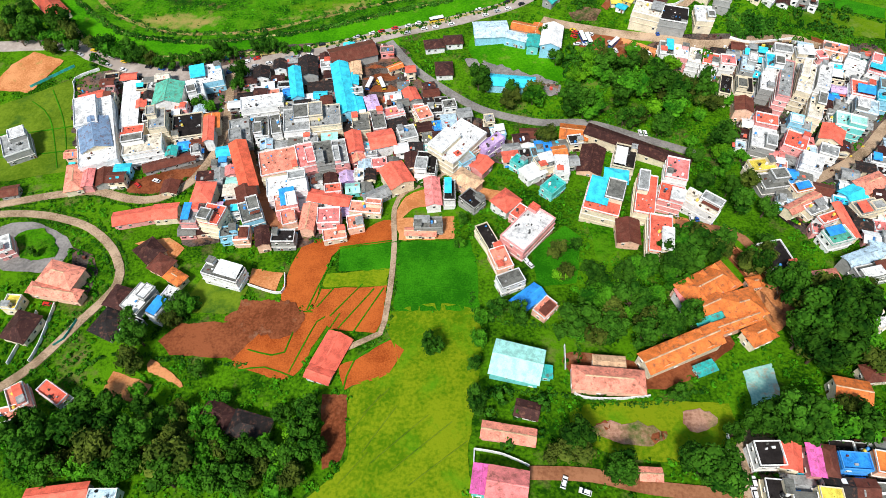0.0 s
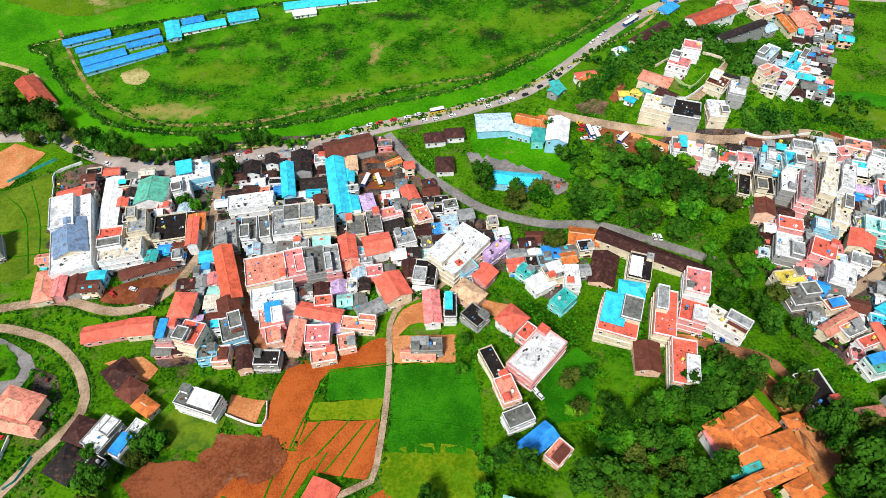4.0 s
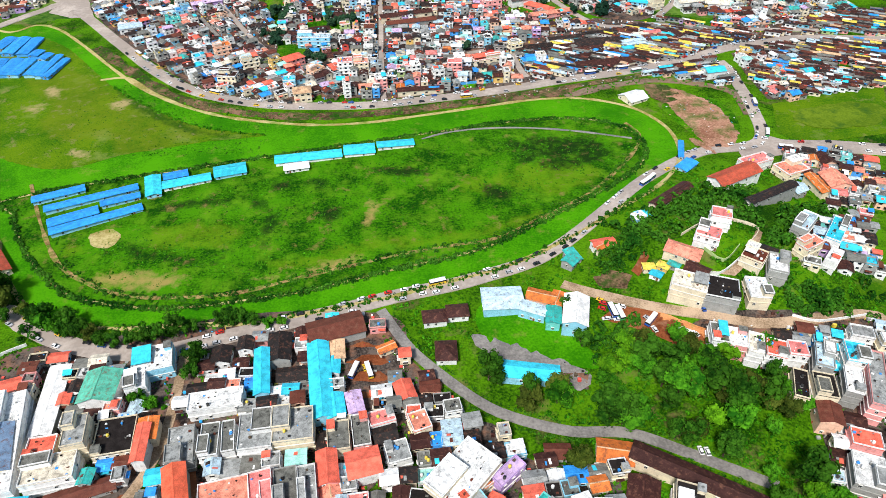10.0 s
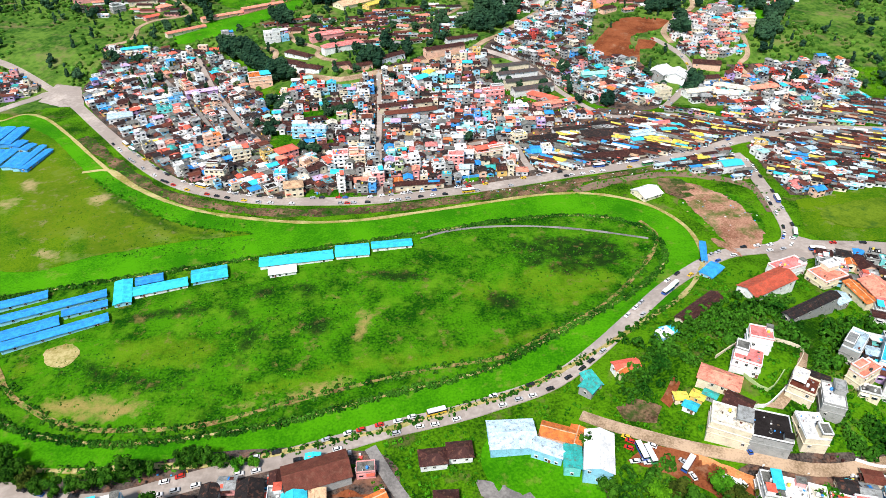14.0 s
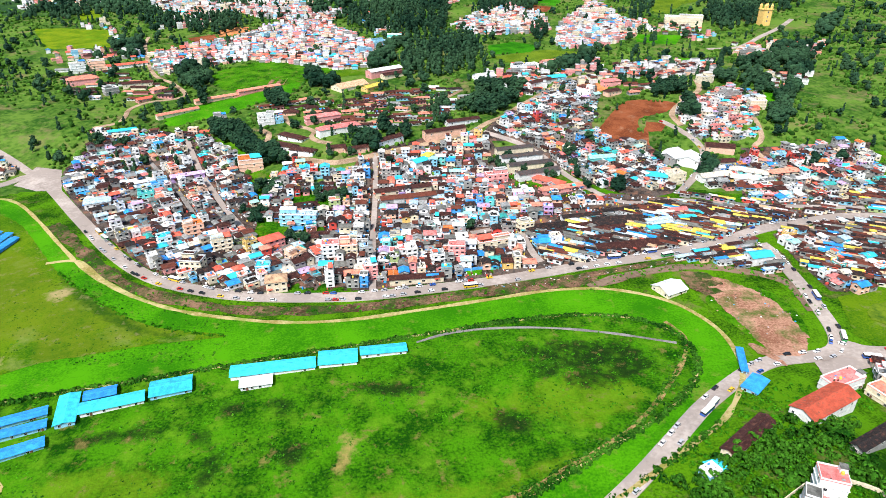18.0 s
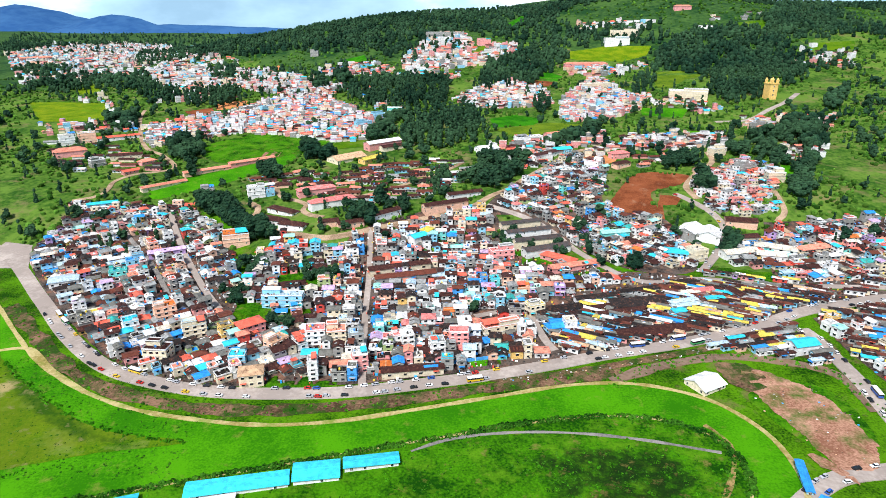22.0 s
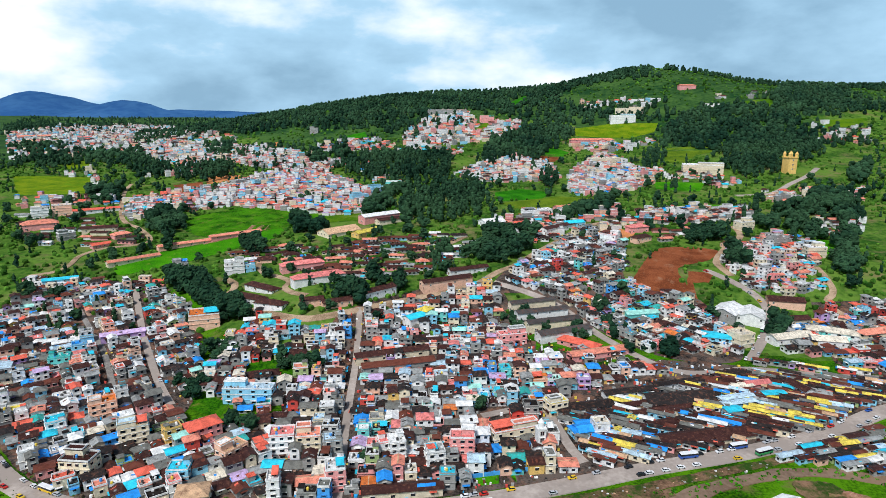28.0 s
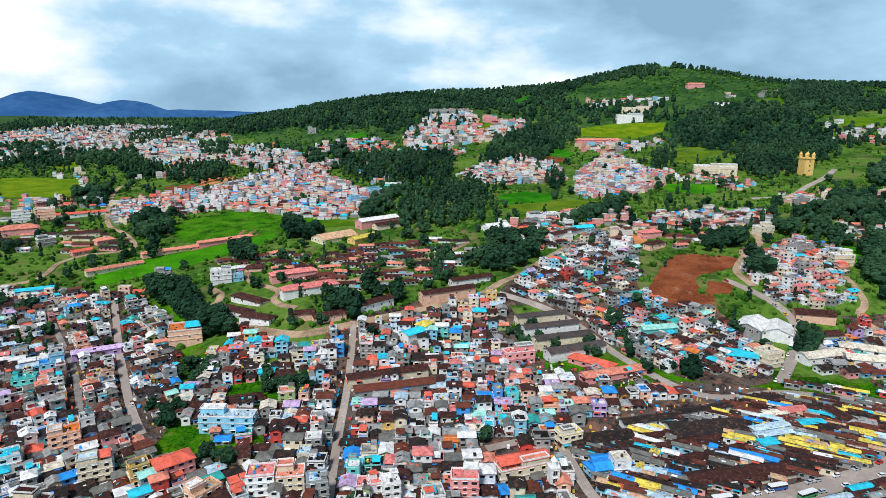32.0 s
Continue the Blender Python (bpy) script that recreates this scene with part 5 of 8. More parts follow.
patch("garden", [(216, 693), (230, 706), (222, 678), (210, 668)], "grass_rough")
patch("terrace_field", [(198, 316), (228, 327), (256, 314), (251, 301), (227, 304), (197, 307)], "open_grass")
patch("bare_earth", [(207, 300), (227, 293), (247, 289), (245, 284), (222, 288), (204, 295)], "soil_brown")
patch("terrace_field", [(212, 331), (242, 336), (262, 329), (258, 319), (232, 327)], "crop_green")
patch("yard", [(-45, 274), (-30, 288), (-23, 269), (-28, 254), (-40, 252)], "soil_brown")
patch("yard", [(87, 172), (106, 168), (120, 159), (117, 156), (99, 163), (86, 167)], "soil_orange")
patch("yard", [(120, 153), (123, 148), (125, 134), (121, 132), (117, 143)], "soil_brown")
patch("yard", [(124, 131), (126, 119), (131, 115), (128, 108), (123, 111), (122, 118)], "red_lane")
patch("yard", [(-24, 167), (-17, 185), (-6, 190), (2, 184), (-1, 178), (-14, 177), (-20, 167)], "soil_orange")
patch("yard", [(15, 191), (28, 187), (37, 179), (30, 177), (17, 183)], "soil_orange")
patch("vegetable_plot", [(37, 151), (53, 164), (59, 157), (53, 131), (37, 129)], "crop_green")
patch("vegetable_plot", [(63, 164), (76, 171), (74, 150), (64, 140)], "grass_rough")
patch("bare_patch", [(-88, 123), (-66, 129), (-55, 121), (-63, 111), (-77, 115)], "soil_brown", 0.52)
patch("yard", [(72, 296), (82, 302), (102, 290), (121, 277), (118, 272), (95, 284)], "soil_brown")
patch("dirt_yard", [(-138, 162), (-123, 165), (-114, 159), (-117, 153)], "soil_orange")
patch("bare_patch", [(160, 523), (175, 518), (187, 502), (194, 482), (192, 458), (180, 443), (168, 447), (164, 466), (160, 486), (158, 507)], "earth_pale", 0.52)
patch("bare_patch", [(148, 528), (165, 526), (168, 507), (155, 502), (147, 515)], "mud", 0.52)
patch("bare_patch", [(161, 454), (170, 444), (171, 434), (162, 443)], "earth_pale", 0.52)
patch("yard", [(91, 321), (99, 332), (101, 328), (94, 317)], "soil_brown")
patch("yard", [(73, 321), (82, 324), (91, 318), (87, 311), (75, 314)], "mud")
patch("yard", [(93, 299), (101, 294), (115, 284), (118, 277), (103, 277), (95, 285)], "soil_brown")
patch("yard", [(126, 315), (134, 314), (151, 333), (157, 342), (159, 339), (149, 324), (136, 311)], "lane")
# the turf of the racecourse: one sheet for each part, with wet, pale and bare places growing into one another
ZONES = {"wet": [], "pale": [], "bare": []}


def zone(kind, points):
    ZONES[kind].append((smooth_line(points, 3.0, True), min(p[0] for p in points) - 6, max(p[0] for p in points) + 6, min(p[1] for p in points) - 6, max(p[1] for p in points) + 6))
    if kind == "wet":
        DITCHES.append(points)


def share(kind, x, y):
    """How far a spot lies within the zones of a kind: 0 well outside, 1 well inside."""
    best = 0.0
    for line, x0, x1, y0, y1 in ZONES[kind]:
        if x0 < x < x1 and y0 < y < y1:
            gap = min((q.x - x) ** 2 + (q.y - y) ** 2 for q in line) ** 0.5
            best = max(best, 0.5 + (gap if inside(x, y, line) else -gap) / 8.0)
    return min(1.0, best)


def turf(name, points, material, lift, cell):
    ob = patch(name, points, material, lift, True, cell)
    d = ob.data
    for kind in ZONES:
        layer = d.attributes.new(kind, "FLOAT", "POINT")
        layer.data.foreach_set("value", [share(kind, v.co.x, v.co.y) for v in d.vertices])
    return ob


zone("wet", [(-100, 352), (-103, 376), (-96, 380), (-95, 357)])
zone("wet", [(-174, 353), (-171, 359), (-164, 348), (-145, 344), (-124, 340), (-114, 350), (-112, 347), (-124, 337), (-145, 341), (-164, 344)])
zone("wet", [(-73, 382), (-62, 385), (-58, 375), (-69, 372)])
zone("wet", [(44, 439), (59, 441), (56, 429), (45, 429)])
zone("wet", [(53, 456), (74, 458), (83, 449), (58, 444)])
zone("wet", [(22, 405), (36, 402), (38, 390), (25, 393)])
zone("wet", [(-166, 386), (-143, 395), (-120, 392), (-141, 388), (-160, 383)])
zone("wet", [(-107, 406), (-103, 412), (-95, 410), (-92, 405), (-98, 402)])
zone("wet", [(-84, 410), (-80, 414), (-72, 411), (-72, 404), (-79, 401), (-82, 404)])
zone("wet", [(-46, 423), (-23, 424), (-10, 418), (-29, 415)])
zone("wet", [(-113, 389), (-108, 394), (-105, 392), (-104, 385), (-111, 386)])
zone("pale", [(-94, 338), (-74, 343), (-52, 344), (-61, 337), (-85, 334)])
zone("pale", [(-215, 349), (-206, 353), (-195, 349), (-200, 344)])
zone("pale", [(107, 396), (120, 414), (121, 409), (112, 389)])
zone("pale", [(10, 410), (25, 414), (26, 397), (14, 399)])
zone("pale", [(-28, 352), (-6, 360), (20, 364), (-3, 352), (-25, 348)])
zone("pale", [(-182, 329), (-172, 334), (-159, 327), (-162, 320), (-176, 322)])
zone("pale", [(-167, 359), (-160, 367), (-147, 372), (-132, 370), (-120, 371), (-113, 364), (-114, 355), (-128, 350), (-144, 348), (-154, 350)])
zone("pale", [(46, 426), (86, 427), (95, 411), (64, 392), (47, 404)])
zone("pale", [(-273, 534), (-248, 521), (-212, 487), (-180, 463), (-185, 450), (-214, 443)])
zone("wet", [(-256, 539), (-221, 509), (-185, 483), (-156, 466), (-139, 461), (-157, 462), (-190, 475), (-229, 506)])
zone("pale", [(-272, 524), (-229, 500), (-198, 482), (-221, 465), (-262, 459), (-284, 486)])
zone("bare", [(-46, 391), (-42, 389), (-40, 382), (-44, 371), (-47, 372), (-44, 381)])
zone("bare", [(-302, 528), (-299, 533), (-290, 530), (-288, 520), (-296, 520)])
zone("bare", [(-246, 443), (-243, 448), (-232, 446), (-232, 439), (-241, 439)])
zone("bare", [(108, 401), (118, 408), (119, 399), (109, 393)])
zone("wet", [(36, 450), (62, 458), (97, 454), (103, 445), (87, 437), (61, 435), (48, 445)])
zone("wet", [(44, 436), (51, 439), (57, 435), (56, 429), (48, 428)])
zone("wet", [(60, 429), (98, 442), (107, 438), (87, 423), (65, 420)])
zone("pale", [(30, 417), (71, 426), (92, 420), (81, 407), (48, 399), (31, 405)])
zone("pale", [(8, 407), (18, 412), (24, 404), (13, 398)])
zone("bare", [(-180, 329), (-168, 332), (-136, 329), (-136, 323), (-157, 319), (-171, 322)])
zone("bare", [(-97, 327), (-74, 333), (-47, 343), (-51, 337), (-78, 329)])
zone("pale", [(-28, 349), (-8, 359), (18, 363), (52, 379), (55, 374), (21, 358), (-8, 351)])
zone("pale", [(-65, 349), (-43, 355), (-20, 359), (-26, 353), (-53, 343)])
zone("bare", [(110, 410), (122, 418), (121, 404), (107, 395)])
zone("pale", [(-334, 554), (-292, 559), (-239, 515), (-176, 483), (-145, 469), (-179, 459), (-257, 484)])
zone("bare", [(-245, 511), (-232, 513), (-232, 503), (-242, 502)])
zone("bare", [(-302, 503), (-292, 507), (-288, 498), (-296, 496)])
turf("racecourse_turf", RACE_EDGE, "grass_bright", 0.22, 9.0)
turf("racecourse_infield", INFIELD, "grass_rough", 0.36, 3.0)
turf("open_field", OPEN_FIELD, "open_grass", 0.36, 4.0)
RUBBLE = [[(152, 496), (165, 508), (187, 511), (198, 498), (199, 477), (192, 454), (176, 438), (168, 442), (164, 457), (157, 477)], [(22, 513), (69, 524), (135, 543), (182, 558), (220, 561), (218, 530), (185, 540), (159, 544), (104, 528), (55, 513)]]

for line in RILLS:
    ribbon("rill", line, 0.32, "crop_dark", 0.42, False, False, 0.6)
for line in BUNDS:
    ribbon("grass_bund", line, 0.55, "crop_green", 0.5, False, False, 0.5)

# ---- houses that stand out ----
house(-173.9, 227.8, 17.8, 47.4, 20, 9, "flat", "white")
house(-173.0, 224.3, 14.0, 21.7, 23, 11, "gable", "slate")
house(-187.0, 259.9, 15.3, 6.2, 23, 4, "gable", "red")
house(-165.0, 251.7, 8.0, 35.1, 12, 5, "shed", "white")
house(-144.4, 255.2, 13.9, 15.6, 6, 10, "gable", "green")
house(-127.7, 270.3, 16.7, 13.3, 17, 8, "flat", "white")
house(-131.0, 258.9, 8.4, 10.6, 21, 8, "flat", "white")
house(-154.6, 225.9, 10.5, 10.1, 12, 9, "flat", "red")
house(-147.4, 217.4, 18.7, 11.4, 14, 9, "flat", "cream")
house(-142.7, 231.4, 8.3, 13.8, 15, 13, "flat", "grey")
house(-129.4, 232.7, 14.8, 16.5, 12, 7, "flat", "dark")
house(-117.5, 228.8, 4.4, 16.2, 10, 9, "gable", "red")
house(-118.0, 236.1, 7.1, 9.8, 11, 7, "shed", "orange")
house(-134.5, 210.7, 23.9, 5.3, 21, 4, "gable", "rust")
house(-213.0, 221.3, 12.4, 15.3, 29, 7, "flat", "grey")
house(-176.4, 199.5, 7.9, 16.4, 13, 6, "hip", "salmon")
house(-169.6, 199.4, 4.5, 12.3, 10, 6, "gable", "pink")
house(-162.4, 200.2, 8.0, 9.7, 14, 5, "gable", "rust")
house(-140.6, 175.1, 17.5, 7.3, 13, 5, "gable", "red")
house(-126.3, 177.0, 10.4, 8.1, 6, 6, "gable", "red")
house(-110.4, 186.3, 8.6, 11.7, -2, 9, "hip", "red")
house(-112.1, 171.5, 7.2, 10.7, 0, 9, "flat", "grey")
house(-101.0, 169.1, 9.2, 10.4, -13, 12, "flat", "red")
house(-127.9, 155.4, 9.2, 10.3, 47, 5, "hip", "maroon")
house(-120.4, 147.6, 8.0, 8.5, 63, 5, "hip", "rust")
house(-112.5, 140.7, 5.2, 8.3, 58, 5, "hip", "orange")
house(-91.2, 140.9, 16.5, 8.0, -18, 8, "flat", "concrete")
house(-160.0, 140.9, 10.2, 15.5, 74, 8, "hip", "salmon")
house(-160.5, 133.3, 4.6, 22.6, 79, 6, "hip", "salmon")
house(-191.9, 157.8, 6.0, 8.9, 28, 6, "flat", "white")
house(-205.4, 192.2, 7.3, 5.9, 13, 4, "gable", "rust")
house(-129.5, 193.9, 7.4, 7.0, 89, 4, "gable", "rust")
house(-95.5, 204.1, 7.7, 30.5, 21, 9, "gable", "coral")
house(-90.3, 185.2, 8.5, 9.8, 20, 8, "gable", "rust")
house(-85.8, 173.0, 9.2, 11.6, 21, 9, "flat", "concrete")
house(-88.4, 162.3, 6.8, 7.5, 4, 6, "flat", "salmon")
house(-78.8, 160.4, 5.4, 9.7, 13, 7, "gable", "maroon")
house(-69.2, 159.4, 9.9, 6.5, -0, 7, "flat", "dark")
house(-78.4, 204.7, 17.7, 15.6, 15, 9, "flat", "salmon")
house(-65.8, 208.2, 8.4, 15.7, 17, 9, "flat", "pink")
house(-57.1, 209.2, 8.3, 15.7, 13, 9, "flat", "concrete")
house(-49.4, 210.1, 6.6, 15.5, 13, 9, "flat", "grey")
house(-43.4, 217.9, 7.0, 13.2, 12, 9, "gable", "red")
house(-41.6, 210.6, 6.8, 7.6, 16, 6, "gable", "salmon")
house(-71.6, 188.0, 18.2, 10.4, 12, 10, "flat", "white")
house(-70.9, 179.1, 10.0, 11.2, 15, 9, "flat", "salmon")
house(-68.8, 171.1, 6.4, 9.4, 16, 7, "flat", "salmon")
house(-51.8, 182.6, 19.0, 6.1, -13, 6, "gable", "red")
house(-59.6, 169.8, 5.7, 13.5, -2, 8, "gable", "salmon")
house(-50.3, 169.4, 10.0, 8.5, 3, 8, "flat", "pink")
house(-21.4, 193.5, 11.2, 13.0, 28, 9, "gable", "red")
house(-34.6, 175.7, 14.3, 6.1, -6, 5, "flat", "salmon")
house(-30.4, 184.1, 11.5, 5.9, 31, 5, "gable", "grey")
house(-38.6, 167.0, 7.1, 7.3, 12, 5, "flat", "salmon")
house(-47.3, 161.3, 10.1, 6.1, 11, 4, "flat", "salmon")
house(-4.6, 181.8, 6.2, 15.3, 5, 8, "gable", "pink")
house(2.9, 181.6, 5.1, 11.5, 0, 8, "flat", "dark")
house(-7.7, 200.2, 9.5, 13.5, -6, 9, "flat", "dark")
house(-15.1, 204.9, 5.4, 9.1, 3, 7, "gable", "maroon")
house(-6.4, 162.6, 12.2, 5.9, 2, 6, "flat", "concrete")
house(-9.7, 159.7, 12.7, 3.4, -3, 4, "gable", "salmon")
house(-50.3, 289.8, 25.0, 12.8, 20, 7, "gable", "rust")
house(-53.0, 260.9, 8.6, 39.8, 12, 7, "gable", "cyan")
house(-44.8, 247.7, 6.7, 10.9, 14, 6, "gable", "cyan")
house(-48.9, 268.9, 5.5, 8.1, 5, 5, "gable", "cyan")
house(-48.9, 277.5, 7.5, 10.3, 9, 5, "shed", "tan")
house(-78.5, 264.0, 5.7, 24.1, 12, 8, "gable", "cyan")
house(-73.8, 277.9, 9.3, 15.0, 9, 7, "gable", "dark")
house(-89.7, 280.6, 6.3, 7.0, 5, 6, "gable", "dark")
house(-99.1, 274.3, 7.7, 8.7, 6, 6, "gable", "dark")
house(-65.3, 265.5, 14.3, 6.8, 9, 4, "gable", "dark")
house(-37.0, 249.2, 5.8, 9.9, 17, 6, "shed", "lilac")
house(-94.4, 249.7, 22.1, 8.8, 11, 7, "flat", "white")
house(-73.8, 233.6, 12.9, 16.1, 9, 9, "flat", "grey")
house(-59.7, 236.4, 15.6, 14.9, 9, 9, "flat", "grey")
house(-84.3, 231.8, 4.9, 13.9, 13, 8, "flat", "concrete")
house(-91.2, 230.3, 7.1, 14.6, 10, 8, "flat", "concrete")
house(-101.9, 228.1, 9.9, 16.9, 14, 7, "flat", "grey")
house(-41.2, 231.7, 8.7, 12.8, 10, 8, "flat", "concrete")
house(-32.7, 234.2, 6.8, 14.2, 12, 8, "flat", "concrete")
house(-25.2, 240.8, 10.5, 6.5, 19, 7, "flat", "pink")
house(-23.2, 233.6, 8.7, 7.5, 16, 6, "gable", "dark")
house(-17.7, 225.1, 8.9, 8.9, 18, 7, "flat", "grey")
house(-30.2, 219.8, 12.0, 10.6, 16, 9, "gable", "red")
house(-16.7, 255.3, 7.0, 9.0, 21, 6, "gable", "red")
house(-9.8, 238.3, 7.6, 8.7, 22, 8, "flat", "salmon")
house(-26.3, 279.6, 7.8, 3.9, 30, 4, "gable", "orange")
house(-4.8, 297.8, 10.8, 7.3, 8, 5, "hip", "maroon")
house(5.9, 301.1, 9.8, 7.3, 6, 5, "hip", "maroon")
house(0.6, 277.4, 8.8, 10.5, 3, 5, "hip", "maroon")
house(27.4, 307.4, 18.8, 13.9, 4, 6, "shed", "ice")
house(45.9, 307.0, 13.1, 7.1, -18, 7, "gable", "orange")
house(41.6, 300.1, 12.4, 6.0, -22, 6, "shed", "ice")
house(53.4, 305.4, 5.5, 8.4, -22, 6, "shed", "orange")
house(50.4, 295.5, 6.2, 10.1, -8, 6, "shed", "teal")
house(60.4, 295.7, 10.7, 18.5, -11, 9, "gable", "white")
house(36.3, 264.9, 25.0, 8.3, -7, 6, "gable", "cyan")
house(43.6, 226.9, 9.4, 6.0, 0, 4, "gable", "rust")
house(65.0, 225.5, 13.1, 9.5, -9, 6, "gable", "orange")
house(93.5, 213.0, 50.9, 7.3, -28, 6, "gable", "maroon")
house(6.8, 212.0, 25.7, 15.5, 51, 12, "flat", "white")
house(9.9, 203.6, 8.2, 7.4, 37, 9, "flat", "grey")
house(14.8, 213.0, 4.9, 6.4, 38, 7, "flat", "orange")
house(23.5, 215.4, 13.3, 5.2, 43, 8, "flat", "lilac")
house(17.8, 201.3, 8.6, 7.9, 52, 7, "gable", "red")
house(10.8, 189.9, 8.5, 12.2, 49, 8, "hip", "tan")
house(13.0, 177.4, 7.6, 9.5, 46, 6, "flat", "dark")
house(27.7, 175.0, 9.6, 8.9, 45, 8, "hip", "red")
house(33.0, 168.3, 7.9, 5.0, 49, 6, "flat", "red")
house(35.2, 155.2, 22.2, 12.0, 49, 9, "flat", "white")
house(35.9, 203.0, 5.6, 6.6, 48, 6, "flat", "teal")
house(41.8, 196.2, 10.0, 7.7, 31, 6, "shed", "white")
house(47.9, 201.2, 8.9, 8.2, 20, 7, "flat", "grey")
house(55.2, 197.9, 6.3, 11.2, -1, 8, "flat", "white")
house(49.8, 185.4, 9.8, 7.0, 44, 6, "flat", "teal")
house(56.2, 212.1, 6.3, 5.3, 11, 5, "gable", "orange")
house(70.7, 205.5, 10.6, 17.2, -17, 5, "gable", "maroon")
house(84.5, 201.3, 9.8, 14.5, -17, 10, "flat", "dark")
house(78.7, 189.5, 10.0, 7.5, -12, 9, "hip", "cyan")
house(69.6, 172.8, 15.4, 17.9, -19, 10, "flat", "red")
house(88.0, 174.4, 8.5, 22.0, -15, 10, "flat", "red")
house(77.3, 155.3, 8.9, 11.8, -6, 7, "gable", "rust")
house(88.8, 150.8, 9.2, 19.1, -12, 9, "flat", "red")
house(112.1, 171.2, 15.8, 8.1, -39, 8, "flat", "cream")
house(99.7, 175.9, 10.6, 10.8, -20, 9, "flat", "red")
house(107.0, 193.3, 10.0, 12.7, -17, 9, "flat", "pink")
house(19.3, 152.1, 5.6, 16.1, 24, 6, "flat", "dark")
house(23.4, 141.2, 7.0, 10.6, 19, 6, "flat", "salmon")
house(26.3, 129.4, 10.0, 6.3, 23, 7, "flat", "concrete")
house(32.5, 121.3, 12.1, 6.4, 38, 5, "gable", "blue")
house(38.7, 116.6, 8.6, 6.1, 46, 4, "flat", "salmon")
house(-167.9, 116.8, 11.8, 10.4, 75, 6, "hip", "maroon")
house(-175.9, 128.1, 6.8, 6.1, 87, 5, "flat", "yellow")
house(-133.5, 130.9, 9.4, 8.4, 72, 5, "hip", "maroon")
house(-133.7, 118.3, 10.8, 10.6, 65, 5, "hip", "dark")
house(-123.6, 117.1, 7.7, 6.0, 65, 4, "flat", "dark")
house(-123.2, 128.4, 12.4, 8.7, 63, 7, "flat", "white")
house(-112.4, 125.9, 14.5, 4.5, 66, 8, "flat", "white")
house(-143.1, 87.7, 4.9, 11.6, 59, 6, "flat", "red")
house(-155.6, 86.2, 6.3, 10.0, 34, 6, "flat", "salmon")
house(-157.0, 79.8, 11.7, 5.8, 15, 5, "flat", "salmon")
house(-79.8, 78.8, 7.3, 11.8, 62, 6, "hip", "maroon")
house(-67.6, 73.9, 8.5, 13.3, 74, 6, "hip", "dark")
house(-41.9, 102.7, 14.0, 9.4, 67, 4, "gable", "red")
house(-45.3, 92.9, 4.5, 9.1, 70, 4, "gable", "red")
house(25.8, 92.0, 12.6, 16.7, 75, 7, "gable", "mint")
house(35.5, 88.6, 3.7, 3.9, -5, 4, "shed", "teal")
house(55.9, 84.4, 23.6, 7.6, -5, 7, "hip", "salmon")
house(57.6, 91.8, 10.3, 3.7, -4, 5, "shed", "tan")
house(83.2, 96.1, 30.1, 7.5, 23, 8, "gable", "orange")
house(100.7, 124.6, 22.5, 11.4, 28, 9, "hip", "orange")
house(98.7, 115.0, 14.6, 6.3, 25, 8, "hip", "orange")
house(110.0, 114.8, 15.0, 11.2, 17, 9, "hip", "orange")
house(113.0, 102.7, 10.0, 6.4, 24, 7, "hip", "orange")
house(97.6, 110.6, 11.4, 3.9, 18, 6, "gable", "teal")
house(91.1, 117.4, 3.0, 11.9, 15, 6, "shed", "pink")
house(105.9, 107.5, 18.9, 4.3, 20, 7, "gable", "orange")
house(121.0, 128.0, 5.6, 4.0, 14, 5, "hip", "orange")
house(90.9, 89.9, 6.8, 3.4, 21, 3, "shed", "teal")
house(145.3, 128.5, 17.1, 7.1, 8, 6, "hip", "salmon")
house(132.7, 139.0, 10.4, 15.1, 13, 7, "flat", "dark")
house(165.6, 138.5, 14.9, 5.3, 21, 8, "gable", "ice")
house(167.0, 131.3, 14.5, 6.4, 13, 7, "flat", "concrete")
house(156.9, 109.2, 12.1, 9.1, 33, 7, "flat", "white")
house(134.8, 79.3, 10.6, 7.7, -12, 7, "gable", "orange")
house(146.8, 86.6, 8.9, 5.5, 5, 6, "hip", "rust")
house(27.8, 74.5, 7.1, 5.1, -15, 4, "gable", "maroon")
house(21.1, 66.2, 16.7, 4.9, -10, 4, "gable", "salmon")
house(19.2, 48.8, 11.4, 9.4, -10, 7, "gable", "pink")
house(11.5, 50.6, 4.7, 7.9, -9, 7, "shed", "magenta")
house(98.8, 57.3, 8.2, 7.5, 1, 8, "flat", "dark")
house(105.1, 56.5, 5.4, 7.5, -14, 8, "gable", "red")
house(111.3, 54.9, 3.5, 8.9, -7, 9, "shed", "magenta")
house(115.3, 54.9, 4.3, 8.6, -9, 9, "hip", "rust")
house(123.3, 54.7, 8.9, 5.3, -4, 8, "flat", "blue")
house(132.6, 54.7, 5.1, 6.8, -10, 7, "flat", "orange")
house(112.4, 44.7, 6.7, 4.7, -6, 7, "flat", "yellow")
house(98.4, 46.6, 7.5, 6.3, -5, 6, "flat", "dark")
house(-128.6, 52.0, 19.6, 4.6, 7, 5, "gable", "red")
house(-112.7, 51.4, 9.6, 4.0, 1, 5, "flat", "ice")
house(63.4, 52.5, 6.0, 3.2, -3, 3, "gable", "salmon")
house(118.7, 277.4, 7.2, 10.9, -11, 9, "flat", "concrete")
house(125.9, 275.0, 7.6, 9.9, -15, 9, "flat", "white")
house(132.8, 272.0, 6.2, 11.2, -19, 9, "flat", "cream")
house(140.7, 269.5, 8.0, 9.5, -19, 9, "flat", "red")
house(150.2, 270.1, 7.7, 7.7, -10, 8, "flat", "pink")
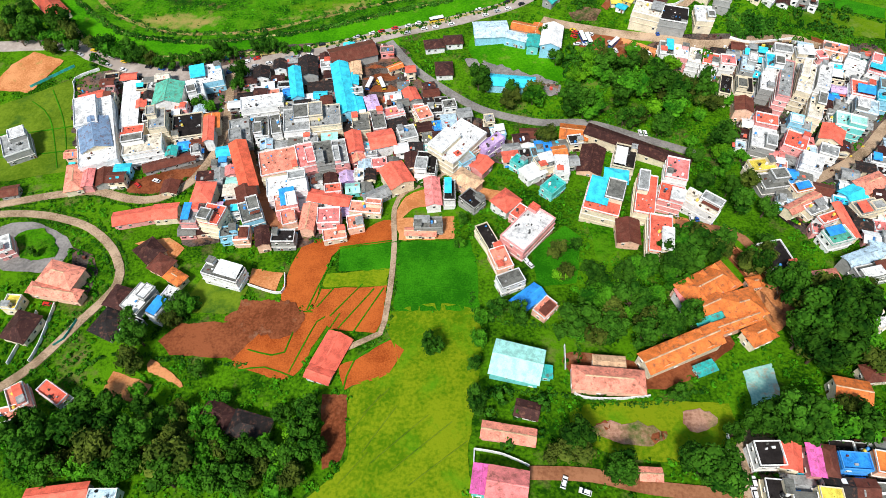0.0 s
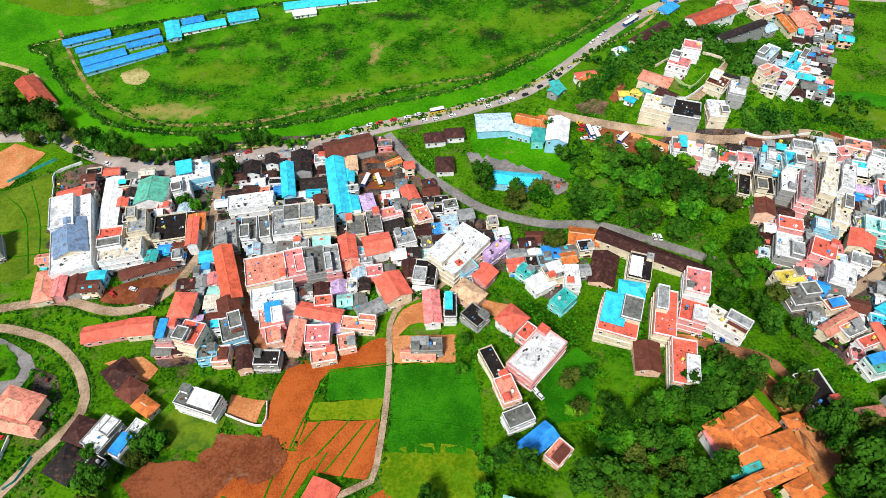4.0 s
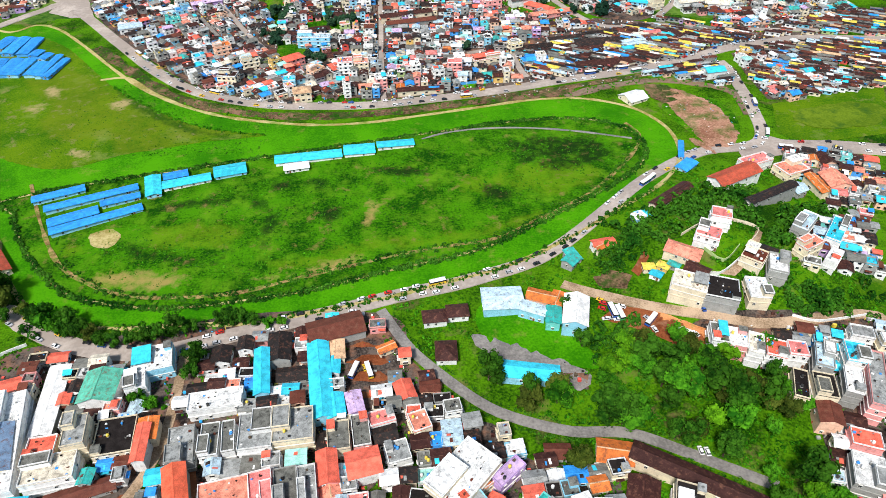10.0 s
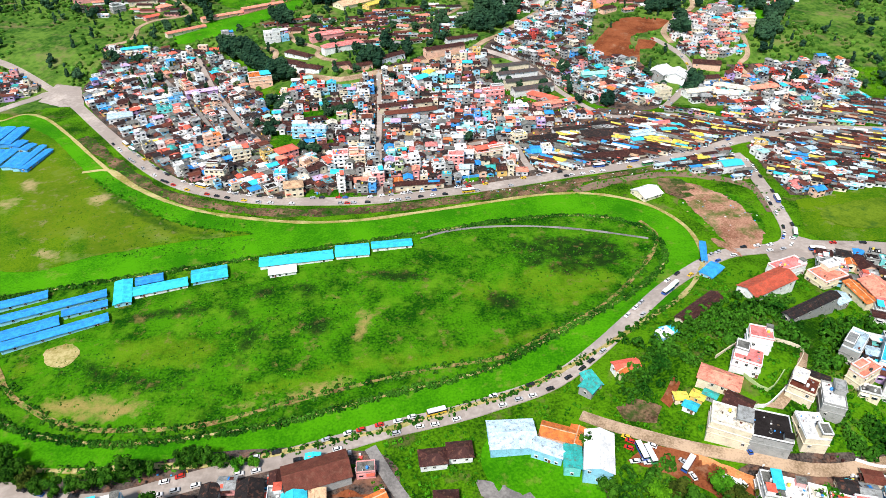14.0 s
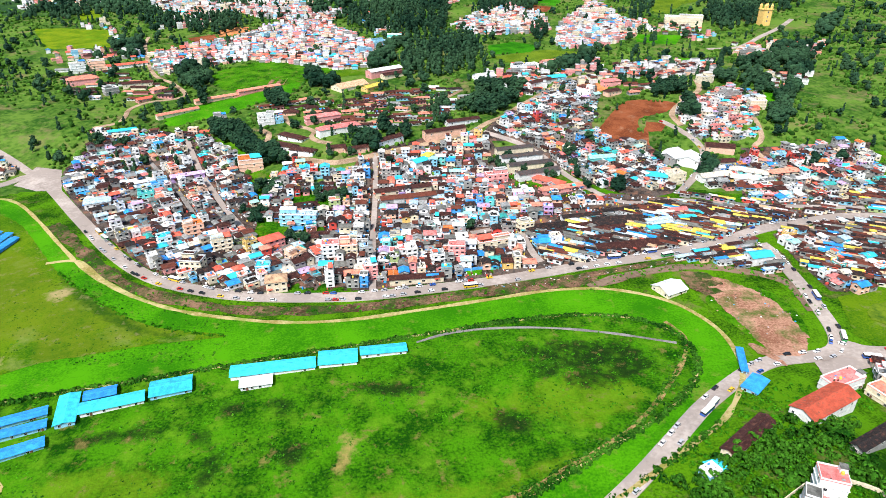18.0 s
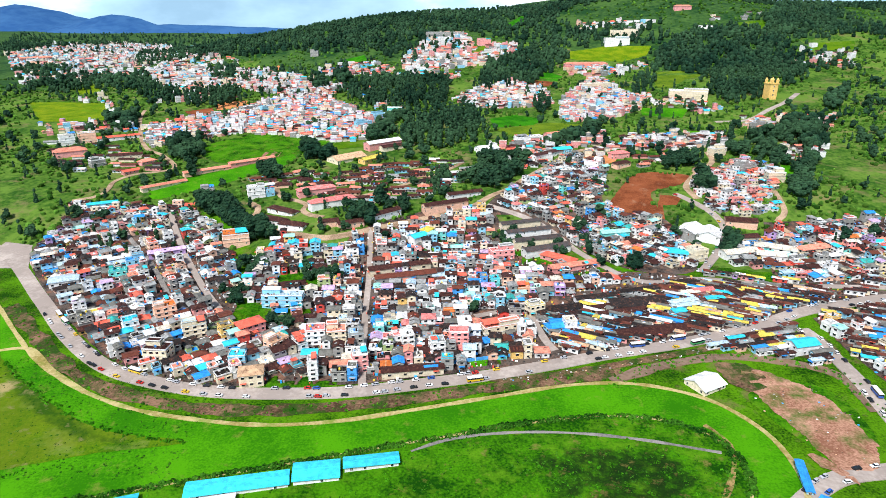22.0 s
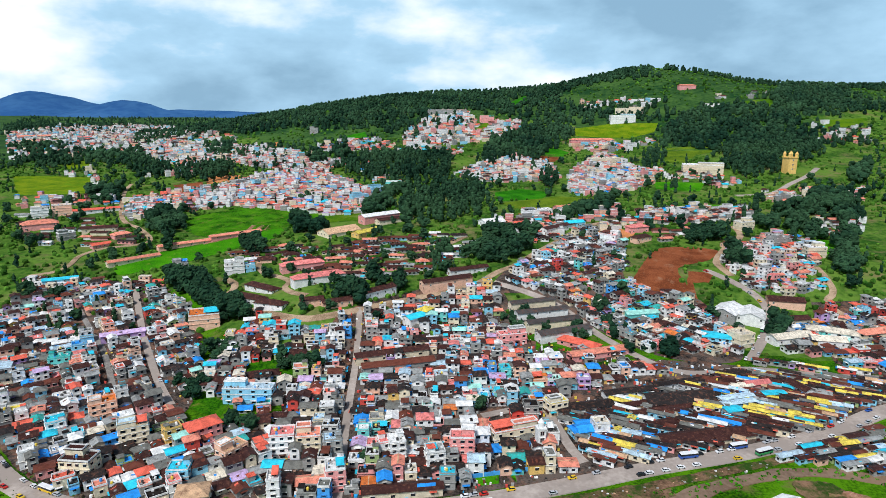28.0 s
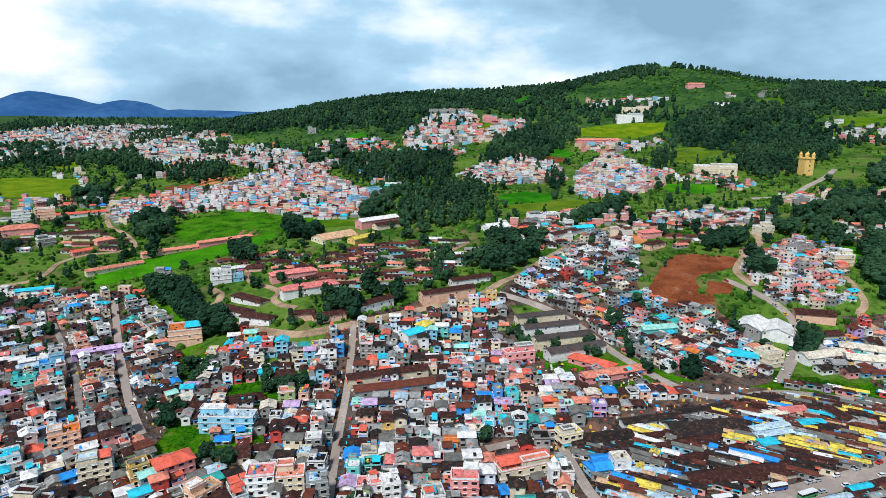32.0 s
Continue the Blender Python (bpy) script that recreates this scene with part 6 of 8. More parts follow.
house(159.1, 265.5, 7.0, 12.5, -21, 10, "flat", "ice")
house(153.9, 251.8, 8.5, 12.1, -14, 10, "flat", "dark")
house(145.7, 253.9, 5.7, 14.7, -19, 8, "flat", "dark")
house(172.8, 267.1, 8.3, 11.3, -15, 11, "flat", "cyan")
house(166.5, 254.1, 6.5, 12.9, -20, 10, "flat", "white")
house(175.1, 254.0, 6.4, 29.4, -22, 12, "flat", "grey")
house(185.3, 253.7, 7.0, 23.3, -26, 13, "flat", "cream")
house(197.0, 257.7, 6.3, 20.1, -25, 11, "flat", "white")
house(185.1, 235.1, 6.6, 17.4, -25, 11, "flat", "cream")
house(151.7, 240.0, 8.3, 9.2, -14, 9, "gable", "rust")
house(182.9, 280.5, 9.3, 6.8, -15, 7, "flat", "grey")
house(192.2, 275.8, 9.4, 9.2, -9, 9, "flat", "concrete")
house(203.1, 278.0, 5.2, 7.0, 7, 7, "flat", "pink")
house(212.2, 282.4, 12.9, 8.0, -22, 8, "flat", "salmon")
house(218.3, 269.8, 10.2, 10.0, -30, 8, "flat", "white")
house(229.9, 267.4, 9.8, 13.5, -29, 9, "flat", "pink")
house(215.2, 250.9, 11.1, 11.8, -19, 9, "flat", "red")
house(225.4, 248.2, 7.1, 13.9, -19, 9, "flat", "cyan")
house(212.4, 237.9, 10.6, 10.2, -23, 9, "flat", "ice")
house(159.5, 228.4, 10.7, 7.7, -17, 9, "flat", "red")
house(153.4, 214.6, 10.8, 13.8, -20, 9, "flat", "white")
house(175.7, 227.3, 10.5, 9.7, -24, 8, "flat", "grey")
house(168.3, 212.6, 10.2, 11.4, -29, 9, "flat", "red")
house(169.5, 196.9, 9.5, 11.6, -27, 9, "flat", "white")
house(198.7, 225.8, 12.9, 9.7, -21, 10, "flat", "mint")
house(189.2, 219.6, 10.2, 11.1, -29, 8, "gable", "red")
house(182.6, 207.2, 8.1, 7.1, -27, 7, "flat", "grey")
house(146.6, 195.8, 11.8, 7.2, 8, 8, "flat", "yellow")
house(148.7, 186.0, 12.3, 8.8, 9, 7, "flat", "concrete")
house(159.7, 181.4, 9.0, 5.3, 15, 7, "flat", "orange")
house(156.3, 171.3, 17.7, 4.5, 28, 7, "gable", "salmon")
house(181.3, 177.9, 8.7, 8.0, 27, 6, "gable", "cyan")
house(191.9, 184.0, 14.6, 7.7, 23, 8, "hip", "salmon")
house(181.8, 167.9, 11.3, 7.7, 14, 7, "flat", "grey")
house(164.2, 162.6, 10.7, 4.4, 21, 6, "flat", "red")
house(161.7, 151.0, 10.6, 7.4, 16, 7, "flat", "green")
house(169.5, 160.3, 3.3, 18.0, 5, 7, "gable", "red")
house(160.5, 168.6, 9.5, 5.4, 23, 6, "flat", "grey")
house(165.3, 395.4, 31.8, 11.1, 30, 6, "gable", "brick")
house(123.9, 372.9, 27.3, 3.9, 38, 4, "gable", "maroon")
house(101.3, 356.0, 6.6, 5.3, 29, 4, "flat", "white")
house(186.8, 417.6, 19.8, 8.7, 24, 7, "flat", "pink")
house(215.8, 395.9, 6.0, 18.7, 7, 6, "gable", "orange")
house(228.5, 400.6, 13.9, 14.4, 4, 7, "gable", "salmon")
house(232.4, 423.7, 9.3, 11.2, 8, 6, "gable", "maroon")
house(206.5, 411.8, 16.7, 12.2, 23, 6, "flat", "salmon")
house(199.9, 389.2, 8.5, 8.3, 26, 6, "gable", "ice")
house(145.5, 415.8, 13.4, 7.2, 45, 3, "shed", "blue")
house(148.4, 436.8, 19.5, 2.5, 75, 3, "shed", "blue")
house(177.2, 374.2, 36.0, 4.9, 29, 5, "gable", "dark")
house(63.4, 331.4, 7.2, 6.2, 50, 5, "gable", "teal")
house(80.5, 339.0, 9.6, 3.4, 34, 4, "gable", "orange")
house(181.2, 344.4, 16.2, 7.2, 47, 9, "flat", "ice")
house(198.0, 342.5, 21.6, 7.2, 53, 9, "flat", "cyan")
house(177.0, 328.3, 13.3, 6.4, 30, 8, "flat", "salmon")
house(187.8, 323.0, 11.1, 5.6, 49, 8, "flat", "white")
house(128.2, 332.0, 11.2, 10.0, -27, 7, "flat", "pink")
house(136.8, 342.3, 9.5, 8.0, -18, 9, "flat", "pink")
house(115.2, 324.9, 16.1, 9.0, -30, 5, "hip", "salmon")
house(146.0, 318.0, 10.0, 10.0, -37, 6, "flat", "rust")
house(153.6, 323.0, 9.4, 6.0, -32, 5, "gable", "dark")
house(155.3, 312.6, 8.5, 13.0, -21, 7, "flat", "white")
house(142.2, 300.0, 9.1, 13.0, -6, 6, "flat", "white")
house(125.9, 299.7, 14.6, 14.0, -16, 7, "flat", "dark")
house(112.2, 303.1, 15.2, 11.0, -23, 9, "flat", "cream")
house(118.4, 312.2, 10.0, 8.0, -37, 6, "gable", "maroon")
house(98.5, 320.0, 5.0, 4.0, 0, 3, "shed", "yellow")
house(105.2, 319.1, 5.0, 4.0, -37, 3, "shed", "yellow")
house(101.2, 315.1, 5.0, 4.0, -37, 3, "shed", "cyan")
house(109.9, 318.7, 5.0, 3.0, -37, 3, "shed", "teal")
house(80.8, 340.9, 11.4, 5.0, 15, 4, "gable", "red")
house(64.8, 335.2, 5.4, 9.0, 22, 4, "shed", "teal")
house(104.2, 358.4, 6.3, 5.0, 18, 3, "shed", "cyan")
house(123.1, 374.3, 31.2, 6.0, 40, 4, "gable", "maroon")
stable(-87.2, 434.8, 41.1, 8.4, 12, 3, "shed", "cyan")
stable(-55.7, 442.7, 19.0, 10.9, 9, 3, "shed", "cyan")
stable(-32.8, 448.8, 23.3, 6.5, 10, 3, "shed", "cyan")
stable(-93.0, 423.9, 14.7, 6.9, 14, 3, "shed", "white")
stable(-133.7, 420.7, 18.5, 11.2, 19, 3, "shed", "cyan")
stable(-157.0, 409.2, 27.2, 7.3, 21, 3, "shed", "cyan")
stable(-165.8, 415.5, 13.5, 6.5, 22, 3, "shed", "blue")
stable(-176.1, 404.8, 8.2, 20.8, 21, 3, "shed", "cyan")
stable(-229.7, 397.0, 28.0, 6.1, 27, 3, "shed", "blue")
stable(-208.1, 393.1, 50.4, 5.6, 27, 3, "shed", "blue")
stable(-190.5, 391.2, 21.0, 5.0, 25, 3, "shed", "blue")
stable(-211.6, 375.7, 25.8, 7.4, 30, 3, "shed", "blue")
stable(-197.1, 373.3, 48.2, 5.9, 29, 3, "shed", "blue")
stable(-373.5, 607.5, 23.0, 10, 88, 3, "shed", "blue")
stable(-361.0, 602.5, 33.1, 10, 93, 3, "shed", "blue")
stable(-348.5, 601.5, 33.1, 9, 95, 3, "shed", "blue")
stable(-356.5, 568.0, 18.2, 8, 99, 3, "shed", "blue")
stable(-346.0, 563.0, 30.1, 9, 94, 3, "shed", "blue")
stable(-336.0, 563.0, 30.0, 9, 90, 3, "shed", "blue")
stable(-336.5, 587.5, 11.0, 8, 85, 3, "shed", "blue")
stable(-323.5, 560.0, 24.0, 8, 92, 3, "shed", "blue")
stable(-326.0, 581.5, 11.2, 7, 80, 3, "shed", "blue")
stable(-315.5, 565.5, 39.0, 5, 91, 3, "shed", "blue")
stable(-308.0, 561.5, 33.1, 5, 87, 3, "shed", "blue")
stable(134.3, 508.0, 15.6, 13.3, 29, 4, "gable", "white")
house(-24.6, 702.8, 16.2, 9.1, 44, 8, "gable", "cyan")
house(201.5, 541.8, 15.0, 8.8, 14, 7, "gable", "cyan")
house(73.9, 566.8, 7.4, 7.1, 9, 8, "flat", "cream")
house(59.8, 729.2, 35.2, 7.1, 19, 7, "gable", "slategrey")
house(65.2, 717.3, 38.9, 7.8, 19, 7, "gable", "slategrey")
house(71.4, 704.9, 39.4, 8.2, 19, 7, "gable", "slategrey")
house(76.9, 689.8, 39.7, 9.1, 23, 7, "gable", "slategrey")
house(112.0, 598.1, 40.7, 4.7, 17, 3, "gable", "maroon")
house(113.8, 589.3, 39.4, 4.7, 15, 3, "gable", "maroon")
house(117.6, 578.5, 40.1, 5.2, 20, 3, "gable", "maroon")
house(70.9, 591.1, 31.4, 7.5, 15, 4, "gable", "dark")
house(98.4, 607.6, 29.0, 5.4, 15, 4, "gable", "dark")
house(128.7, 617.7, 32.0, 4.4, 17, 4, "gable", "dark")
house(71.0, 573.3, 16.4, 4.8, 11, 4, "shed", "blue")
house(172.7, 616.9, 14.8, 5.8, 15, 4, "gable", "pink")
house(162.4, 613.2, 12.4, 5.7, 16, 4, "shed", "cream")
house(154.0, 599.6, 20.5, 4.0, 17, 4, "shed", "ice")
house(152.8, 593.5, 19.8, 3.8, 15, 4, "shed", "ice")
house(146.2, 586.1, 8.5, 5.7, 18, 4, "shed", "cyan")
house(175.8, 603.8, 12.4, 4.2, 10, 4, "shed", "cyan")
house(138.3, 568.4, 22.9, 3.7, 16, 3, "gable", "maroon")
house(137.8, 562.4, 22.4, 3.9, 16, 3, "gable", "maroon")
house(32.5, 574.2, 23.3, 6.5, 18, 4, "gable", "red")
house(193.5, 610.9, 14.1, 6.5, -71, 5, "gable", "maroon")
house(69.8, 567.5, 15.6, 7.7, 14, 5, "gable", "blue")
house(-252.3, 860.2, 47.5, 7.0, 41, 4, "gable", "salmon")
house(-214.3, 892.6, 51.0, 7.0, 42, 4, "gable", "salmon")
house(-277.6, 814.4, 43.9, 7.0, 47, 4, "gable", "salmon")
house(-123.8, 789.9, 35.8, 9.0, 30, 7, "hip", "pink")
house(-102.1, 750.8, 40.8, 10.0, 31, 8, "hip", "pink")
house(-179.0, 785.6, 15.2, 10.0, 23, 10, "flat", "white")
house(-167.1, 789.2, 7.6, 8.0, 23, 6, "flat", "white")
house(-144.5, 747.3, 31.1, 9.0, -33, 4, "hip", "maroon")
house(-148.6, 729.6, 25.5, 9.0, -26, 4, "hip", "maroon")
house(-127.6, 710.8, 23.1, 9.0, -18, 4, "hip", "maroon")
house(-160.4, 812.9, 15.3, 9.0, 11, 4, "hip", "maroon")
house(-141.4, 825.4, 13.3, 8.0, 13, 4, "hip", "maroon")
house(-224.2, 786.7, 11.7, 10.0, 20, 9, "flat", "white")
house(-457.5, 968.5, 18.6, 10.0, 36, 12, "flat", "cream")
house(-440.0, 979.3, 19.7, 10.0, 30, 12, "flat", "tan")
house(-407.8, 991.8, 47.4, 8.0, 35, 5, "gable", "red")
house(-429.7, 922.6, 33.6, 14.0, 37, 8, "hip", "salmon")
house(-358.8, 909.6, 32.7, 9.0, 23, 6, "gable", "maroon")
house(-378.3, 883.5, 14.9, 9.0, 48, 7, "flat", "white")
house(-327.7, 890.6, 17.2, 9.0, 54, 5, "hip", "salmon")
house(-330.2, 857.8, 17.0, 7.0, 50, 4, "gable", "red")
house(-314.3, 768.2, 24.6, 6.0, 27, 4, "gable", "cyan")
house(-78.0, 950.9, 46.0, 12.0, 42, 8, "gable", "white")
house(-112.7, 901.9, 38.9, 20.0, 46, 5, "gable", "tan")
house(-85.1, 896.4, 30.8, 10.0, 54, 5, "gable", "yellow")
house(-61.1, 945.4, 43.4, 10.0, 38, 5, "gable", "maroon")
house(-80.3, 1134.5, 23.0, 8.0, -2, 6, "flat", "teal")
house(347.1, 1168.6, 52.9, 20.0, -15, 13, "flat", "white")
house(436.0, 1051.2, 27.5, 12.0, -19, 6, "hip", "salmon")
house(462.1, 1040.9, 25.5, 12.0, -26, 6, "hip", "red")
house(41.0, 921.1, 23.7, 15.0, 28, 8, "gable", "white")
house(123.9, 919.1, 21.9, 10.0, 24, 6, "gable", "cyan")
house(-3.6, 759.0, 42.1, 9.0, 28, 6, "gable", "maroon")
house(13.8, 783.1, 34.4, 8.0, 26, 5, "gable", "maroon")
house(-54.2, 733.2, 28.3, 9.0, 45, 6, "gable", "maroon")
house(-71.2, 726.2, 14.1, 9.0, 45, 5, "hip", "orange")
house(-97.8, 707.3, 15.8, 8.0, 18, 5, "gable", "maroon")
house(-80.4, 708.5, 21.5, 8.0, 28, 5, "gable", "maroon")
house(325.9, 1529.5, 48.0, 14.0, 1, 10, "flat", "cream")
house(350.7, 1574.4, 53.7, 12.0, -27, 9, "flat", "white")
house(496.8, 1677.5, 37.3, 10.0, 8, 7, "hip", "salmon")
house(515.6, 1568.5, 36.3, 8.0, -8, 5, "flat", "white")
house(-273.0, 1538.0, 16.0, 10.0, 0, 9, "flat", "white")
house(65.0, 1533.0, 27.2, 9.0, 6, 10, "flat", "white")
house(-1009.1, 1824.3, 94.1, 14.0, 47, 6, "gable", "salmon")
house(-914.1, 1705.6, 67.7, 12.0, 31, 5, "gable", "tan")
house(-874.3, 1789.7, 37.5, 12.0, 46, 6, "gable", "pink")
house(-291.6, 1151.1, 32.8, 12.0, 59, 7, "flat", "white")
house(-264.3, 1155.7, 32.6, 10.0, 50, 6, "flat", "white")
house(-816.0, 2272.5, 87.0, 10.0, 90, 7, "flat", "white")
house(-12.4, 1580.5, 78.2, 12.0, 4, 9, "flat", "white")
house(245.7, 1417.9, 79.9, 10.0, 9, 5, "hip", "salmon")
house(230.4, 1256.0, 51.6, 14.0, 22, 10, "flat", "white")
house(-113.5, 1045.5, 21.4, 10.0, 37, 8, "flat", "ice")
house(-92.8, 1084.5, 28.4, 9.0, 39, 9, "flat", "white")
house(289.0, 902.1, 17.5, 10.0, 24, 8, "flat", "cream")
house(297.2, 850.9, 19.2, 10.0, 28, 8, "flat", "white")
house(313.0, 819.0, 16.0, 10.0, 0, 9, "flat", "white")
house(190.0, 677.0, 12.1, 12.0, 24, 9, "flat", "cream")
house(254.0, 845.4, 18.4, 9.0, 13, 5, "gable", "rust")
house(177.3, 864.9, 20.2, 8.0, 33, 6, "hip", "maroon")
house(148.2, 863.8, 15.6, 10.0, -40, 8, "flat", "pink")
house(182.6, 897.6, 20.6, 10.0, 23, 7, "hip", "pink")
house(224.6, 681.8, 29.1, 10.0, 16, 6, "gable", "cream")
house(240.7, 709.4, 21.4, 9.0, 11, 6, "gable", "maroon")
house(246.0, 675.9, 20.4, 10.0, -11, 6, "gable", "cream")
house(247.2, 734.4, 24.5, 12.0, -12, 5, "gable", "maroon")
house(92.4, 964.6, 34.0, 10.0, 24, 7, "flat", "white")
house(129.3, 985.5, 32.2, 10.0, 26, 6, "gable", "salmon")
house(107.9, 904.3, 52.3, 9.0, 43, 6, "gable", "maroon")
house(-173.3, 704.0, 20.2, 16.0, 20, 9, "flat", "orange")
house(200.3, 721.7, 17.0, 24.0, -40, 4, "gable", "white")
house(214.2, 717.0, 18.8, 22.0, -25, 4, "gable", "white")
house(137.0, 718.9, 24.7, 8.0, 14, 5, "gable", "mint")
house(-48.1, 525.4, 8.2, 9.0, 14, 11, "flat", "white", group="houses of the town", detail=False)
house(6.5, 549.0, 11.0, 8.0, 0, 11, "flat", "pink", group="houses of the town", detail=False)
house(-224.7, 689.6, 27.3, 7.0, 28, 6, "gable", "lilac", group="houses of the town", detail=False)
house(-242.2, 647.1, 12.1, 8.0, 24, 7, "flat", "teal", group="houses of the town", detail=False)
house(-239.6, 667.9, 13.0, 8.0, 32, 7, "flat", "blue", group="houses of the town", detail=False)
house(-115.9, 527.5, 9.1, 8.0, 6, 9, "flat", "cyan", group="houses of the town", detail=False)
house(-104.2, 512.4, 12.4, 10.0, 14, 9, "hip", "tan", group="houses of the town", detail=False)
house(-72.3, 517.4, 5.1, 8.0, 11, 11, "flat", "white", group="houses of the town", detail=False)
house(-57.7, 524.9, 14.3, 7.0, 12, 5, "gable", "salmon", group="houses of the town", detail=False)
house(-18.9, 519.5, 33.4, 6.0, 9, 5, "gable", "maroon", group="houses of the town", detail=False)
house(-277.1, 637.4, 18.8, 12.0, 25, 5, "shed", "ice", group="houses of the town", detail=False)
house(-162.7, 533.0, 14.0, 9.0, -4, 10, "flat", "maroon", group="houses of the town", detail=False)
house(-228.8, 581.6, 13.4, 8.0, 27, 6, "flat", "yellow", group="houses of the town", detail=False)
house(-195.1, 567.2, 8.6, 9.0, 36, 9, "flat", "cyan", group="houses of the town", detail=False)
house(-120.2, 563.8, 15.6, 10.0, 40, 10, "hip", "red", group="houses of the town", detail=False)
house(-98.8, 543.3, 12.2, 8.0, 55, 9, "flat", "tan", group="houses of the town", detail=False)
house(-23.6, 545.8, 7.3, 8.0, 16, 11, "flat", "white", group="houses of the town", detail=False)
house(-29.1, 547.3, 6.3, 7.0, 18, 10, "flat", "pink", group="houses of the town", detail=False)
house(-18.0, 712.3, 8.1, 10.0, -30, 9, "hip", "yellow", group="houses of the town", detail=False)
house(40.9, 680.4, 18.7, 8.0, 16, 8, "flat", "pink", group="houses of the town", detail=False)
house(93.6, 659.8, 40.5, 8.0, 20, 5, "gable", "salmon", group="houses of the town", detail=False)
house(84.6, 674.6, 27.2, 9.0, -36, 5, "hip", "red", group="houses of the town", detail=False)
house(69.3, 568.8, 20.2, 7.0, 20, 4, "shed", "blue", group="houses of the town", detail=False)
house(55.5, 588.7, 10.8, 8.0, 22, 8, "flat", "yellow", group="houses of the town", detail=False)
house(31.1, 563.7, 22.5, 8.0, 21, 7, "flat", "salmon", group="houses of the town", detail=False)
house(175.8, 681.2, 16.8, 12.0, -17, 6, "shed", "cyan", group="houses of the town", detail=False)
house(255.5, 687.6, 30.0, 9.0, -26, 7, "hip", "cream", group="houses of the town", detail=False)
house(284.8, 687.3, 29.1, 9.0, 16, 7, "hip", "salmon", group="houses of the town", detail=False)
house(123.5, 562.9, 48.3, 9.0, 13, 4, "gable", "maroon", group="houses of the town", detail=False)
house(123.9, 600.9, 38.5, 14.0, 9, 4, "gable", "dark", group="houses of the town", detail=False)
house(-97.5, 575.9, 13.3, 9.0, 13, 5, "gable", "maroon", group="houses of the town", detail=False)
house(-135.2, 619.3, 14.6, 9.0, 16, 5, "hip", "maroon", group="houses of the town", detail=False)
house(-110.3, 627.8, 19.0, 8.0, 18, 5, "hip", "maroon", group="houses of the town", detail=False)
house(-96.1, 652.9, 12.4, 9.0, 14, 5, "hip", "maroon", group="houses of the town", detail=False)
house(-36.4, 654.8, 46.8, 8.0, 20, 6, "gable", "maroon", group="houses of the town", detail=False)
house(-31.2, 640.3, 44.0, 8.0, 17, 6, "gable", "rust", group="houses of the town", detail=False)
house(-77.3, 550.4, 11.2, 9.0, 10, 12, "flat", "pink", group="houses of the town", detail=False)
house(-65.3, 551.4, 11.2, 9.0, 10, 11, "flat", "salmon", group="houses of the town", detail=False)
house(-53.0, 545.9, 8.2, 8.0, 14, 12, "flat", "ice", group="houses of the town", detail=False)
house(-109.5, 602.0, 27.0, 8.0, 0, 9, "flat", "ice", group="houses of the town", detail=False)
house(-6.0, 540.9, 8.2, 8.0, 14, 9, "flat", "grey", group="houses of the town", detail=False)
house(-154.0, 563.0, 13.4, 9.0, 27, 9, "flat", "ice", group="houses of the town", detail=False)
house(-181.9, 586.3, 13.0, 9.0, 32, 9, "flat", "orange", group="houses of the town", detail=False)
house(-239.5, 340.2, 34.0, 11.0, -47, 5, "gable", "brick")

# ---- packed districts ----
fill([(-123, 292), (-31, 302), (-14, 274), (5, 247), (22, 242), (36, 224), (66, 219), (60, 198), (46, 188), (26, 208), (4, 192), (-26, 205), (-47, 169), (-66, 157), (-94, 162), (-116, 165), (-113, 224)], 8, "old")
fill([(-182, 213), (-186, 284), (-124, 286), (-112, 228), (-123, 205), (-155, 192)], 8, "old")
fill([(120, 293), (211, 294), (247, 289), (222, 188), (179, 142), (168, 149), (150, 162), (142, 197), (150, 254)], -15, "old")
fill([(97, 63), (142, 65), (139, 42), (91, 43)], -5, "old")
fill([(319, 655), (414, 667), (340, 528), (267, 509), (227, 534), (238, 584)], -22, "market")
fill([(-436, 730), (-393, 720), (-378, 700), (-403, 668), (-424, 668), (-456, 725)], 20, "town")
fill([(206, 438), (272, 436), (254, 380), (213, 376), (214, 402)], -20, "old")
fill([(179, 349), (236, 374), (215, 322), (170, 319)], -20, "old")
fill([(-337, 692), (-336, 735), (-295, 770), (-248, 758), (-207, 684), (-158, 606), (-137, 576), (-87, 572), (-76, 515), (-95, 513), (-120, 510), (-152, 518), (-191, 536), (-237, 577), (-288, 631)], 38, "town")
fill([(-243, 758), (-207, 746), (-160, 668), (-146, 620), (-158, 611), (-207, 690)], 40, "town")
fill([(-153, 644), (-141, 708), (-73, 702), (-68, 662), (-81, 628), (-95, 614), (-88, 576), (-114, 593), (-141, 602)], 10, "town")
fill([(-75, 514), (-93, 610), (-86, 662), (-66, 704), (-18, 757), (34, 761), (51, 704), (75, 669), (126, 655), (130, 638), (49, 599), (58, 537), (23, 527), (-10, 520), (-43, 514)], 4, "town")
fill([(59, 582), (127, 616), (183, 650), (252, 632), (259, 610), (216, 578), (131, 552), (67, 536)], -27, "market")
fill([(269, 732), (389, 743), (361, 644), (324, 634), (232, 640)], 8, "town")
fill([(143, 555), (177, 565), (205, 574), (219, 569), (213, 537), (208, 523), (189, 534), (170, 541), (148, 545)], 16, "market")
fill([(132, 612), (170, 628), (186, 624), (201, 586), (193, 574), (157, 562), (128, 560), (121, 576), (143, 588), (143, 599)], -27, "bazaar")
fill([(230, 702), (316, 732), (290, 654), (212, 660)], 8, "town")
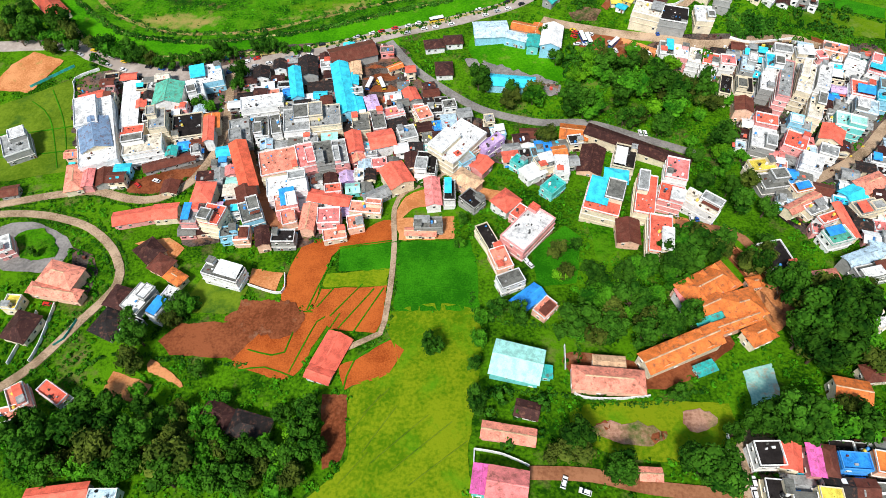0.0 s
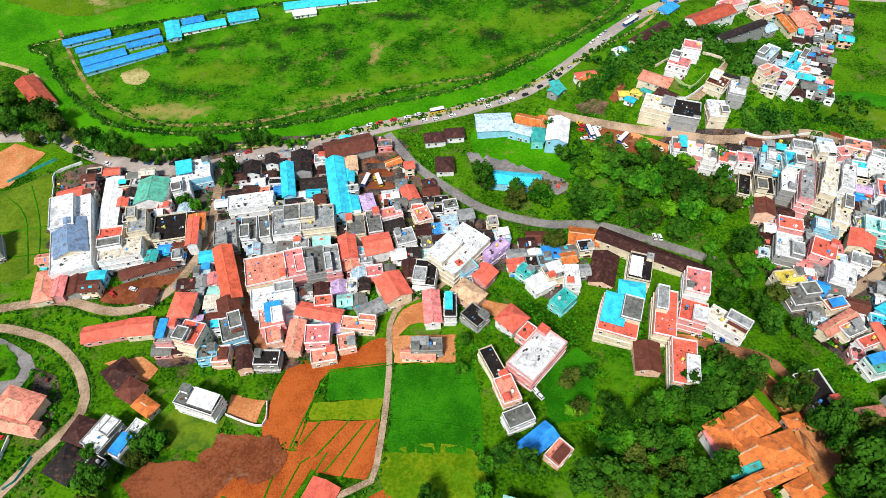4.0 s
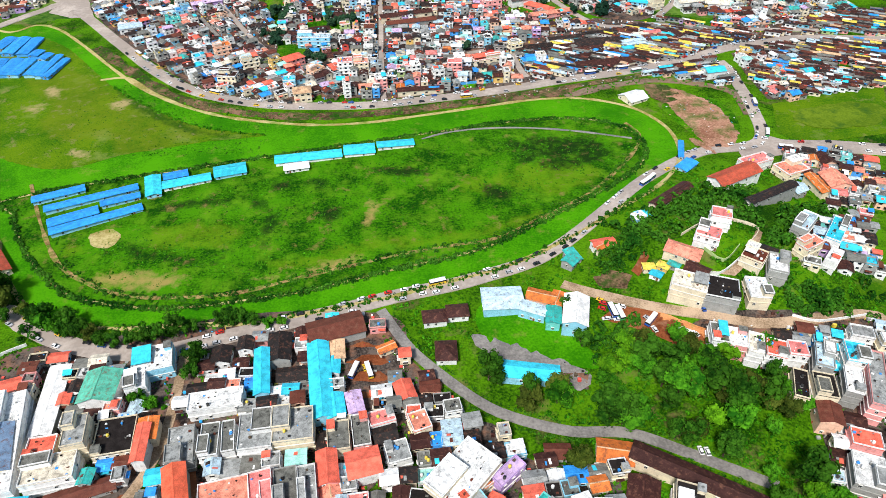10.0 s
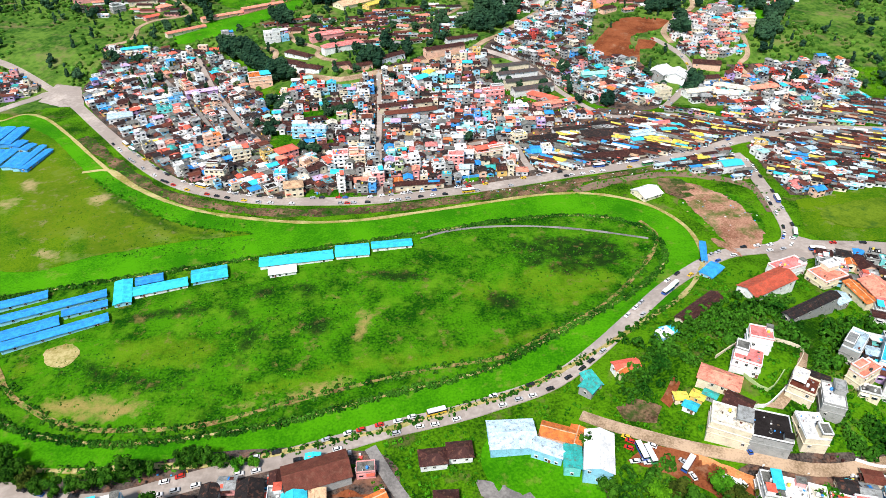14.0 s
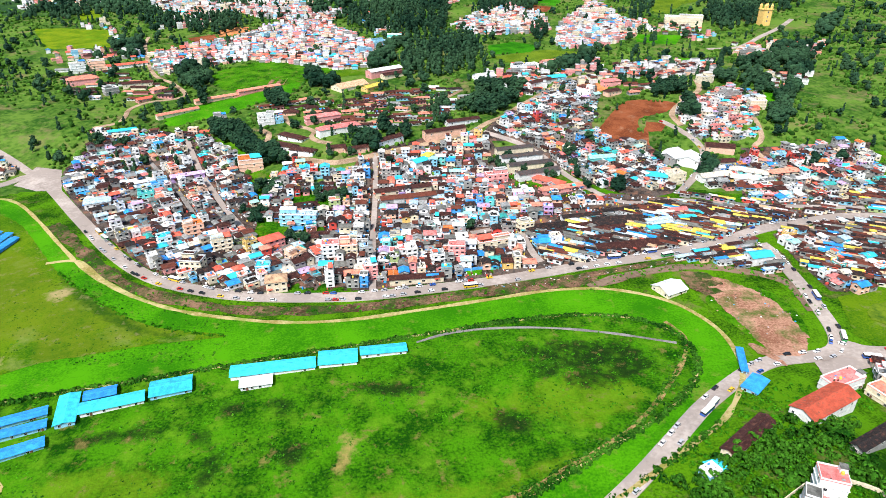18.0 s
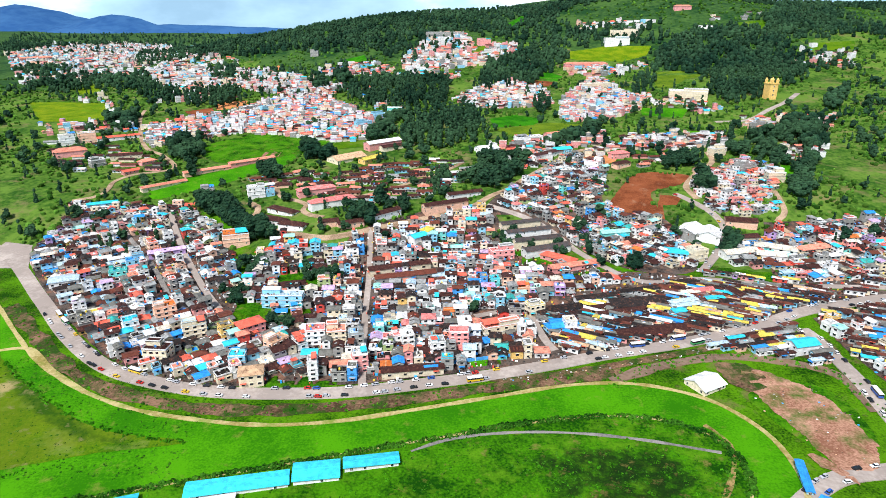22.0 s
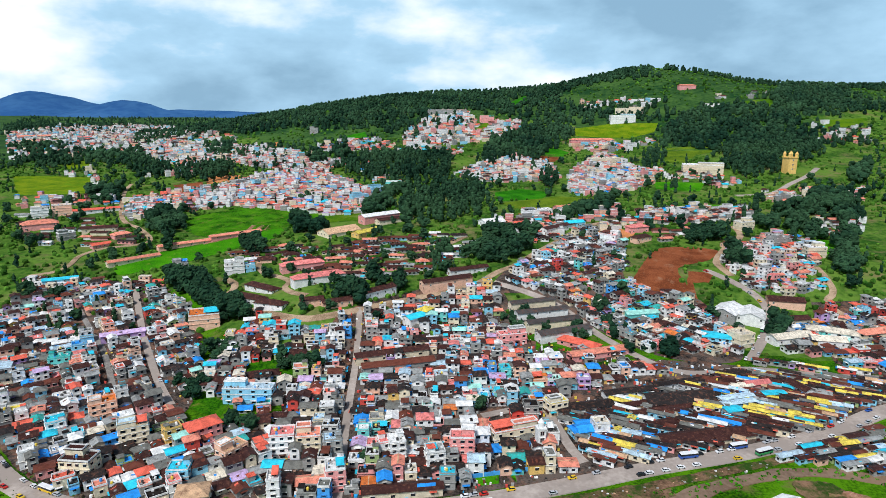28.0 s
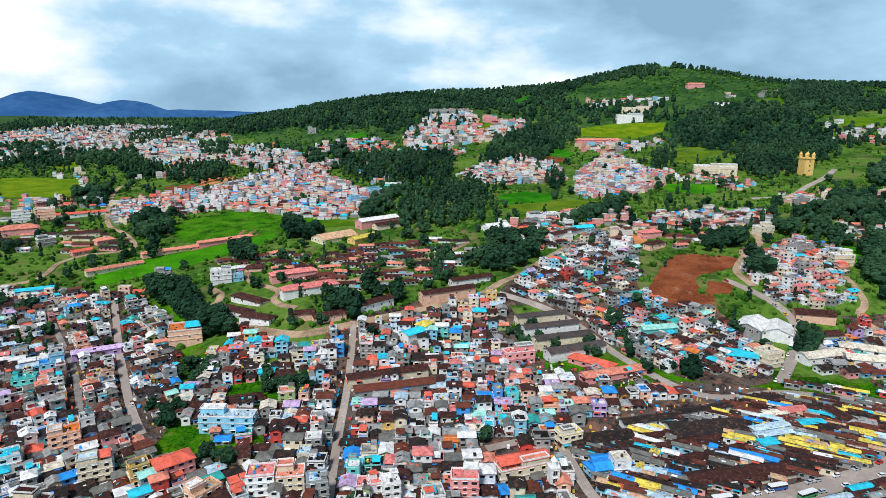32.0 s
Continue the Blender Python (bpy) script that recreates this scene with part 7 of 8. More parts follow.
fill([(231, 581), (303, 599), (268, 506), (232, 504), (228, 544)], 20, "old")
fill([(40, 766), (129, 904), (167, 902), (139, 764), (189, 737), (185, 662), (135, 659), (99, 708), (64, 747)], 32, "town")

settlement([(-1228, 2016), (-1267, 2415), (-1140, 2536), (-1006, 2550), (-592, 1730), (-452, 1602), (-420, 1508), (-503, 1501), (-701, 1630), (-817, 1645), (-921, 1587)], 1500, "pale")
settlement([(-635, 1549), (-509, 1513), (-417, 1497), (-266, 1399), (-183, 1316), (-194, 1218), (-287, 1271), (-372, 1339), (-415, 1288), (-513, 1367)], 1000, "pale")
settlement([(-410, 1048), (-356, 1094), (-303, 1145), (-273, 1253), (-204, 1248), (-119, 1121), (-80, 1100), (-97, 982), (-140, 953), (-204, 987), (-260, 1024), (-310, 989), (-352, 952)], 1050, "pink")
settlement([(-91, 1468), (-18, 1605), (27, 1605), (49, 1511), (59, 1429), (-5, 1405), (-82, 1398)], 330, "pale")
settlement([(49, 1511), (129, 1547), (126, 1493), (61, 1429)], 70, "pale")
settlement([(-245, 1438), (-168, 1462), (-103, 1418), (-109, 1378), (-238, 1404)], 60, "pink")
settlement([(6, 1209), (48, 1295), (113, 1331), (153, 1241), (148, 1163), (108, 1146), (34, 1153)], 340, "pale")
settlement([(149, 1087), (169, 1190), (240, 1342), (263, 1326), (261, 1222), (293, 1192), (263, 1111), (203, 1057), (150, 1057)], 420, "pink")
settlement([(206, 975), (274, 984), (325, 981), (313, 938), (238, 918), (193, 932)], 220, "mixed")
settlement([(231, 815), (307, 885), (328, 860), (302, 791), (299, 764), (270, 747), (227, 747), (211, 776)], 300, "pink")
settlement([(359, 945), (416, 923), (348, 817), (352, 875)], 24, "mixed")
settlement([(-549, 1063), (-494, 1085), (-427, 1069), (-406, 1032), (-512, 1010)], 40, "pink")
settlement([(44, 939), (120, 990), (188, 1000), (193, 932), (125, 868), (64, 864)], 110, "mixed")
settlement([(383, 1063), (419, 1034), (497, 1050), (458, 989), (363, 997)], 60, "pink")
settlement([(-119, 851), (-64, 884), (-1, 897), (29, 855), (-18, 785), (-74, 754)], 130, "quarters")
settlement([(-203, 837), (-151, 858), (-117, 839), (-129, 809), (-176, 813)], 40, "quarters")
settlement([(-151, 824), (-86, 831), (-69, 780), (-88, 763)], 14, "quarters")
settlement([(200, 897), (266, 909), (258, 878), (198, 863)], 30, "quarters")
settlement([(-496, 1290), (-352, 1285), (-331, 1224), (-452, 1201)], 40, "pale")
settlement([(-894, 1548), (-778, 1599), (-621, 1542), (-572, 1444), (-790, 1402)], 110, "pale")
settlement([(-618, 1184), (-559, 1261), (-490, 1154), (-458, 1085)], 24, "pale")
settlement([(266, 1686), (427, 1638), (415, 1596), (270, 1640)], 26, "pale")
settlement([(665, 1469), (726, 1414), (668, 1320), (595, 1372)], 30, "pale")
settlement([(-101, 1401), (14, 1394), (14, 1355), (-98, 1370)], 22, "pale")
settlement([(-496, 987), (-352, 952), (-290, 873), (-338, 849), (-416, 874)], 22, "quarters")
settlement([(-233, 768), (-285, 760), (-346, 774), (-331, 753), (-274, 747), (-223, 756)], 110, "mixed")
settlement([(299, 1215), (362, 1139), (373, 1099), (328, 1073), (290, 1141)], 36, "mixed")
settlement([(211, 1433), (293, 1408), (370, 1410), (289, 1355), (201, 1373)], 50, "pink")
settlement([(-181, 1307), (-107, 1145), (-89, 1182), (-149, 1332)], 24, "pink")
settlement([(501, 1623), (714, 1715), (673, 1632), (503, 1597)], 8, "pale")
settlement([(-1629, 2576), (-1224, 2581), (-1006, 2550), (-1006, 2550), (-1629, 2576)], 60, "pale")
# a yellow gate tower with turrets on the far slope, and a white minaret in the town
def tower(name, x, y, w, h, wall, label, turrets):
    tip = tagged(new(name), label, "tower")
    tip.matrix_world = pose(x, y, height(x, y), 0, 0, 12)
    body = Shape()
    body.box(-w / 2, -w / 2, -3, w / 2, w / 2, h * 0.72, wall)
    body.box(-w * 0.56, -w * 0.56, h * 0.70, w * 0.56, w * 0.56, h * 0.74, wall, True)
    part("shaft", body, tip)
    for px, py in ((-1, -1), (1, -1), (1, 1), (-1, 1)) if turrets else ((0, 0),):
        t = Shape()
        r = w * (0.16 if turrets else 0.34)
        t.drum(px * w * 0.4, py * w * 0.4, h * 0.74, h * 0.88, r, wall)
        t.drum(px * w * 0.4, py * w * 0.4, h * 0.88, h, r * 1.15, wall, top=0.05)
        part("turret", t, tip)
    for k in range(3):
        part("window", WINDOW_MESH, tip).matrix_basis = pose(0, -w / 2, h * (0.2 + 0.2 * k)) @ Matrix.Scale(1.6, 4)
    return tip


tower("gate_tower", 462, 1160, 13, 30, "wall_ochre", "yellow stone gate tower with four turrets", True)
tower("minaret", 43, 553, 4, 17, "wall_white", "slim white minaret with a domed top", False)
boundary("compound_wall", [(-199, 259), (-201, 266), (-204, 276), (-193, 284)], 1.8, 0.3, "wall_white", "whitewashed masonry compound wall beside a plot")
boundary("compound_wall", [(44, 101), (43, 91)], 1.8, 0.3, "wall_white", "whitewashed masonry compound wall beside a plot")
boundary("compound_wall", [(10, 62), (9, 46)], 1.8, 0.3, "wall_white", "whitewashed masonry compound wall beside a plot")
boundary("compound_wall", [(10, 62), (19, 60), (27, 56)], 1.8, 0.3, "wall_white", "whitewashed masonry compound wall beside a plot")
boundary("compound_wall", [(92, 69), (90, 59)], 1.8, 0.3, "wall_white", "whitewashed masonry compound wall beside a plot")
boundary("compound_wall", [(-82, 138), (-67, 133), (-67, 143)], 1.8, 0.3, "wall_white", "whitewashed masonry compound wall beside a plot")
boundary("compound_wall", [(45, 91), (45, 81), (57, 79), (70, 80)], 1.8, 0.3, "wall_white", "whitewashed masonry compound wall beside a plot")
boundary("compound_wall", [(-167, 126), (-168, 114), (-169, 102)], 1.8, 0.3, "wall_white", "whitewashed masonry compound wall beside a plot")
boundary("compound_wall", [(-161, 130), (-160, 111), (-161, 103)], 1.8, 0.3, "wall_white", "whitewashed masonry compound wall beside a plot")
boundary("compound_wall", [(141, 103), (158, 97)], 1.8, 0.3, "wall_white", "whitewashed masonry compound wall beside a plot")
boundary("compound_wall", [(157, 291), (169, 289), (194, 295)], 1.8, 0.3, "wall_white", "whitewashed masonry compound wall beside a plot")
boundary("compound_wall", [(118, 338), (130, 345)], 1.8, 0.3, "wall_cream", "painted masonry compound wall round a villa garden")
boundary("compound_wall", [(146, 347), (157, 341), (146, 327)], 1.8, 0.3, "wall_cream", "painted masonry compound wall round a villa garden")
boundary("compound_wall", [(120, 316), (129, 312), (142, 321)], 1.8, 0.3, "wall_white", "painted masonry compound wall round a villa garden")
boundary("compound_wall", [(126, 327), (133, 319), (143, 328)], 1.8, 0.3, "wall_olive", "painted masonry compound wall round a villa garden")
boundary("net_fence", [(-227, 270), (-216, 280), (-208, 287)], 1.7, 0.12, "sheet_teal", "green net fence along a path")
boundary("net_fence", [(-154, 110), (-151, 113), (-149, 122)], 1.7, 0.12, "sheet_teal", "green net fence along a path")
boundary("net_fence", [(-49, 194), (-42, 197), (-36, 206)], 1.7, 0.12, "sheet_teal", "green net fence along a path")
boundary("net_fence", [(78, 114), (87, 110)], 1.7, 0.12, "sheet_teal", "green net fence along a path")
boundary("painted_wall", [(-34, 523), (-10, 526), (13, 532), (37, 537)], 2.2, 0.3, "wall_blue", "blue and white painted boundary wall")
stuff("town_houses", TOWN, "packed houses of the town with rusty, grey and painted roofs", "houses")
stuff("hillside_houses", HAMLET, "white and red houses scattered over the far slopes", "houses")

# ---- trees and growth ----
for tx, ty, tr in ((-234, 306, 6.8), (-219, 313, 6.8), (-189, 295, 5.3), (-167, 289, 4.6), (-175, 289, 4.6), (-159, 285, 3.8), (-109, 273, 5.3), (-100, 296, 3.8), (20, 266, 6.8), (34, 250, 6.8), (47, 252, 6.8), (65, 246, 9.1), (85, 269, 7.6), (98, 255, 8.4), (115, 253, 8.4), (117, 241, 6.8), (75, 242, 8.4), (97, 267, 6.8), (113, 264, 6.8), (132, 249, 6.1), (133, 214, 8.4), (107, 226, 6.1), (93, 235, 5.3), (51, 221, 6.1), (98, 234, 6.1), (87, 278, 5.3), (62, 281, 5.3), (56, 302, 3.8), (119, 188, 4.6), (128, 182, 4.6)):
    tree(tx, ty, tr)
for tx, ty, tr in ((129, 171, 5.3), (139, 168, 5.3), (107, 143, 6.8), (102, 145, 6.1), (92, 136, 7.6), (122, 137, 6.1), (128, 122, 7.6), (130, 106, 10.6), (142, 112, 9.1), (138, 97, 9.9), (128, 93, 8.4), (58, 120, 6.8), (70, 117, 7.6), (47, 105, 7.6), (59, 105, 6.8), (71, 102, 6.8), (77, 110, 6.1), (60, 129, 6.1), (69, 129, 6.1), (81, 105, 6.1), (20, 115, 4.6), (28, 112, 4.6), (90, 145, 5.3), (48, 134, 4.6), (58, 137, 3.8), (46, 146, 4.6), (55, 150, 3.8), (-118, 110, 6.8), (-108, 126, 6.1), (-119, 100, 6.1)):
    tree(tx, ty, tr)
for tx, ty, tr in ((-92, 96, 4.6), (-179, 155, 2.3), (-125, 127, 3.0), (-2, 100, 3.8), (42, 63, 6.1), (52, 54, 5.3), (78, 53, 7.6), (82, 49, 6.8), (75, 57, 5.3), (92, 65, 3.8), (104, 69, 7.6), (113, 67, 8.4), (122, 68, 8.4), (128, 65, 7.6), (106, 64, 6.1), (99, 68, 5.3), (11, 77, 4.6), (12, 76, 3.0), (34, 59, 3.8), (-47, 79, 6.1), (-48, 71, 6.1), (-42, 65, 4.6), (-59, 64, 5.3), (-49, 63, 6.1), (-69, 64, 5.3), (-140, 67, 7.6), (-131, 71, 7.6), (-121, 72, 9.1), (-117, 66, 9.1), (-104, 70, 7.6)):
    tree(tx, ty, tr)
for tx, ty, tr in ((-91, 62, 9.1), (-91, 55, 7.6), (-83, 59, 6.8), (-106, 61, 5.3), (-123, 60, 5.3), (-142, 61, 6.8), (-132, 59, 6.1), (-78, 66, 6.1), (-88, 69, 5.3), (-97, 77, 5.3), (-118, 81, 6.8), (-128, 81, 6.8), (-107, 82, 4.6), (-67, 55, 6.1), (-62, 58, 5.3), (-75, 55, 5.3), (-83, 54, 4.6), (-53, 54, 6.1), (-113, 59, 6.1), (-151, 71, 6.1), (-56, 78, 4.6), (-66, 66, 4.6), (131, 148, 4.6), (148, 89, 6.8), (78, 79, 3.8), (-116, 80, 4.6), (-133, 77, 6.1), (-143, 76, 5.3), (-113, 89, 3.8), (9, 166, 3.0)):
    tree(tx, ty, tr)
for tx, ty, tr in ((7, 152, 3.0), (14, 113, 3.8), (13, 103, 3.8), (11, 93, 3.8), (-81, 86, 4.6), (134, 129, 5.3), (125, 99, 6.8), (135, 101, 7.6), (81, 136, 5.3), (90, 110, 5.3)):
    tree(tx, ty, tr)
for tx, ty, tr in ((-202, 302, 4), (-194, 296, 5), (-188, 296, 7), (-181, 292, 6), (-176, 294, 6), (-170, 290, 5), (-164, 287, 4.5), (-157, 284, 4), (-150, 283, 4), (-144, 284, 4), (-138, 285, 4.5), (-131, 286, 4.5), (-124, 289, 5), (-118, 291, 4.5), (-106, 296, 4), (-101, 296, 4.5), (-96, 297, 4.5), (-90, 296, 4), (-83, 295, 3.5), (-77, 296, 3), (-253, 311, 6), (-243, 305, 6), (-237, 312, 7), (-227, 305, 6), (-224, 317, 7), (-215, 309, 7), (-255, 324, 6), (-247, 329, 6), (-223, 299, 5), (-210, 298, 5)):
    tree(tx, ty, tr)
for tx, ty, tr in ((-218, 305, 6), (-110, 271, 5), (-110, 265, 4.5), (-130, 254, 4.5), (-123, 250, 4), (84, 266, 6), (89, 272, 6), (92, 259, 6.5), (100, 262, 7), (107, 274, 6), (111, 267, 7), (114, 257, 7), (117, 247, 7), (122, 250, 6), (127, 254, 6), (91, 249, 6), (103, 255, 6), (136, 258, 5), (133, 248, 5), (91, 234, 5), (96, 232, 5), (110, 227, 5), (66, 243, 7), (72, 241, 7), (19, 264, 5), (23, 262, 5), (36, 255, 5), (47, 258, 6), (51, 252, 5), (89, 133, 6)):
    tree(tx, ty, tr)
for tx, ty, tr in ((95, 142, 6.5), (101, 147, 7), (105, 148, 7), (109, 147, 6.5), (114, 149, 6), (90, 128, 5.5), (90, 139, 6), (111, 144, 6), (98, 136, 6), (60, 122, 6.5), (62, 111, 6), (72, 125, 6), (74, 119, 6), (74, 108, 6), (55, 104, 6), (59, 102, 6), (76, 134, 5.5), (79, 108, 6), (81, 105, 5.5), (81, 134, 5), (142, 120, 9), (144, 114, 9), (146, 109, 9), (154, 117, 8), (141, 104, 9), (136, 107, 8), (148, 104, 8), (154, 123, 7), (135, 113, 7), (124, 136, 6)):
    tree(tx, ty, tr)
for tx, ty, tr in ((129, 141, 6), (124, 141, 5), (133, 124, 6), (133, 120, 6), (41, 64, 6), (41, 60, 6), (52, 53, 5), (55, 54, 5.5), (79, 54, 6), (81, 52, 7), (84, 55, 6), (86, 51, 5), (106, 69, 7), (111, 70, 7), (112, 65, 7), (116, 67, 7), (-122, 110, 6), (-105, 126, 5.5), (-107, 123, 5), (-108, 119, 5), (-126, 122, 4), (-5, 101, 4)):
    tree(tx, ty, tr)
grove([(66, 297), (140, 280), (149, 250), (128, 231), (64, 249)], 20)
grove([(-158, 79), (-94, 83), (-43, 68), (-45, 52), (-86, 51), (-113, 58), (-141, 58)], 34)
grove([(136, 133), (166, 124), (151, 94), (126, 96)], 14)
grove([(104, 75), (140, 72), (137, 65), (103, 66)], 10)
grove([(44, 135), (93, 140), (85, 104), (45, 103)], 12)
grove([(113, 227), (151, 222), (141, 185), (119, 189)], 8)
copse([(86, 354), (108, 363), (150, 392), (162, 390), (181, 392), (166, 375), (170, 365), (160, 344), (147, 350), (132, 348), (121, 344), (108, 336), (93, 332), (86, 338)], 150)
copse([(156, 343), (184, 369), (199, 373), (178, 341), (164, 330), (153, 329)], 26)
copse([(195, 372), (234, 388), (223, 368), (200, 364)], 20)
copse([(72, 342), (84, 339), (91, 324), (78, 320)], 14)
copse([(212, 430), (233, 433), (223, 413), (210, 418)], 10)
copse([(68, 290), (87, 296), (93, 283), (106, 269), (106, 262), (65, 263)], 60)
copse([(156, 304), (186, 306), (180, 293), (149, 292)], 22)
copse([(161, 315), (194, 299), (201, 294), (159, 294)], 26)
copse([(204, 334), (243, 326), (229, 297), (198, 304)], 30)
copse([(83, 361), (104, 358), (106, 335), (89, 319), (82, 334)], 24)
copse([(181, 373), (213, 372), (176, 343), (168, 348)], 14)
copse([(-17, 193), (2, 204), (4, 194), (-14, 187)], 8)
copse([(-210, 289), (-182, 305), (-169, 293), (-193, 286)], 12)
copse([(-271, 338), (-226, 338), (-220, 311), (-257, 302)], 26)
copse([(98, 167), (114, 156), (104, 137), (95, 146)], 14)
copse([(13, 84), (40, 83), (39, 63), (14, 63)], 10)
copse([(-126, 124), (-102, 132), (-98, 123), (-120, 113)], 10)
wood([(-157, 654), (-141, 640), (-135, 652), (-151, 666)], 12)
wood([(-107, 644), (-86, 636), (-69, 644), (-89, 652)], 14)
wood([(-155, 611), (-143, 603), (-138, 611), (-150, 619)], 8)
wood([(-113, 574), (-102, 571), (-92, 574), (-104, 578)], 8)
wood([(80, 699), (99, 688), (123, 699), (104, 709)], 12)
wood([(106, 662), (123, 656), (145, 662), (128, 669)], 10)
wood([(38, 711), (52, 698), (67, 711), (54, 723)], 10)
wood([(13, 595), (16, 591), (19, 595), (17, 599)], 2)
wood([(-41, 540), (-38, 537), (-35, 540), (-39, 542)], 2)
forest([(-173, 1261), (-154, 1361), (-80, 1368), (-5, 1379), (-4, 1217), (-12, 1134), (-61, 1126), (-127, 1176)], 330, "tall")
forest([(-62, 981), (-48, 1092), (40, 1121), (43, 1010), (-2, 941), (-50, 942)], 190, "tall")
forest([(17, 833), (40, 889), (77, 887), (76, 838), (46, 799), (19, 816)], 42, "broad")
forest([(-709, 1289), (-788, 1443), (-730, 1519), (-563, 1425), (-476, 1289), (-614, 1357), (-632, 1253)], 170, "tall")
forest([(-507, 1261), (-360, 1306), (-320, 1199), (-359, 1153), (-432, 1177)], 110, "tall")
forest([(-320, 926), (-327, 984), (-284, 947), (-277, 906), (-303, 902)], 26, "broad")
forest([(-482, 1101), (-440, 1118), (-397, 1037), (-428, 1021)], 34, "broad")
forest([(39, 1292), (75, 1459), (206, 1525), (218, 1459), (128, 1293), (64, 1245)], 260, "tall")
forest([(389, 1475), (478, 1558), (636, 1555), (626, 1428), (518, 1272), (393, 1156), (428, 1320), (371, 1387)], 620, "tall")
forest([(323, 1379), (358, 1372), (304, 1206), (274, 1211)], 34, "cypress")
forest([(303, 921), (390, 1003), (433, 957), (375, 859), (319, 860), (308, 886)], 60, "broad")
forest([(388, 1201), (491, 1254), (449, 1151), (385, 1123)], 70, "tall")
forest([(161, 955), (155, 983), (179, 1037), (184, 1000)], 14, "broad")
forest([(229, 807), (251, 839), (254, 804), (232, 781)], 22, "broad")
forest([(-20, 837), (-6, 869), (-1, 822), (-14, 794)], 14, "cypress")
forest([(-140, 908), (-136, 928), (-121, 898), (-125, 880)], 8, "broad")
forest([(-173, 954), (-162, 967), (-140, 898), (-156, 899)], 16, "broad")
forest([(-196, 859), (-185, 872), (-169, 836), (-182, 832)], 14, "broad")
forest([(-935, 1606), (-907, 1671), (-791, 1601), (-784, 1484), (-831, 1460)], 60, "tall")
forest([(-1336, 2564), (-1128, 2594), (-558, 1867), (-528, 1782), (-1006, 2550), (-1232, 2420)], 160, "tall")
forest([(-1629, 2576), (-1288, 2516), (-1288, 2516), (-1250, 2047)], 150, "tall")
forest([(-480, 1495), (-420, 1508), (-377, 1387), (-430, 1375)], 50, "tall")
forest([(-247, 1357), (-233, 1392), (-208, 1328), (-216, 1284)], 26, "broad")
forest([(-212, 1422), (-195, 1450), (-172, 1335), (-194, 1338)], 40, "tall")
forest([(577, 1390), (627, 1398), (570, 1264), (510, 1227)], 70, "tall")
forest([(421, 1026), (481, 1032), (440, 967), (397, 973)], 44, "broad")
forest([(223, 879), (257, 888), (251, 862), (219, 854)], 12, "broad")
forest([(-167, 706), (-118, 695), (-173, 738), (-197, 763), (-226, 774), (-204, 749)], 60, "broad")
forest([(-85, 710), (-63, 734), (-41, 752), (-44, 742), (-67, 712)], 14, "broad")
forest([(-69, 780), (-62, 791), (-55, 767), (-64, 756)], 14, "broad")
forest([(-43, 1070), (-73, 1093), (-71, 1006), (-96, 966), (-110, 1015), (-85, 1078)], 40, "broad")
forest([(123, 973), (158, 1002), (153, 949), (123, 940)], 14, "broad")
forest([(120, 1246), (149, 1170), (130, 1096), (114, 1131)], 22, "tall")
forest([(262, 1065), (292, 1114), (281, 1063), (265, 1045)], 5, "cypress")
forest([(295, 951), (341, 989), (318, 930), (287, 922)], 12, "cypress")
forest([(564, 1187), (605, 1220), (524, 1092), (506, 1092)], 20, "broad")
forest([(770, 1826), (923, 1867), (762, 1553), (640, 1520), (642, 1613)], 200, "tall")
forest([(-229, 767), (-204, 749), (-184, 730), (-208, 767)], 16, "broad")
forest([(372, 892), (385, 875), (314, 764), (313, 781)], 24, "broad")
forest([(218, 704), (232, 711), (220, 681), (209, 681)], 12, "broad")
for k in range(11000):
    y = 1330 + 720 * FOREST.rng.random() ** 0.9
    x = FOREST.rng.uniform(-0.42, 0.80) * y
    bald = max(bump(x, y, 470, 1720, 190, 150), 0.8 * bump(x, y, 560, 1480, 90, 60), 0.8 * bump(x, y, 290, 1450, 90, 70))
    low = 1 - ease(1420, 1560, y + 0.25 * x) if x < 350 else 0.0
    if in_clear(x, y) or noise.noise((x * 0.006, y * 0.006, 1)) < -0.55 + 0.52 * ease(150, 420, x) + 0.75 * bald + 0.9 * low + FOREST.rng.uniform(-0.2, 0.2) or not claim(x, y, 1.6):
        if k % 2 == 0 and not in_clear(x, y) and claim(x, y, 1.0):
            far_tree(x, y, FOREST.rng.uniform(3, 6), "bush")
        continue
    far_tree(x, y, FOREST.rng.uniform(11, 19), "tall")
for k in range(700):
    y = FOREST.rng.uniform(1900, 3600)
    x = FOREST.rng.uniform(-0.62, -0.15) * y
    if claim(x, y, 2.0):
        far_tree(x, y, FOREST.rng.uniform(12, 20), "tall")
# trees along the crest of the hill
for k in range(130):
    x = FOREST.rng.uniform(470, 1150)
    far_tree(x, 1890 + FOREST.rng.uniform(-25, 25), FOREST.rng.uniform(13, 21), "tall")
for k in range(20000):
    y = FOREST.rng.uniform(690, 1480)
    x = FOREST.rng.uniform(-0.75, 0.75) * (y - 150)
    clump = noise.noise((x * 0.011, y * 0.008, 6))
    if clump > FOREST.rng.uniform(-0.5, 0.15) and not in_clear(x, y) and not near_road(x, y, 3) and claim(x, y, 1.0):
        tall = FOREST.rng.random() < 0.10 + 0.15 * max(0, clump)
        far_tree(x, y, FOREST.rng.uniform(7, 14) if tall else FOREST.rng.uniform(2.2, 5), FOREST.rng.choice(("broad", "broad", "tall", "cypress")) if tall else "bush")
stuff("woods", FOREST.s, "dark eucalyptus and cypress woods on the far slopes, blue haze in their colour", "woods")

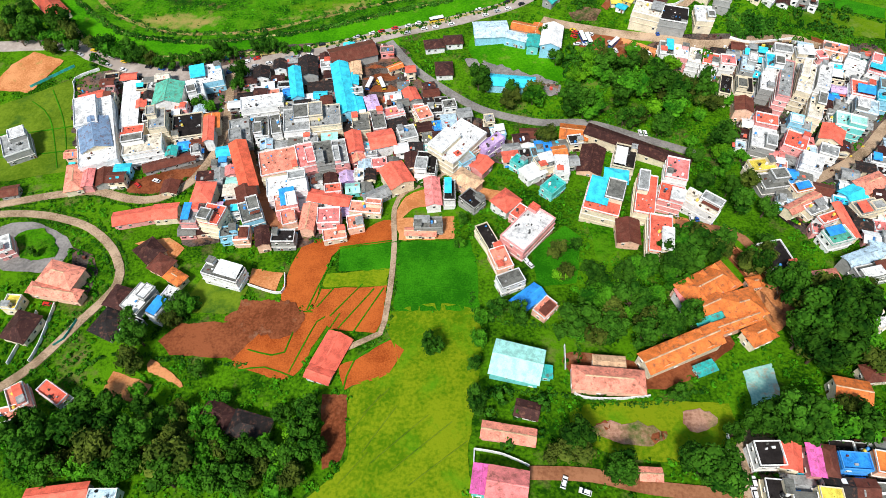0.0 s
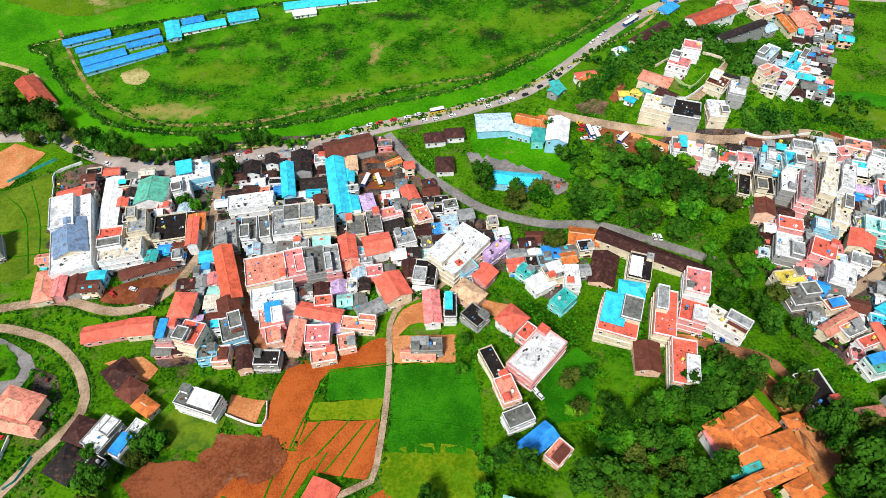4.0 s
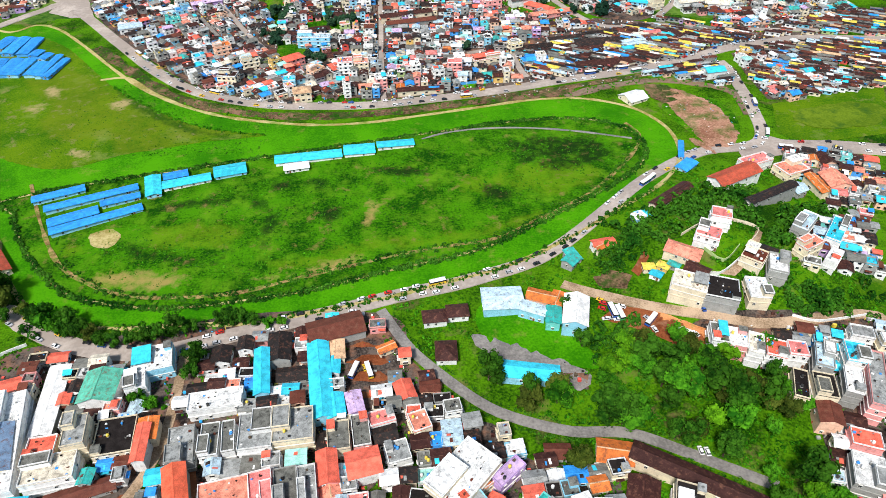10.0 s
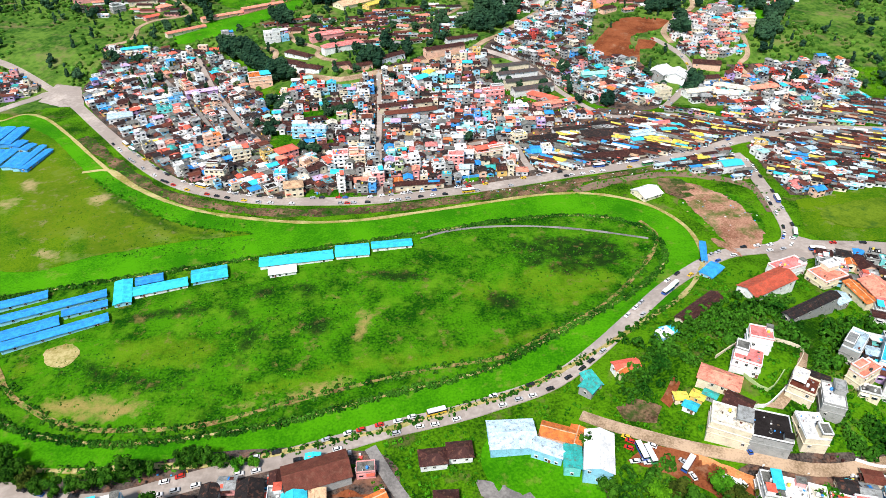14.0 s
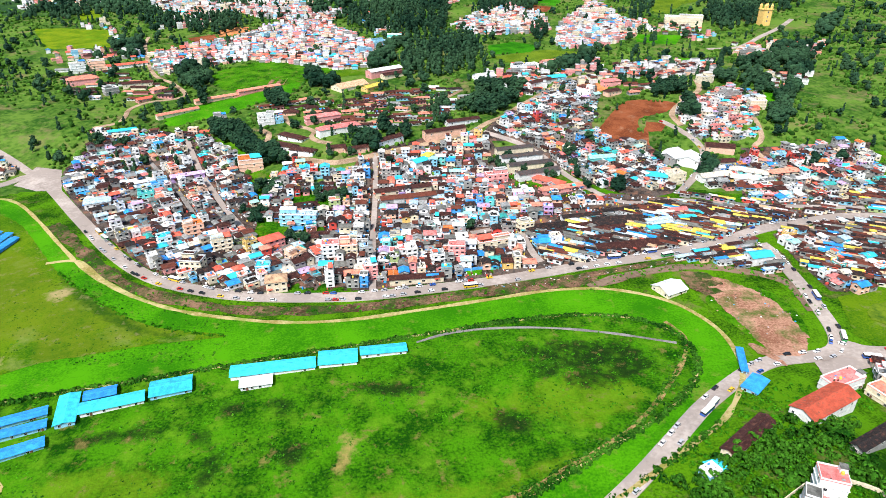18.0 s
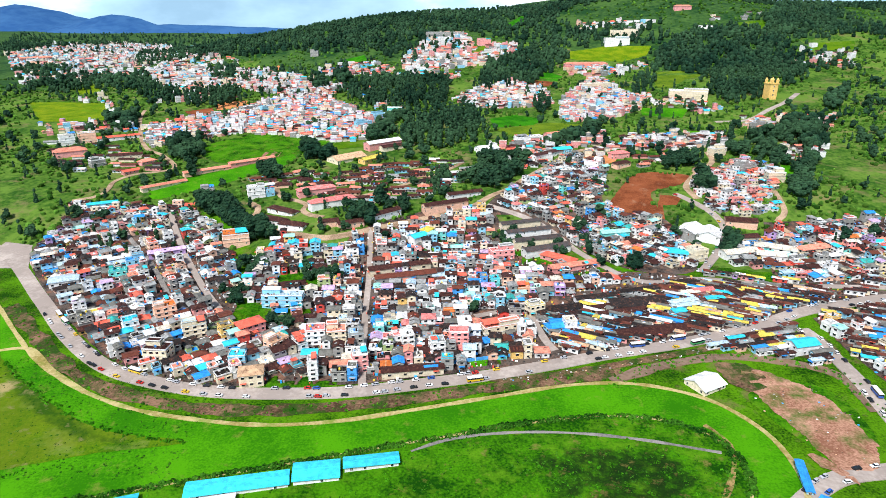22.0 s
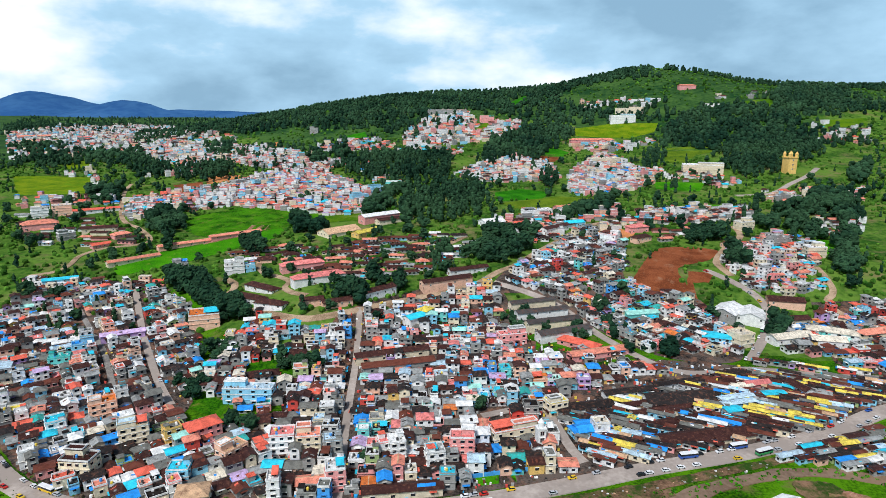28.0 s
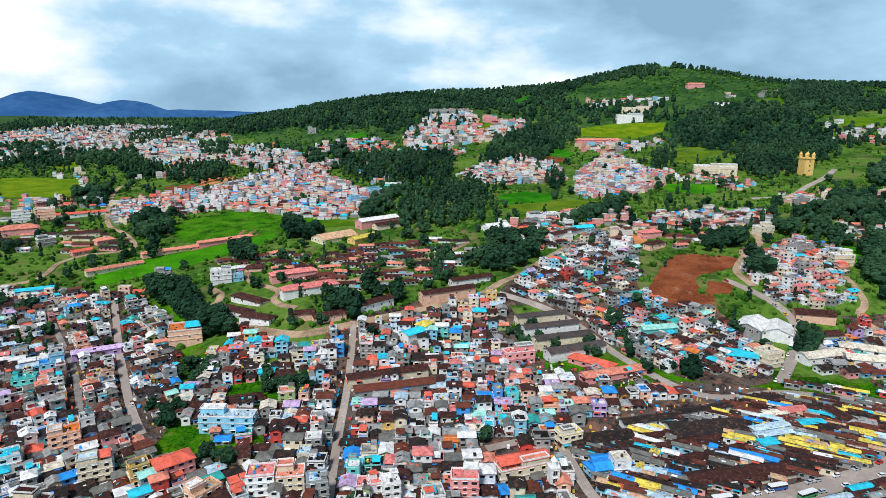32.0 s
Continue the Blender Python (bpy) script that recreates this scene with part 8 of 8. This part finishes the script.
BAND.hedge(INFIELD, 0.42, 1.35, 1.5, True)


def beside(line, off):
    """A line shifted to one side of a lane."""
    p = smooth_line(line, 6.0)
    return [(q.x - off * (r - q).normalized().y, q.y + off * (r - q).normalized().x) for q, r in zip(p, p[1:])]


for line in ([(193, 306), (220, 304), (249, 296)], [(201, 321), (237, 323), (257, 316)], [(12, 127), (14, 115), (48, 109)], [(-23, 205), (-38, 190), (-60, 190)], [(48, 94), (54, 107), (82, 104)], [(15, 84), (42, 81), (71, 77), (90, 83)], [(-142, 98), (-129, 106), (-99, 103), (-76, 100)], [(-108, 135), (-112, 123), (-116, 113)]):
    BAND.hedge(line, 0.8, 0.9, 0.9, False, 0.15)
for lane, off, skip in ((LOOP_LANE, 3.2, 0.2), (LOOP_LANE, -3.4, 0.35), (WEST_LANE[2:], 3.4, 0.3), (WEST_LANE[3:], -3.6, 0.2), (FIELD_PATH[4:], 2.0, 0.5), (HALL_LANE[2:], -4.0, 0.3), (HALL_LANE, 4.2, 0.45), (HOUSE_LANE, 3.4, 0.4)):
    BAND.hedge(beside(lane, off), 0.8, 0.75, 0.5, False, skip)
BAND.hedge(RACE_EDGE[:17], 1.4, 1.6, 1.8, skip=0.15)
HEDGE = Thicket("leaf_shrub", 9)
BAND.hedge(RIDING_TRAIL[2:17], 0.6, 1.2, 2.6, False, 0.2)
for q in DITCHES:
    ox, oy = sum(p[0] for p in q) / len(q), sum(p[1] for p in q) / len(q)
    wide, deep = max(p[0] for p in q) - min(p[0] for p in q), max(p[1] for p in q) - min(p[1] for p in q)
    for k in range(int(20 + wide * deep * 0.25)):
        x, y = ox + BAND.rng.uniform(-0.62, 0.62) * wide, oy + BAND.rng.uniform(-0.62, 0.62) * deep
        if not inside(ox + (x - ox) * 1.5, oy + (y - oy) * 1.5, q) or BAND.rng.random() < 0.2:
            BAND.leafy(x, y, BAND.rng.uniform(0.3, 0.85), 0.6, 7)
for k in range(6000):
    x, y = BAND.rng.uniform(-240, 130), BAND.rng.uniform(305, 480)
    if inside(x, y, INFIELD) and noise.noise((x * 0.03, y * 0.03, 14)) > 0.08:
        BAND.leafy(x, y, BAND.rng.uniform(0.5, 1.2), 0.5, 5)
stuff("hedges", BAND.s, "dark green hedges and bushes round the racecourse and slope", "hedge")
HEDGE.hedge(VERGE, 1.6, 0.9, 4.0)
HEDGE.hedge(STREAM, 1.2, 1.0, 5.5)
HEDGE.hedge(OPEN_FIELD[:4], 2.2, 1.2, 1.2)
for k in range(7000):
    x, y = HEDGE.rng.uniform(-240, 130), HEDGE.rng.uniform(305, 480)
    if inside(x, y, INFIELD) and noise.noise((x * 0.02, y * 0.02, 4)) > -0.1 and HEDGE.rng.random() < 0.7:
        HEDGE.leafy(x, y, HEDGE.rng.uniform(0.4, 1.3), 0.5, 6)
for k in range(26000):
    x, y = HEDGE.rng.uniform(-240, 260), HEDGE.rng.uniform(20, 420)
    if noise.noise((x * 0.022, y * 0.022, 8)) > -0.12 and not inside(x, y, RACE_EDGE) and not near_road(x, y, 1.5) and not in_clear(x, y) and claim(x, y, 0.05):
        HEDGE.leafy(x, y, HEDGE.rng.uniform(0.4, 1.5), 0.8, 9)
stuff("shrubs", HEDGE.s, "bright green shrubs, hedges and rough undergrowth", "shrubs")

CLUTTER, junk_rng = Shape(), random.Random(21)
for k in range(13000):
    x, y = junk_rng.uniform(-230, 330), junk_rng.uniform(150, 330) if k % 3 == 0 else junk_rng.uniform(450, 720)
    if any(inside(x, y, q) for q in PAVED + RUBBLE) and not near_road(x, y, 0.5):
        raw = any(inside(x, y, q) for q in RUBBLE)
        q, g, r = junk_rng.uniform(0.15, 0.5 if raw else 0.8), height(x, y), junk_rng.uniform(0.3, 1.0)
        CLUTTER.box(x - q, y - q * r, g - 0.3, x + q, y + q * r, g + 0.3 + junk_rng.uniform(0.1, 0.3 if raw else 1.6), junk_rng.choice(("wall_white", "wall_grey", "bark", "bark", "wall_grey", "terrace_tan", "tarp_blue") if raw else ("wall_white", "wall_grey", "tarp_blue", "bark", "sheet_rust", "sheet_maroon", "wall_white", "tank_yellow", "tank_black", "wall_red")))
stuff("yard_clutter", CLUTTER, "crates, drums, tarpaulins and rubble between the houses", "clutter")

# ---- vehicles ----
def wheel_mesh(r):
    s = Shape()
    n = 8
    v = [(x, r * math.cos(math.tau * i / n), r * math.sin(math.tau * i / n)) for x in (-0.11, 0.11) for i in range(n)]
    s.add(v, [(i, (i + 1) % n, n + (i + 1) % n, n + i) for i in range(n)] + [tuple(range(n))[::-1], tuple(range(n, 2 * n))], "rubber")
    return s.data("wheel")


WHEEL, BIG_WHEEL = wheel_mesh(0.32), wheel_mesh(0.5)


def tapered(s, x0, x1, y0, y1, z0, z1, dx, dy0, dy1, material):
    s.add([(x0, y0, z0), (x1, y0, z0), (x1, y1, z0), (x0, y1, z0), (x0 + dx, y0 + dy0, z1), (x1 - dx, y0 + dy0, z1), (x1 - dx, y1 - dy1, z1), (x0 + dx, y1 - dy1, z1)],
          [(4, 5, 6, 7), (0, 1, 5, 4), (1, 2, 6, 5), (2, 3, 7, 6), (3, 0, 4, 7)], material)


def make_car(colour, long=False):
    tip = tagged(new("bus" if long else "car"), f"parked {colour} {'bus with a band of windows' if long else 'hatchback car'} beside the road", "bus" if long else "car", "vehicles along the roads")
    body, cabin = Shape(), Shape()
    if long:
        tapered(body, -1.2, 1.2, -4.4, 4.4, 0.45, 1.5, 0.03, 0.05, 0.1, "car_" + colour)
        tapered(cabin, -1.17, 1.17, -4.35, 4.3, 1.5, 2.4, 0.05, 0.05, 0.25, "glass")
        tapered(cabin, -1.15, 1.15, -4.3, 4.1, 2.4, 2.85, 0.15, 0.15, 0.2, "car_white")
        spots, w = [(-1.1, -2.9), (1.1, -2.9), (-1.1, 2.9), (1.1, 2.9)], BIG_WHEEL
    else:
        tapered(body, -0.82, 0.82, -1.95, 1.95, 0.25, 0.62, -0.03, 0.0, 0.0, "car_" + colour)
        tapered(body, -0.85, 0.85, -1.95, 1.95, 0.62, 0.92, 0.10, 0.12, 0.22, "car_" + colour)
        tapered(cabin, -0.74, 0.74, -1.7, 1.0, 0.92, 1.38, 0.14, 0.30, 0.55, "glass")
        tapered(cabin, -0.60, 0.60, -1.38, 0.43, 1.38, 1.46, 0.05, 0.08, 0.10, "car_" + colour)
        spots, w = [(-0.78, -1.2), (0.78, -1.2), (-0.78, 1.25), (0.78, 1.25)], WHEEL
    part("body", body, tip)
    part("cabin", cabin, tip, "dark glass cabin")
    for x, y in spots:
        part("wheel", w, tip).matrix_basis = pose(x, y, 0.5 if long else 0.32)
    return tip


MODELS = [make_car(c) for c in ("white", "silver", "red", "blue", "black", "yellow")] + [make_car("blue", True), make_car("green", True), make_car("yellow", True)]
CARS = random.Random(4)
used = set()


def park(x, y, heading, k, lift=0.52):
    z = height(x, y) + lift
    m = pose(x, y, z, 0, 0, heading)
    if k in used:
        return copy_thing(MODELS[k], m)
    used.add(k)
    MODELS[k].matrix_basis = m
    return MODELS[k]


def traffic(line, width, gap, sides, share):
    """Cars standing along both edges of a road."""
    pts = smooth_line(line, 2.0)
    for s in sides:
        i = CARS.randrange(3)
        while i < len(pts) - 2:
            q, d = pts[i], pts[i + 2] - pts[i]
            if CARS.random() < share and -260 < q.x < 290:
                n = Vector((-d.y, d.x)).normalized() * s * (width / 2 - CARS.uniform(1.1, 1.9))
                k = CARS.choice((0, 0, 0, 0, 1, 1, 2, 3, 4, 5, 0, 1, 6, 7, 8)) if CARS.random() < 0.6 else CARS.choice((0, 1, 4))
                park(q.x + n.x, q.y + n.y, math.degrees(math.atan2(d.y, d.x)) - 90 + CARS.uniform(-4, 4) + (180 if s > 0 else 0), k)
            i += gap + CARS.randrange(3)


traffic(RACE_ROAD[1:], 9.0, 3, (-1, 1), 0.56)
traffic(NORTH_ROAD[2:], 10.0, 2, (-1, 1), 0.55)
traffic(EAST_ROAD, 12.0, 4, (-1, 1), 0.5)
traffic(STREET_1, 6.0, 5, (1,), 0.4)
traffic(STREET_6, 8.0, 5, (-1, 1), 0.4)
park(100.2, 171.1, 0, 0, 0.3)
park(102.8, 170.3, 0, 1, 0.3)
park(108.4, 167.3, 0, 0, 0.3)
park(110.8, 167.3, 0, 3, 0.3)
park(115.9, 165.4, 0, 3, 0.3)
park(99.4, 228.5, 5, 0, 0.3)
park(101.8, 228.0, 5, 0, 0.3)
park(34.0, 143.5, 40, 0, 0.3)
park(35.4, 140.9, 40, 0, 0.3)
park(37.1, 50.7, -20, 0, 0.3)
park(43.0, 47.7, 70, 0, 0.3)
park(104.7, 52.5, 85, 0, 0.3)
park(108.4, 52.4, 85, 0, 0.3)
park(94.3, 50.3, 0, 0, 0.3)
park(93.4, 46.9, 0, 0, 0.3)
park(78.4, 298.8, 10, 6, 0.3)
park(81.3, 297.0, 10, 7, 0.3)
park(94.4, 291.6, -40, 6, 0.3)
park(107.1, 283.9, 60, 7, 0.3)
park(-39.8, 268.6, -15, 6, 0.3)
park(-35.3, 270.4, 20, 5, 0.3)
park(-33.3, 268.5, 20, 8, 0.3)
park(-132.3, 199.0, 20, 1, 0.3)
park(-138.7, 200.3, 70, 0, 0.3)
park(-116.2, 168.0, 0, 0, 0.3)
park(-164.3, 129.6, 80, 2, 0.3)
park(-147.0, 197.4, 50, 2, 0.3)
park(115.3, 64.9, 80, 0, 0.3)
park(119.2, 149.3, -30, 0, 0.3)
park(132.0, 139.6, -40, 0, 0.3)
park(74, 306, 65, 5, 0.3)
park(75, 304, 65, 2, 0.3)
park(74, 301, 65, 2, 0.3)
park(75, 295, 95, 0, 0.3)
park(78, 295, 95, 1, 0.3)
park(80, 294, 95, 0, 0.3)
park(83, 301, 60, 0, 0.3)
park(93, 293, 40, 1, 0.3)
park(95, 287, 20, 0, 0.3)
park(103, 282, 60, 0, 0.3)
park(109, 284, 20, 1, 0.3)
park(112, 283, 30, 0, 0.3)
park(118, 295, 10, 3, 0.3)
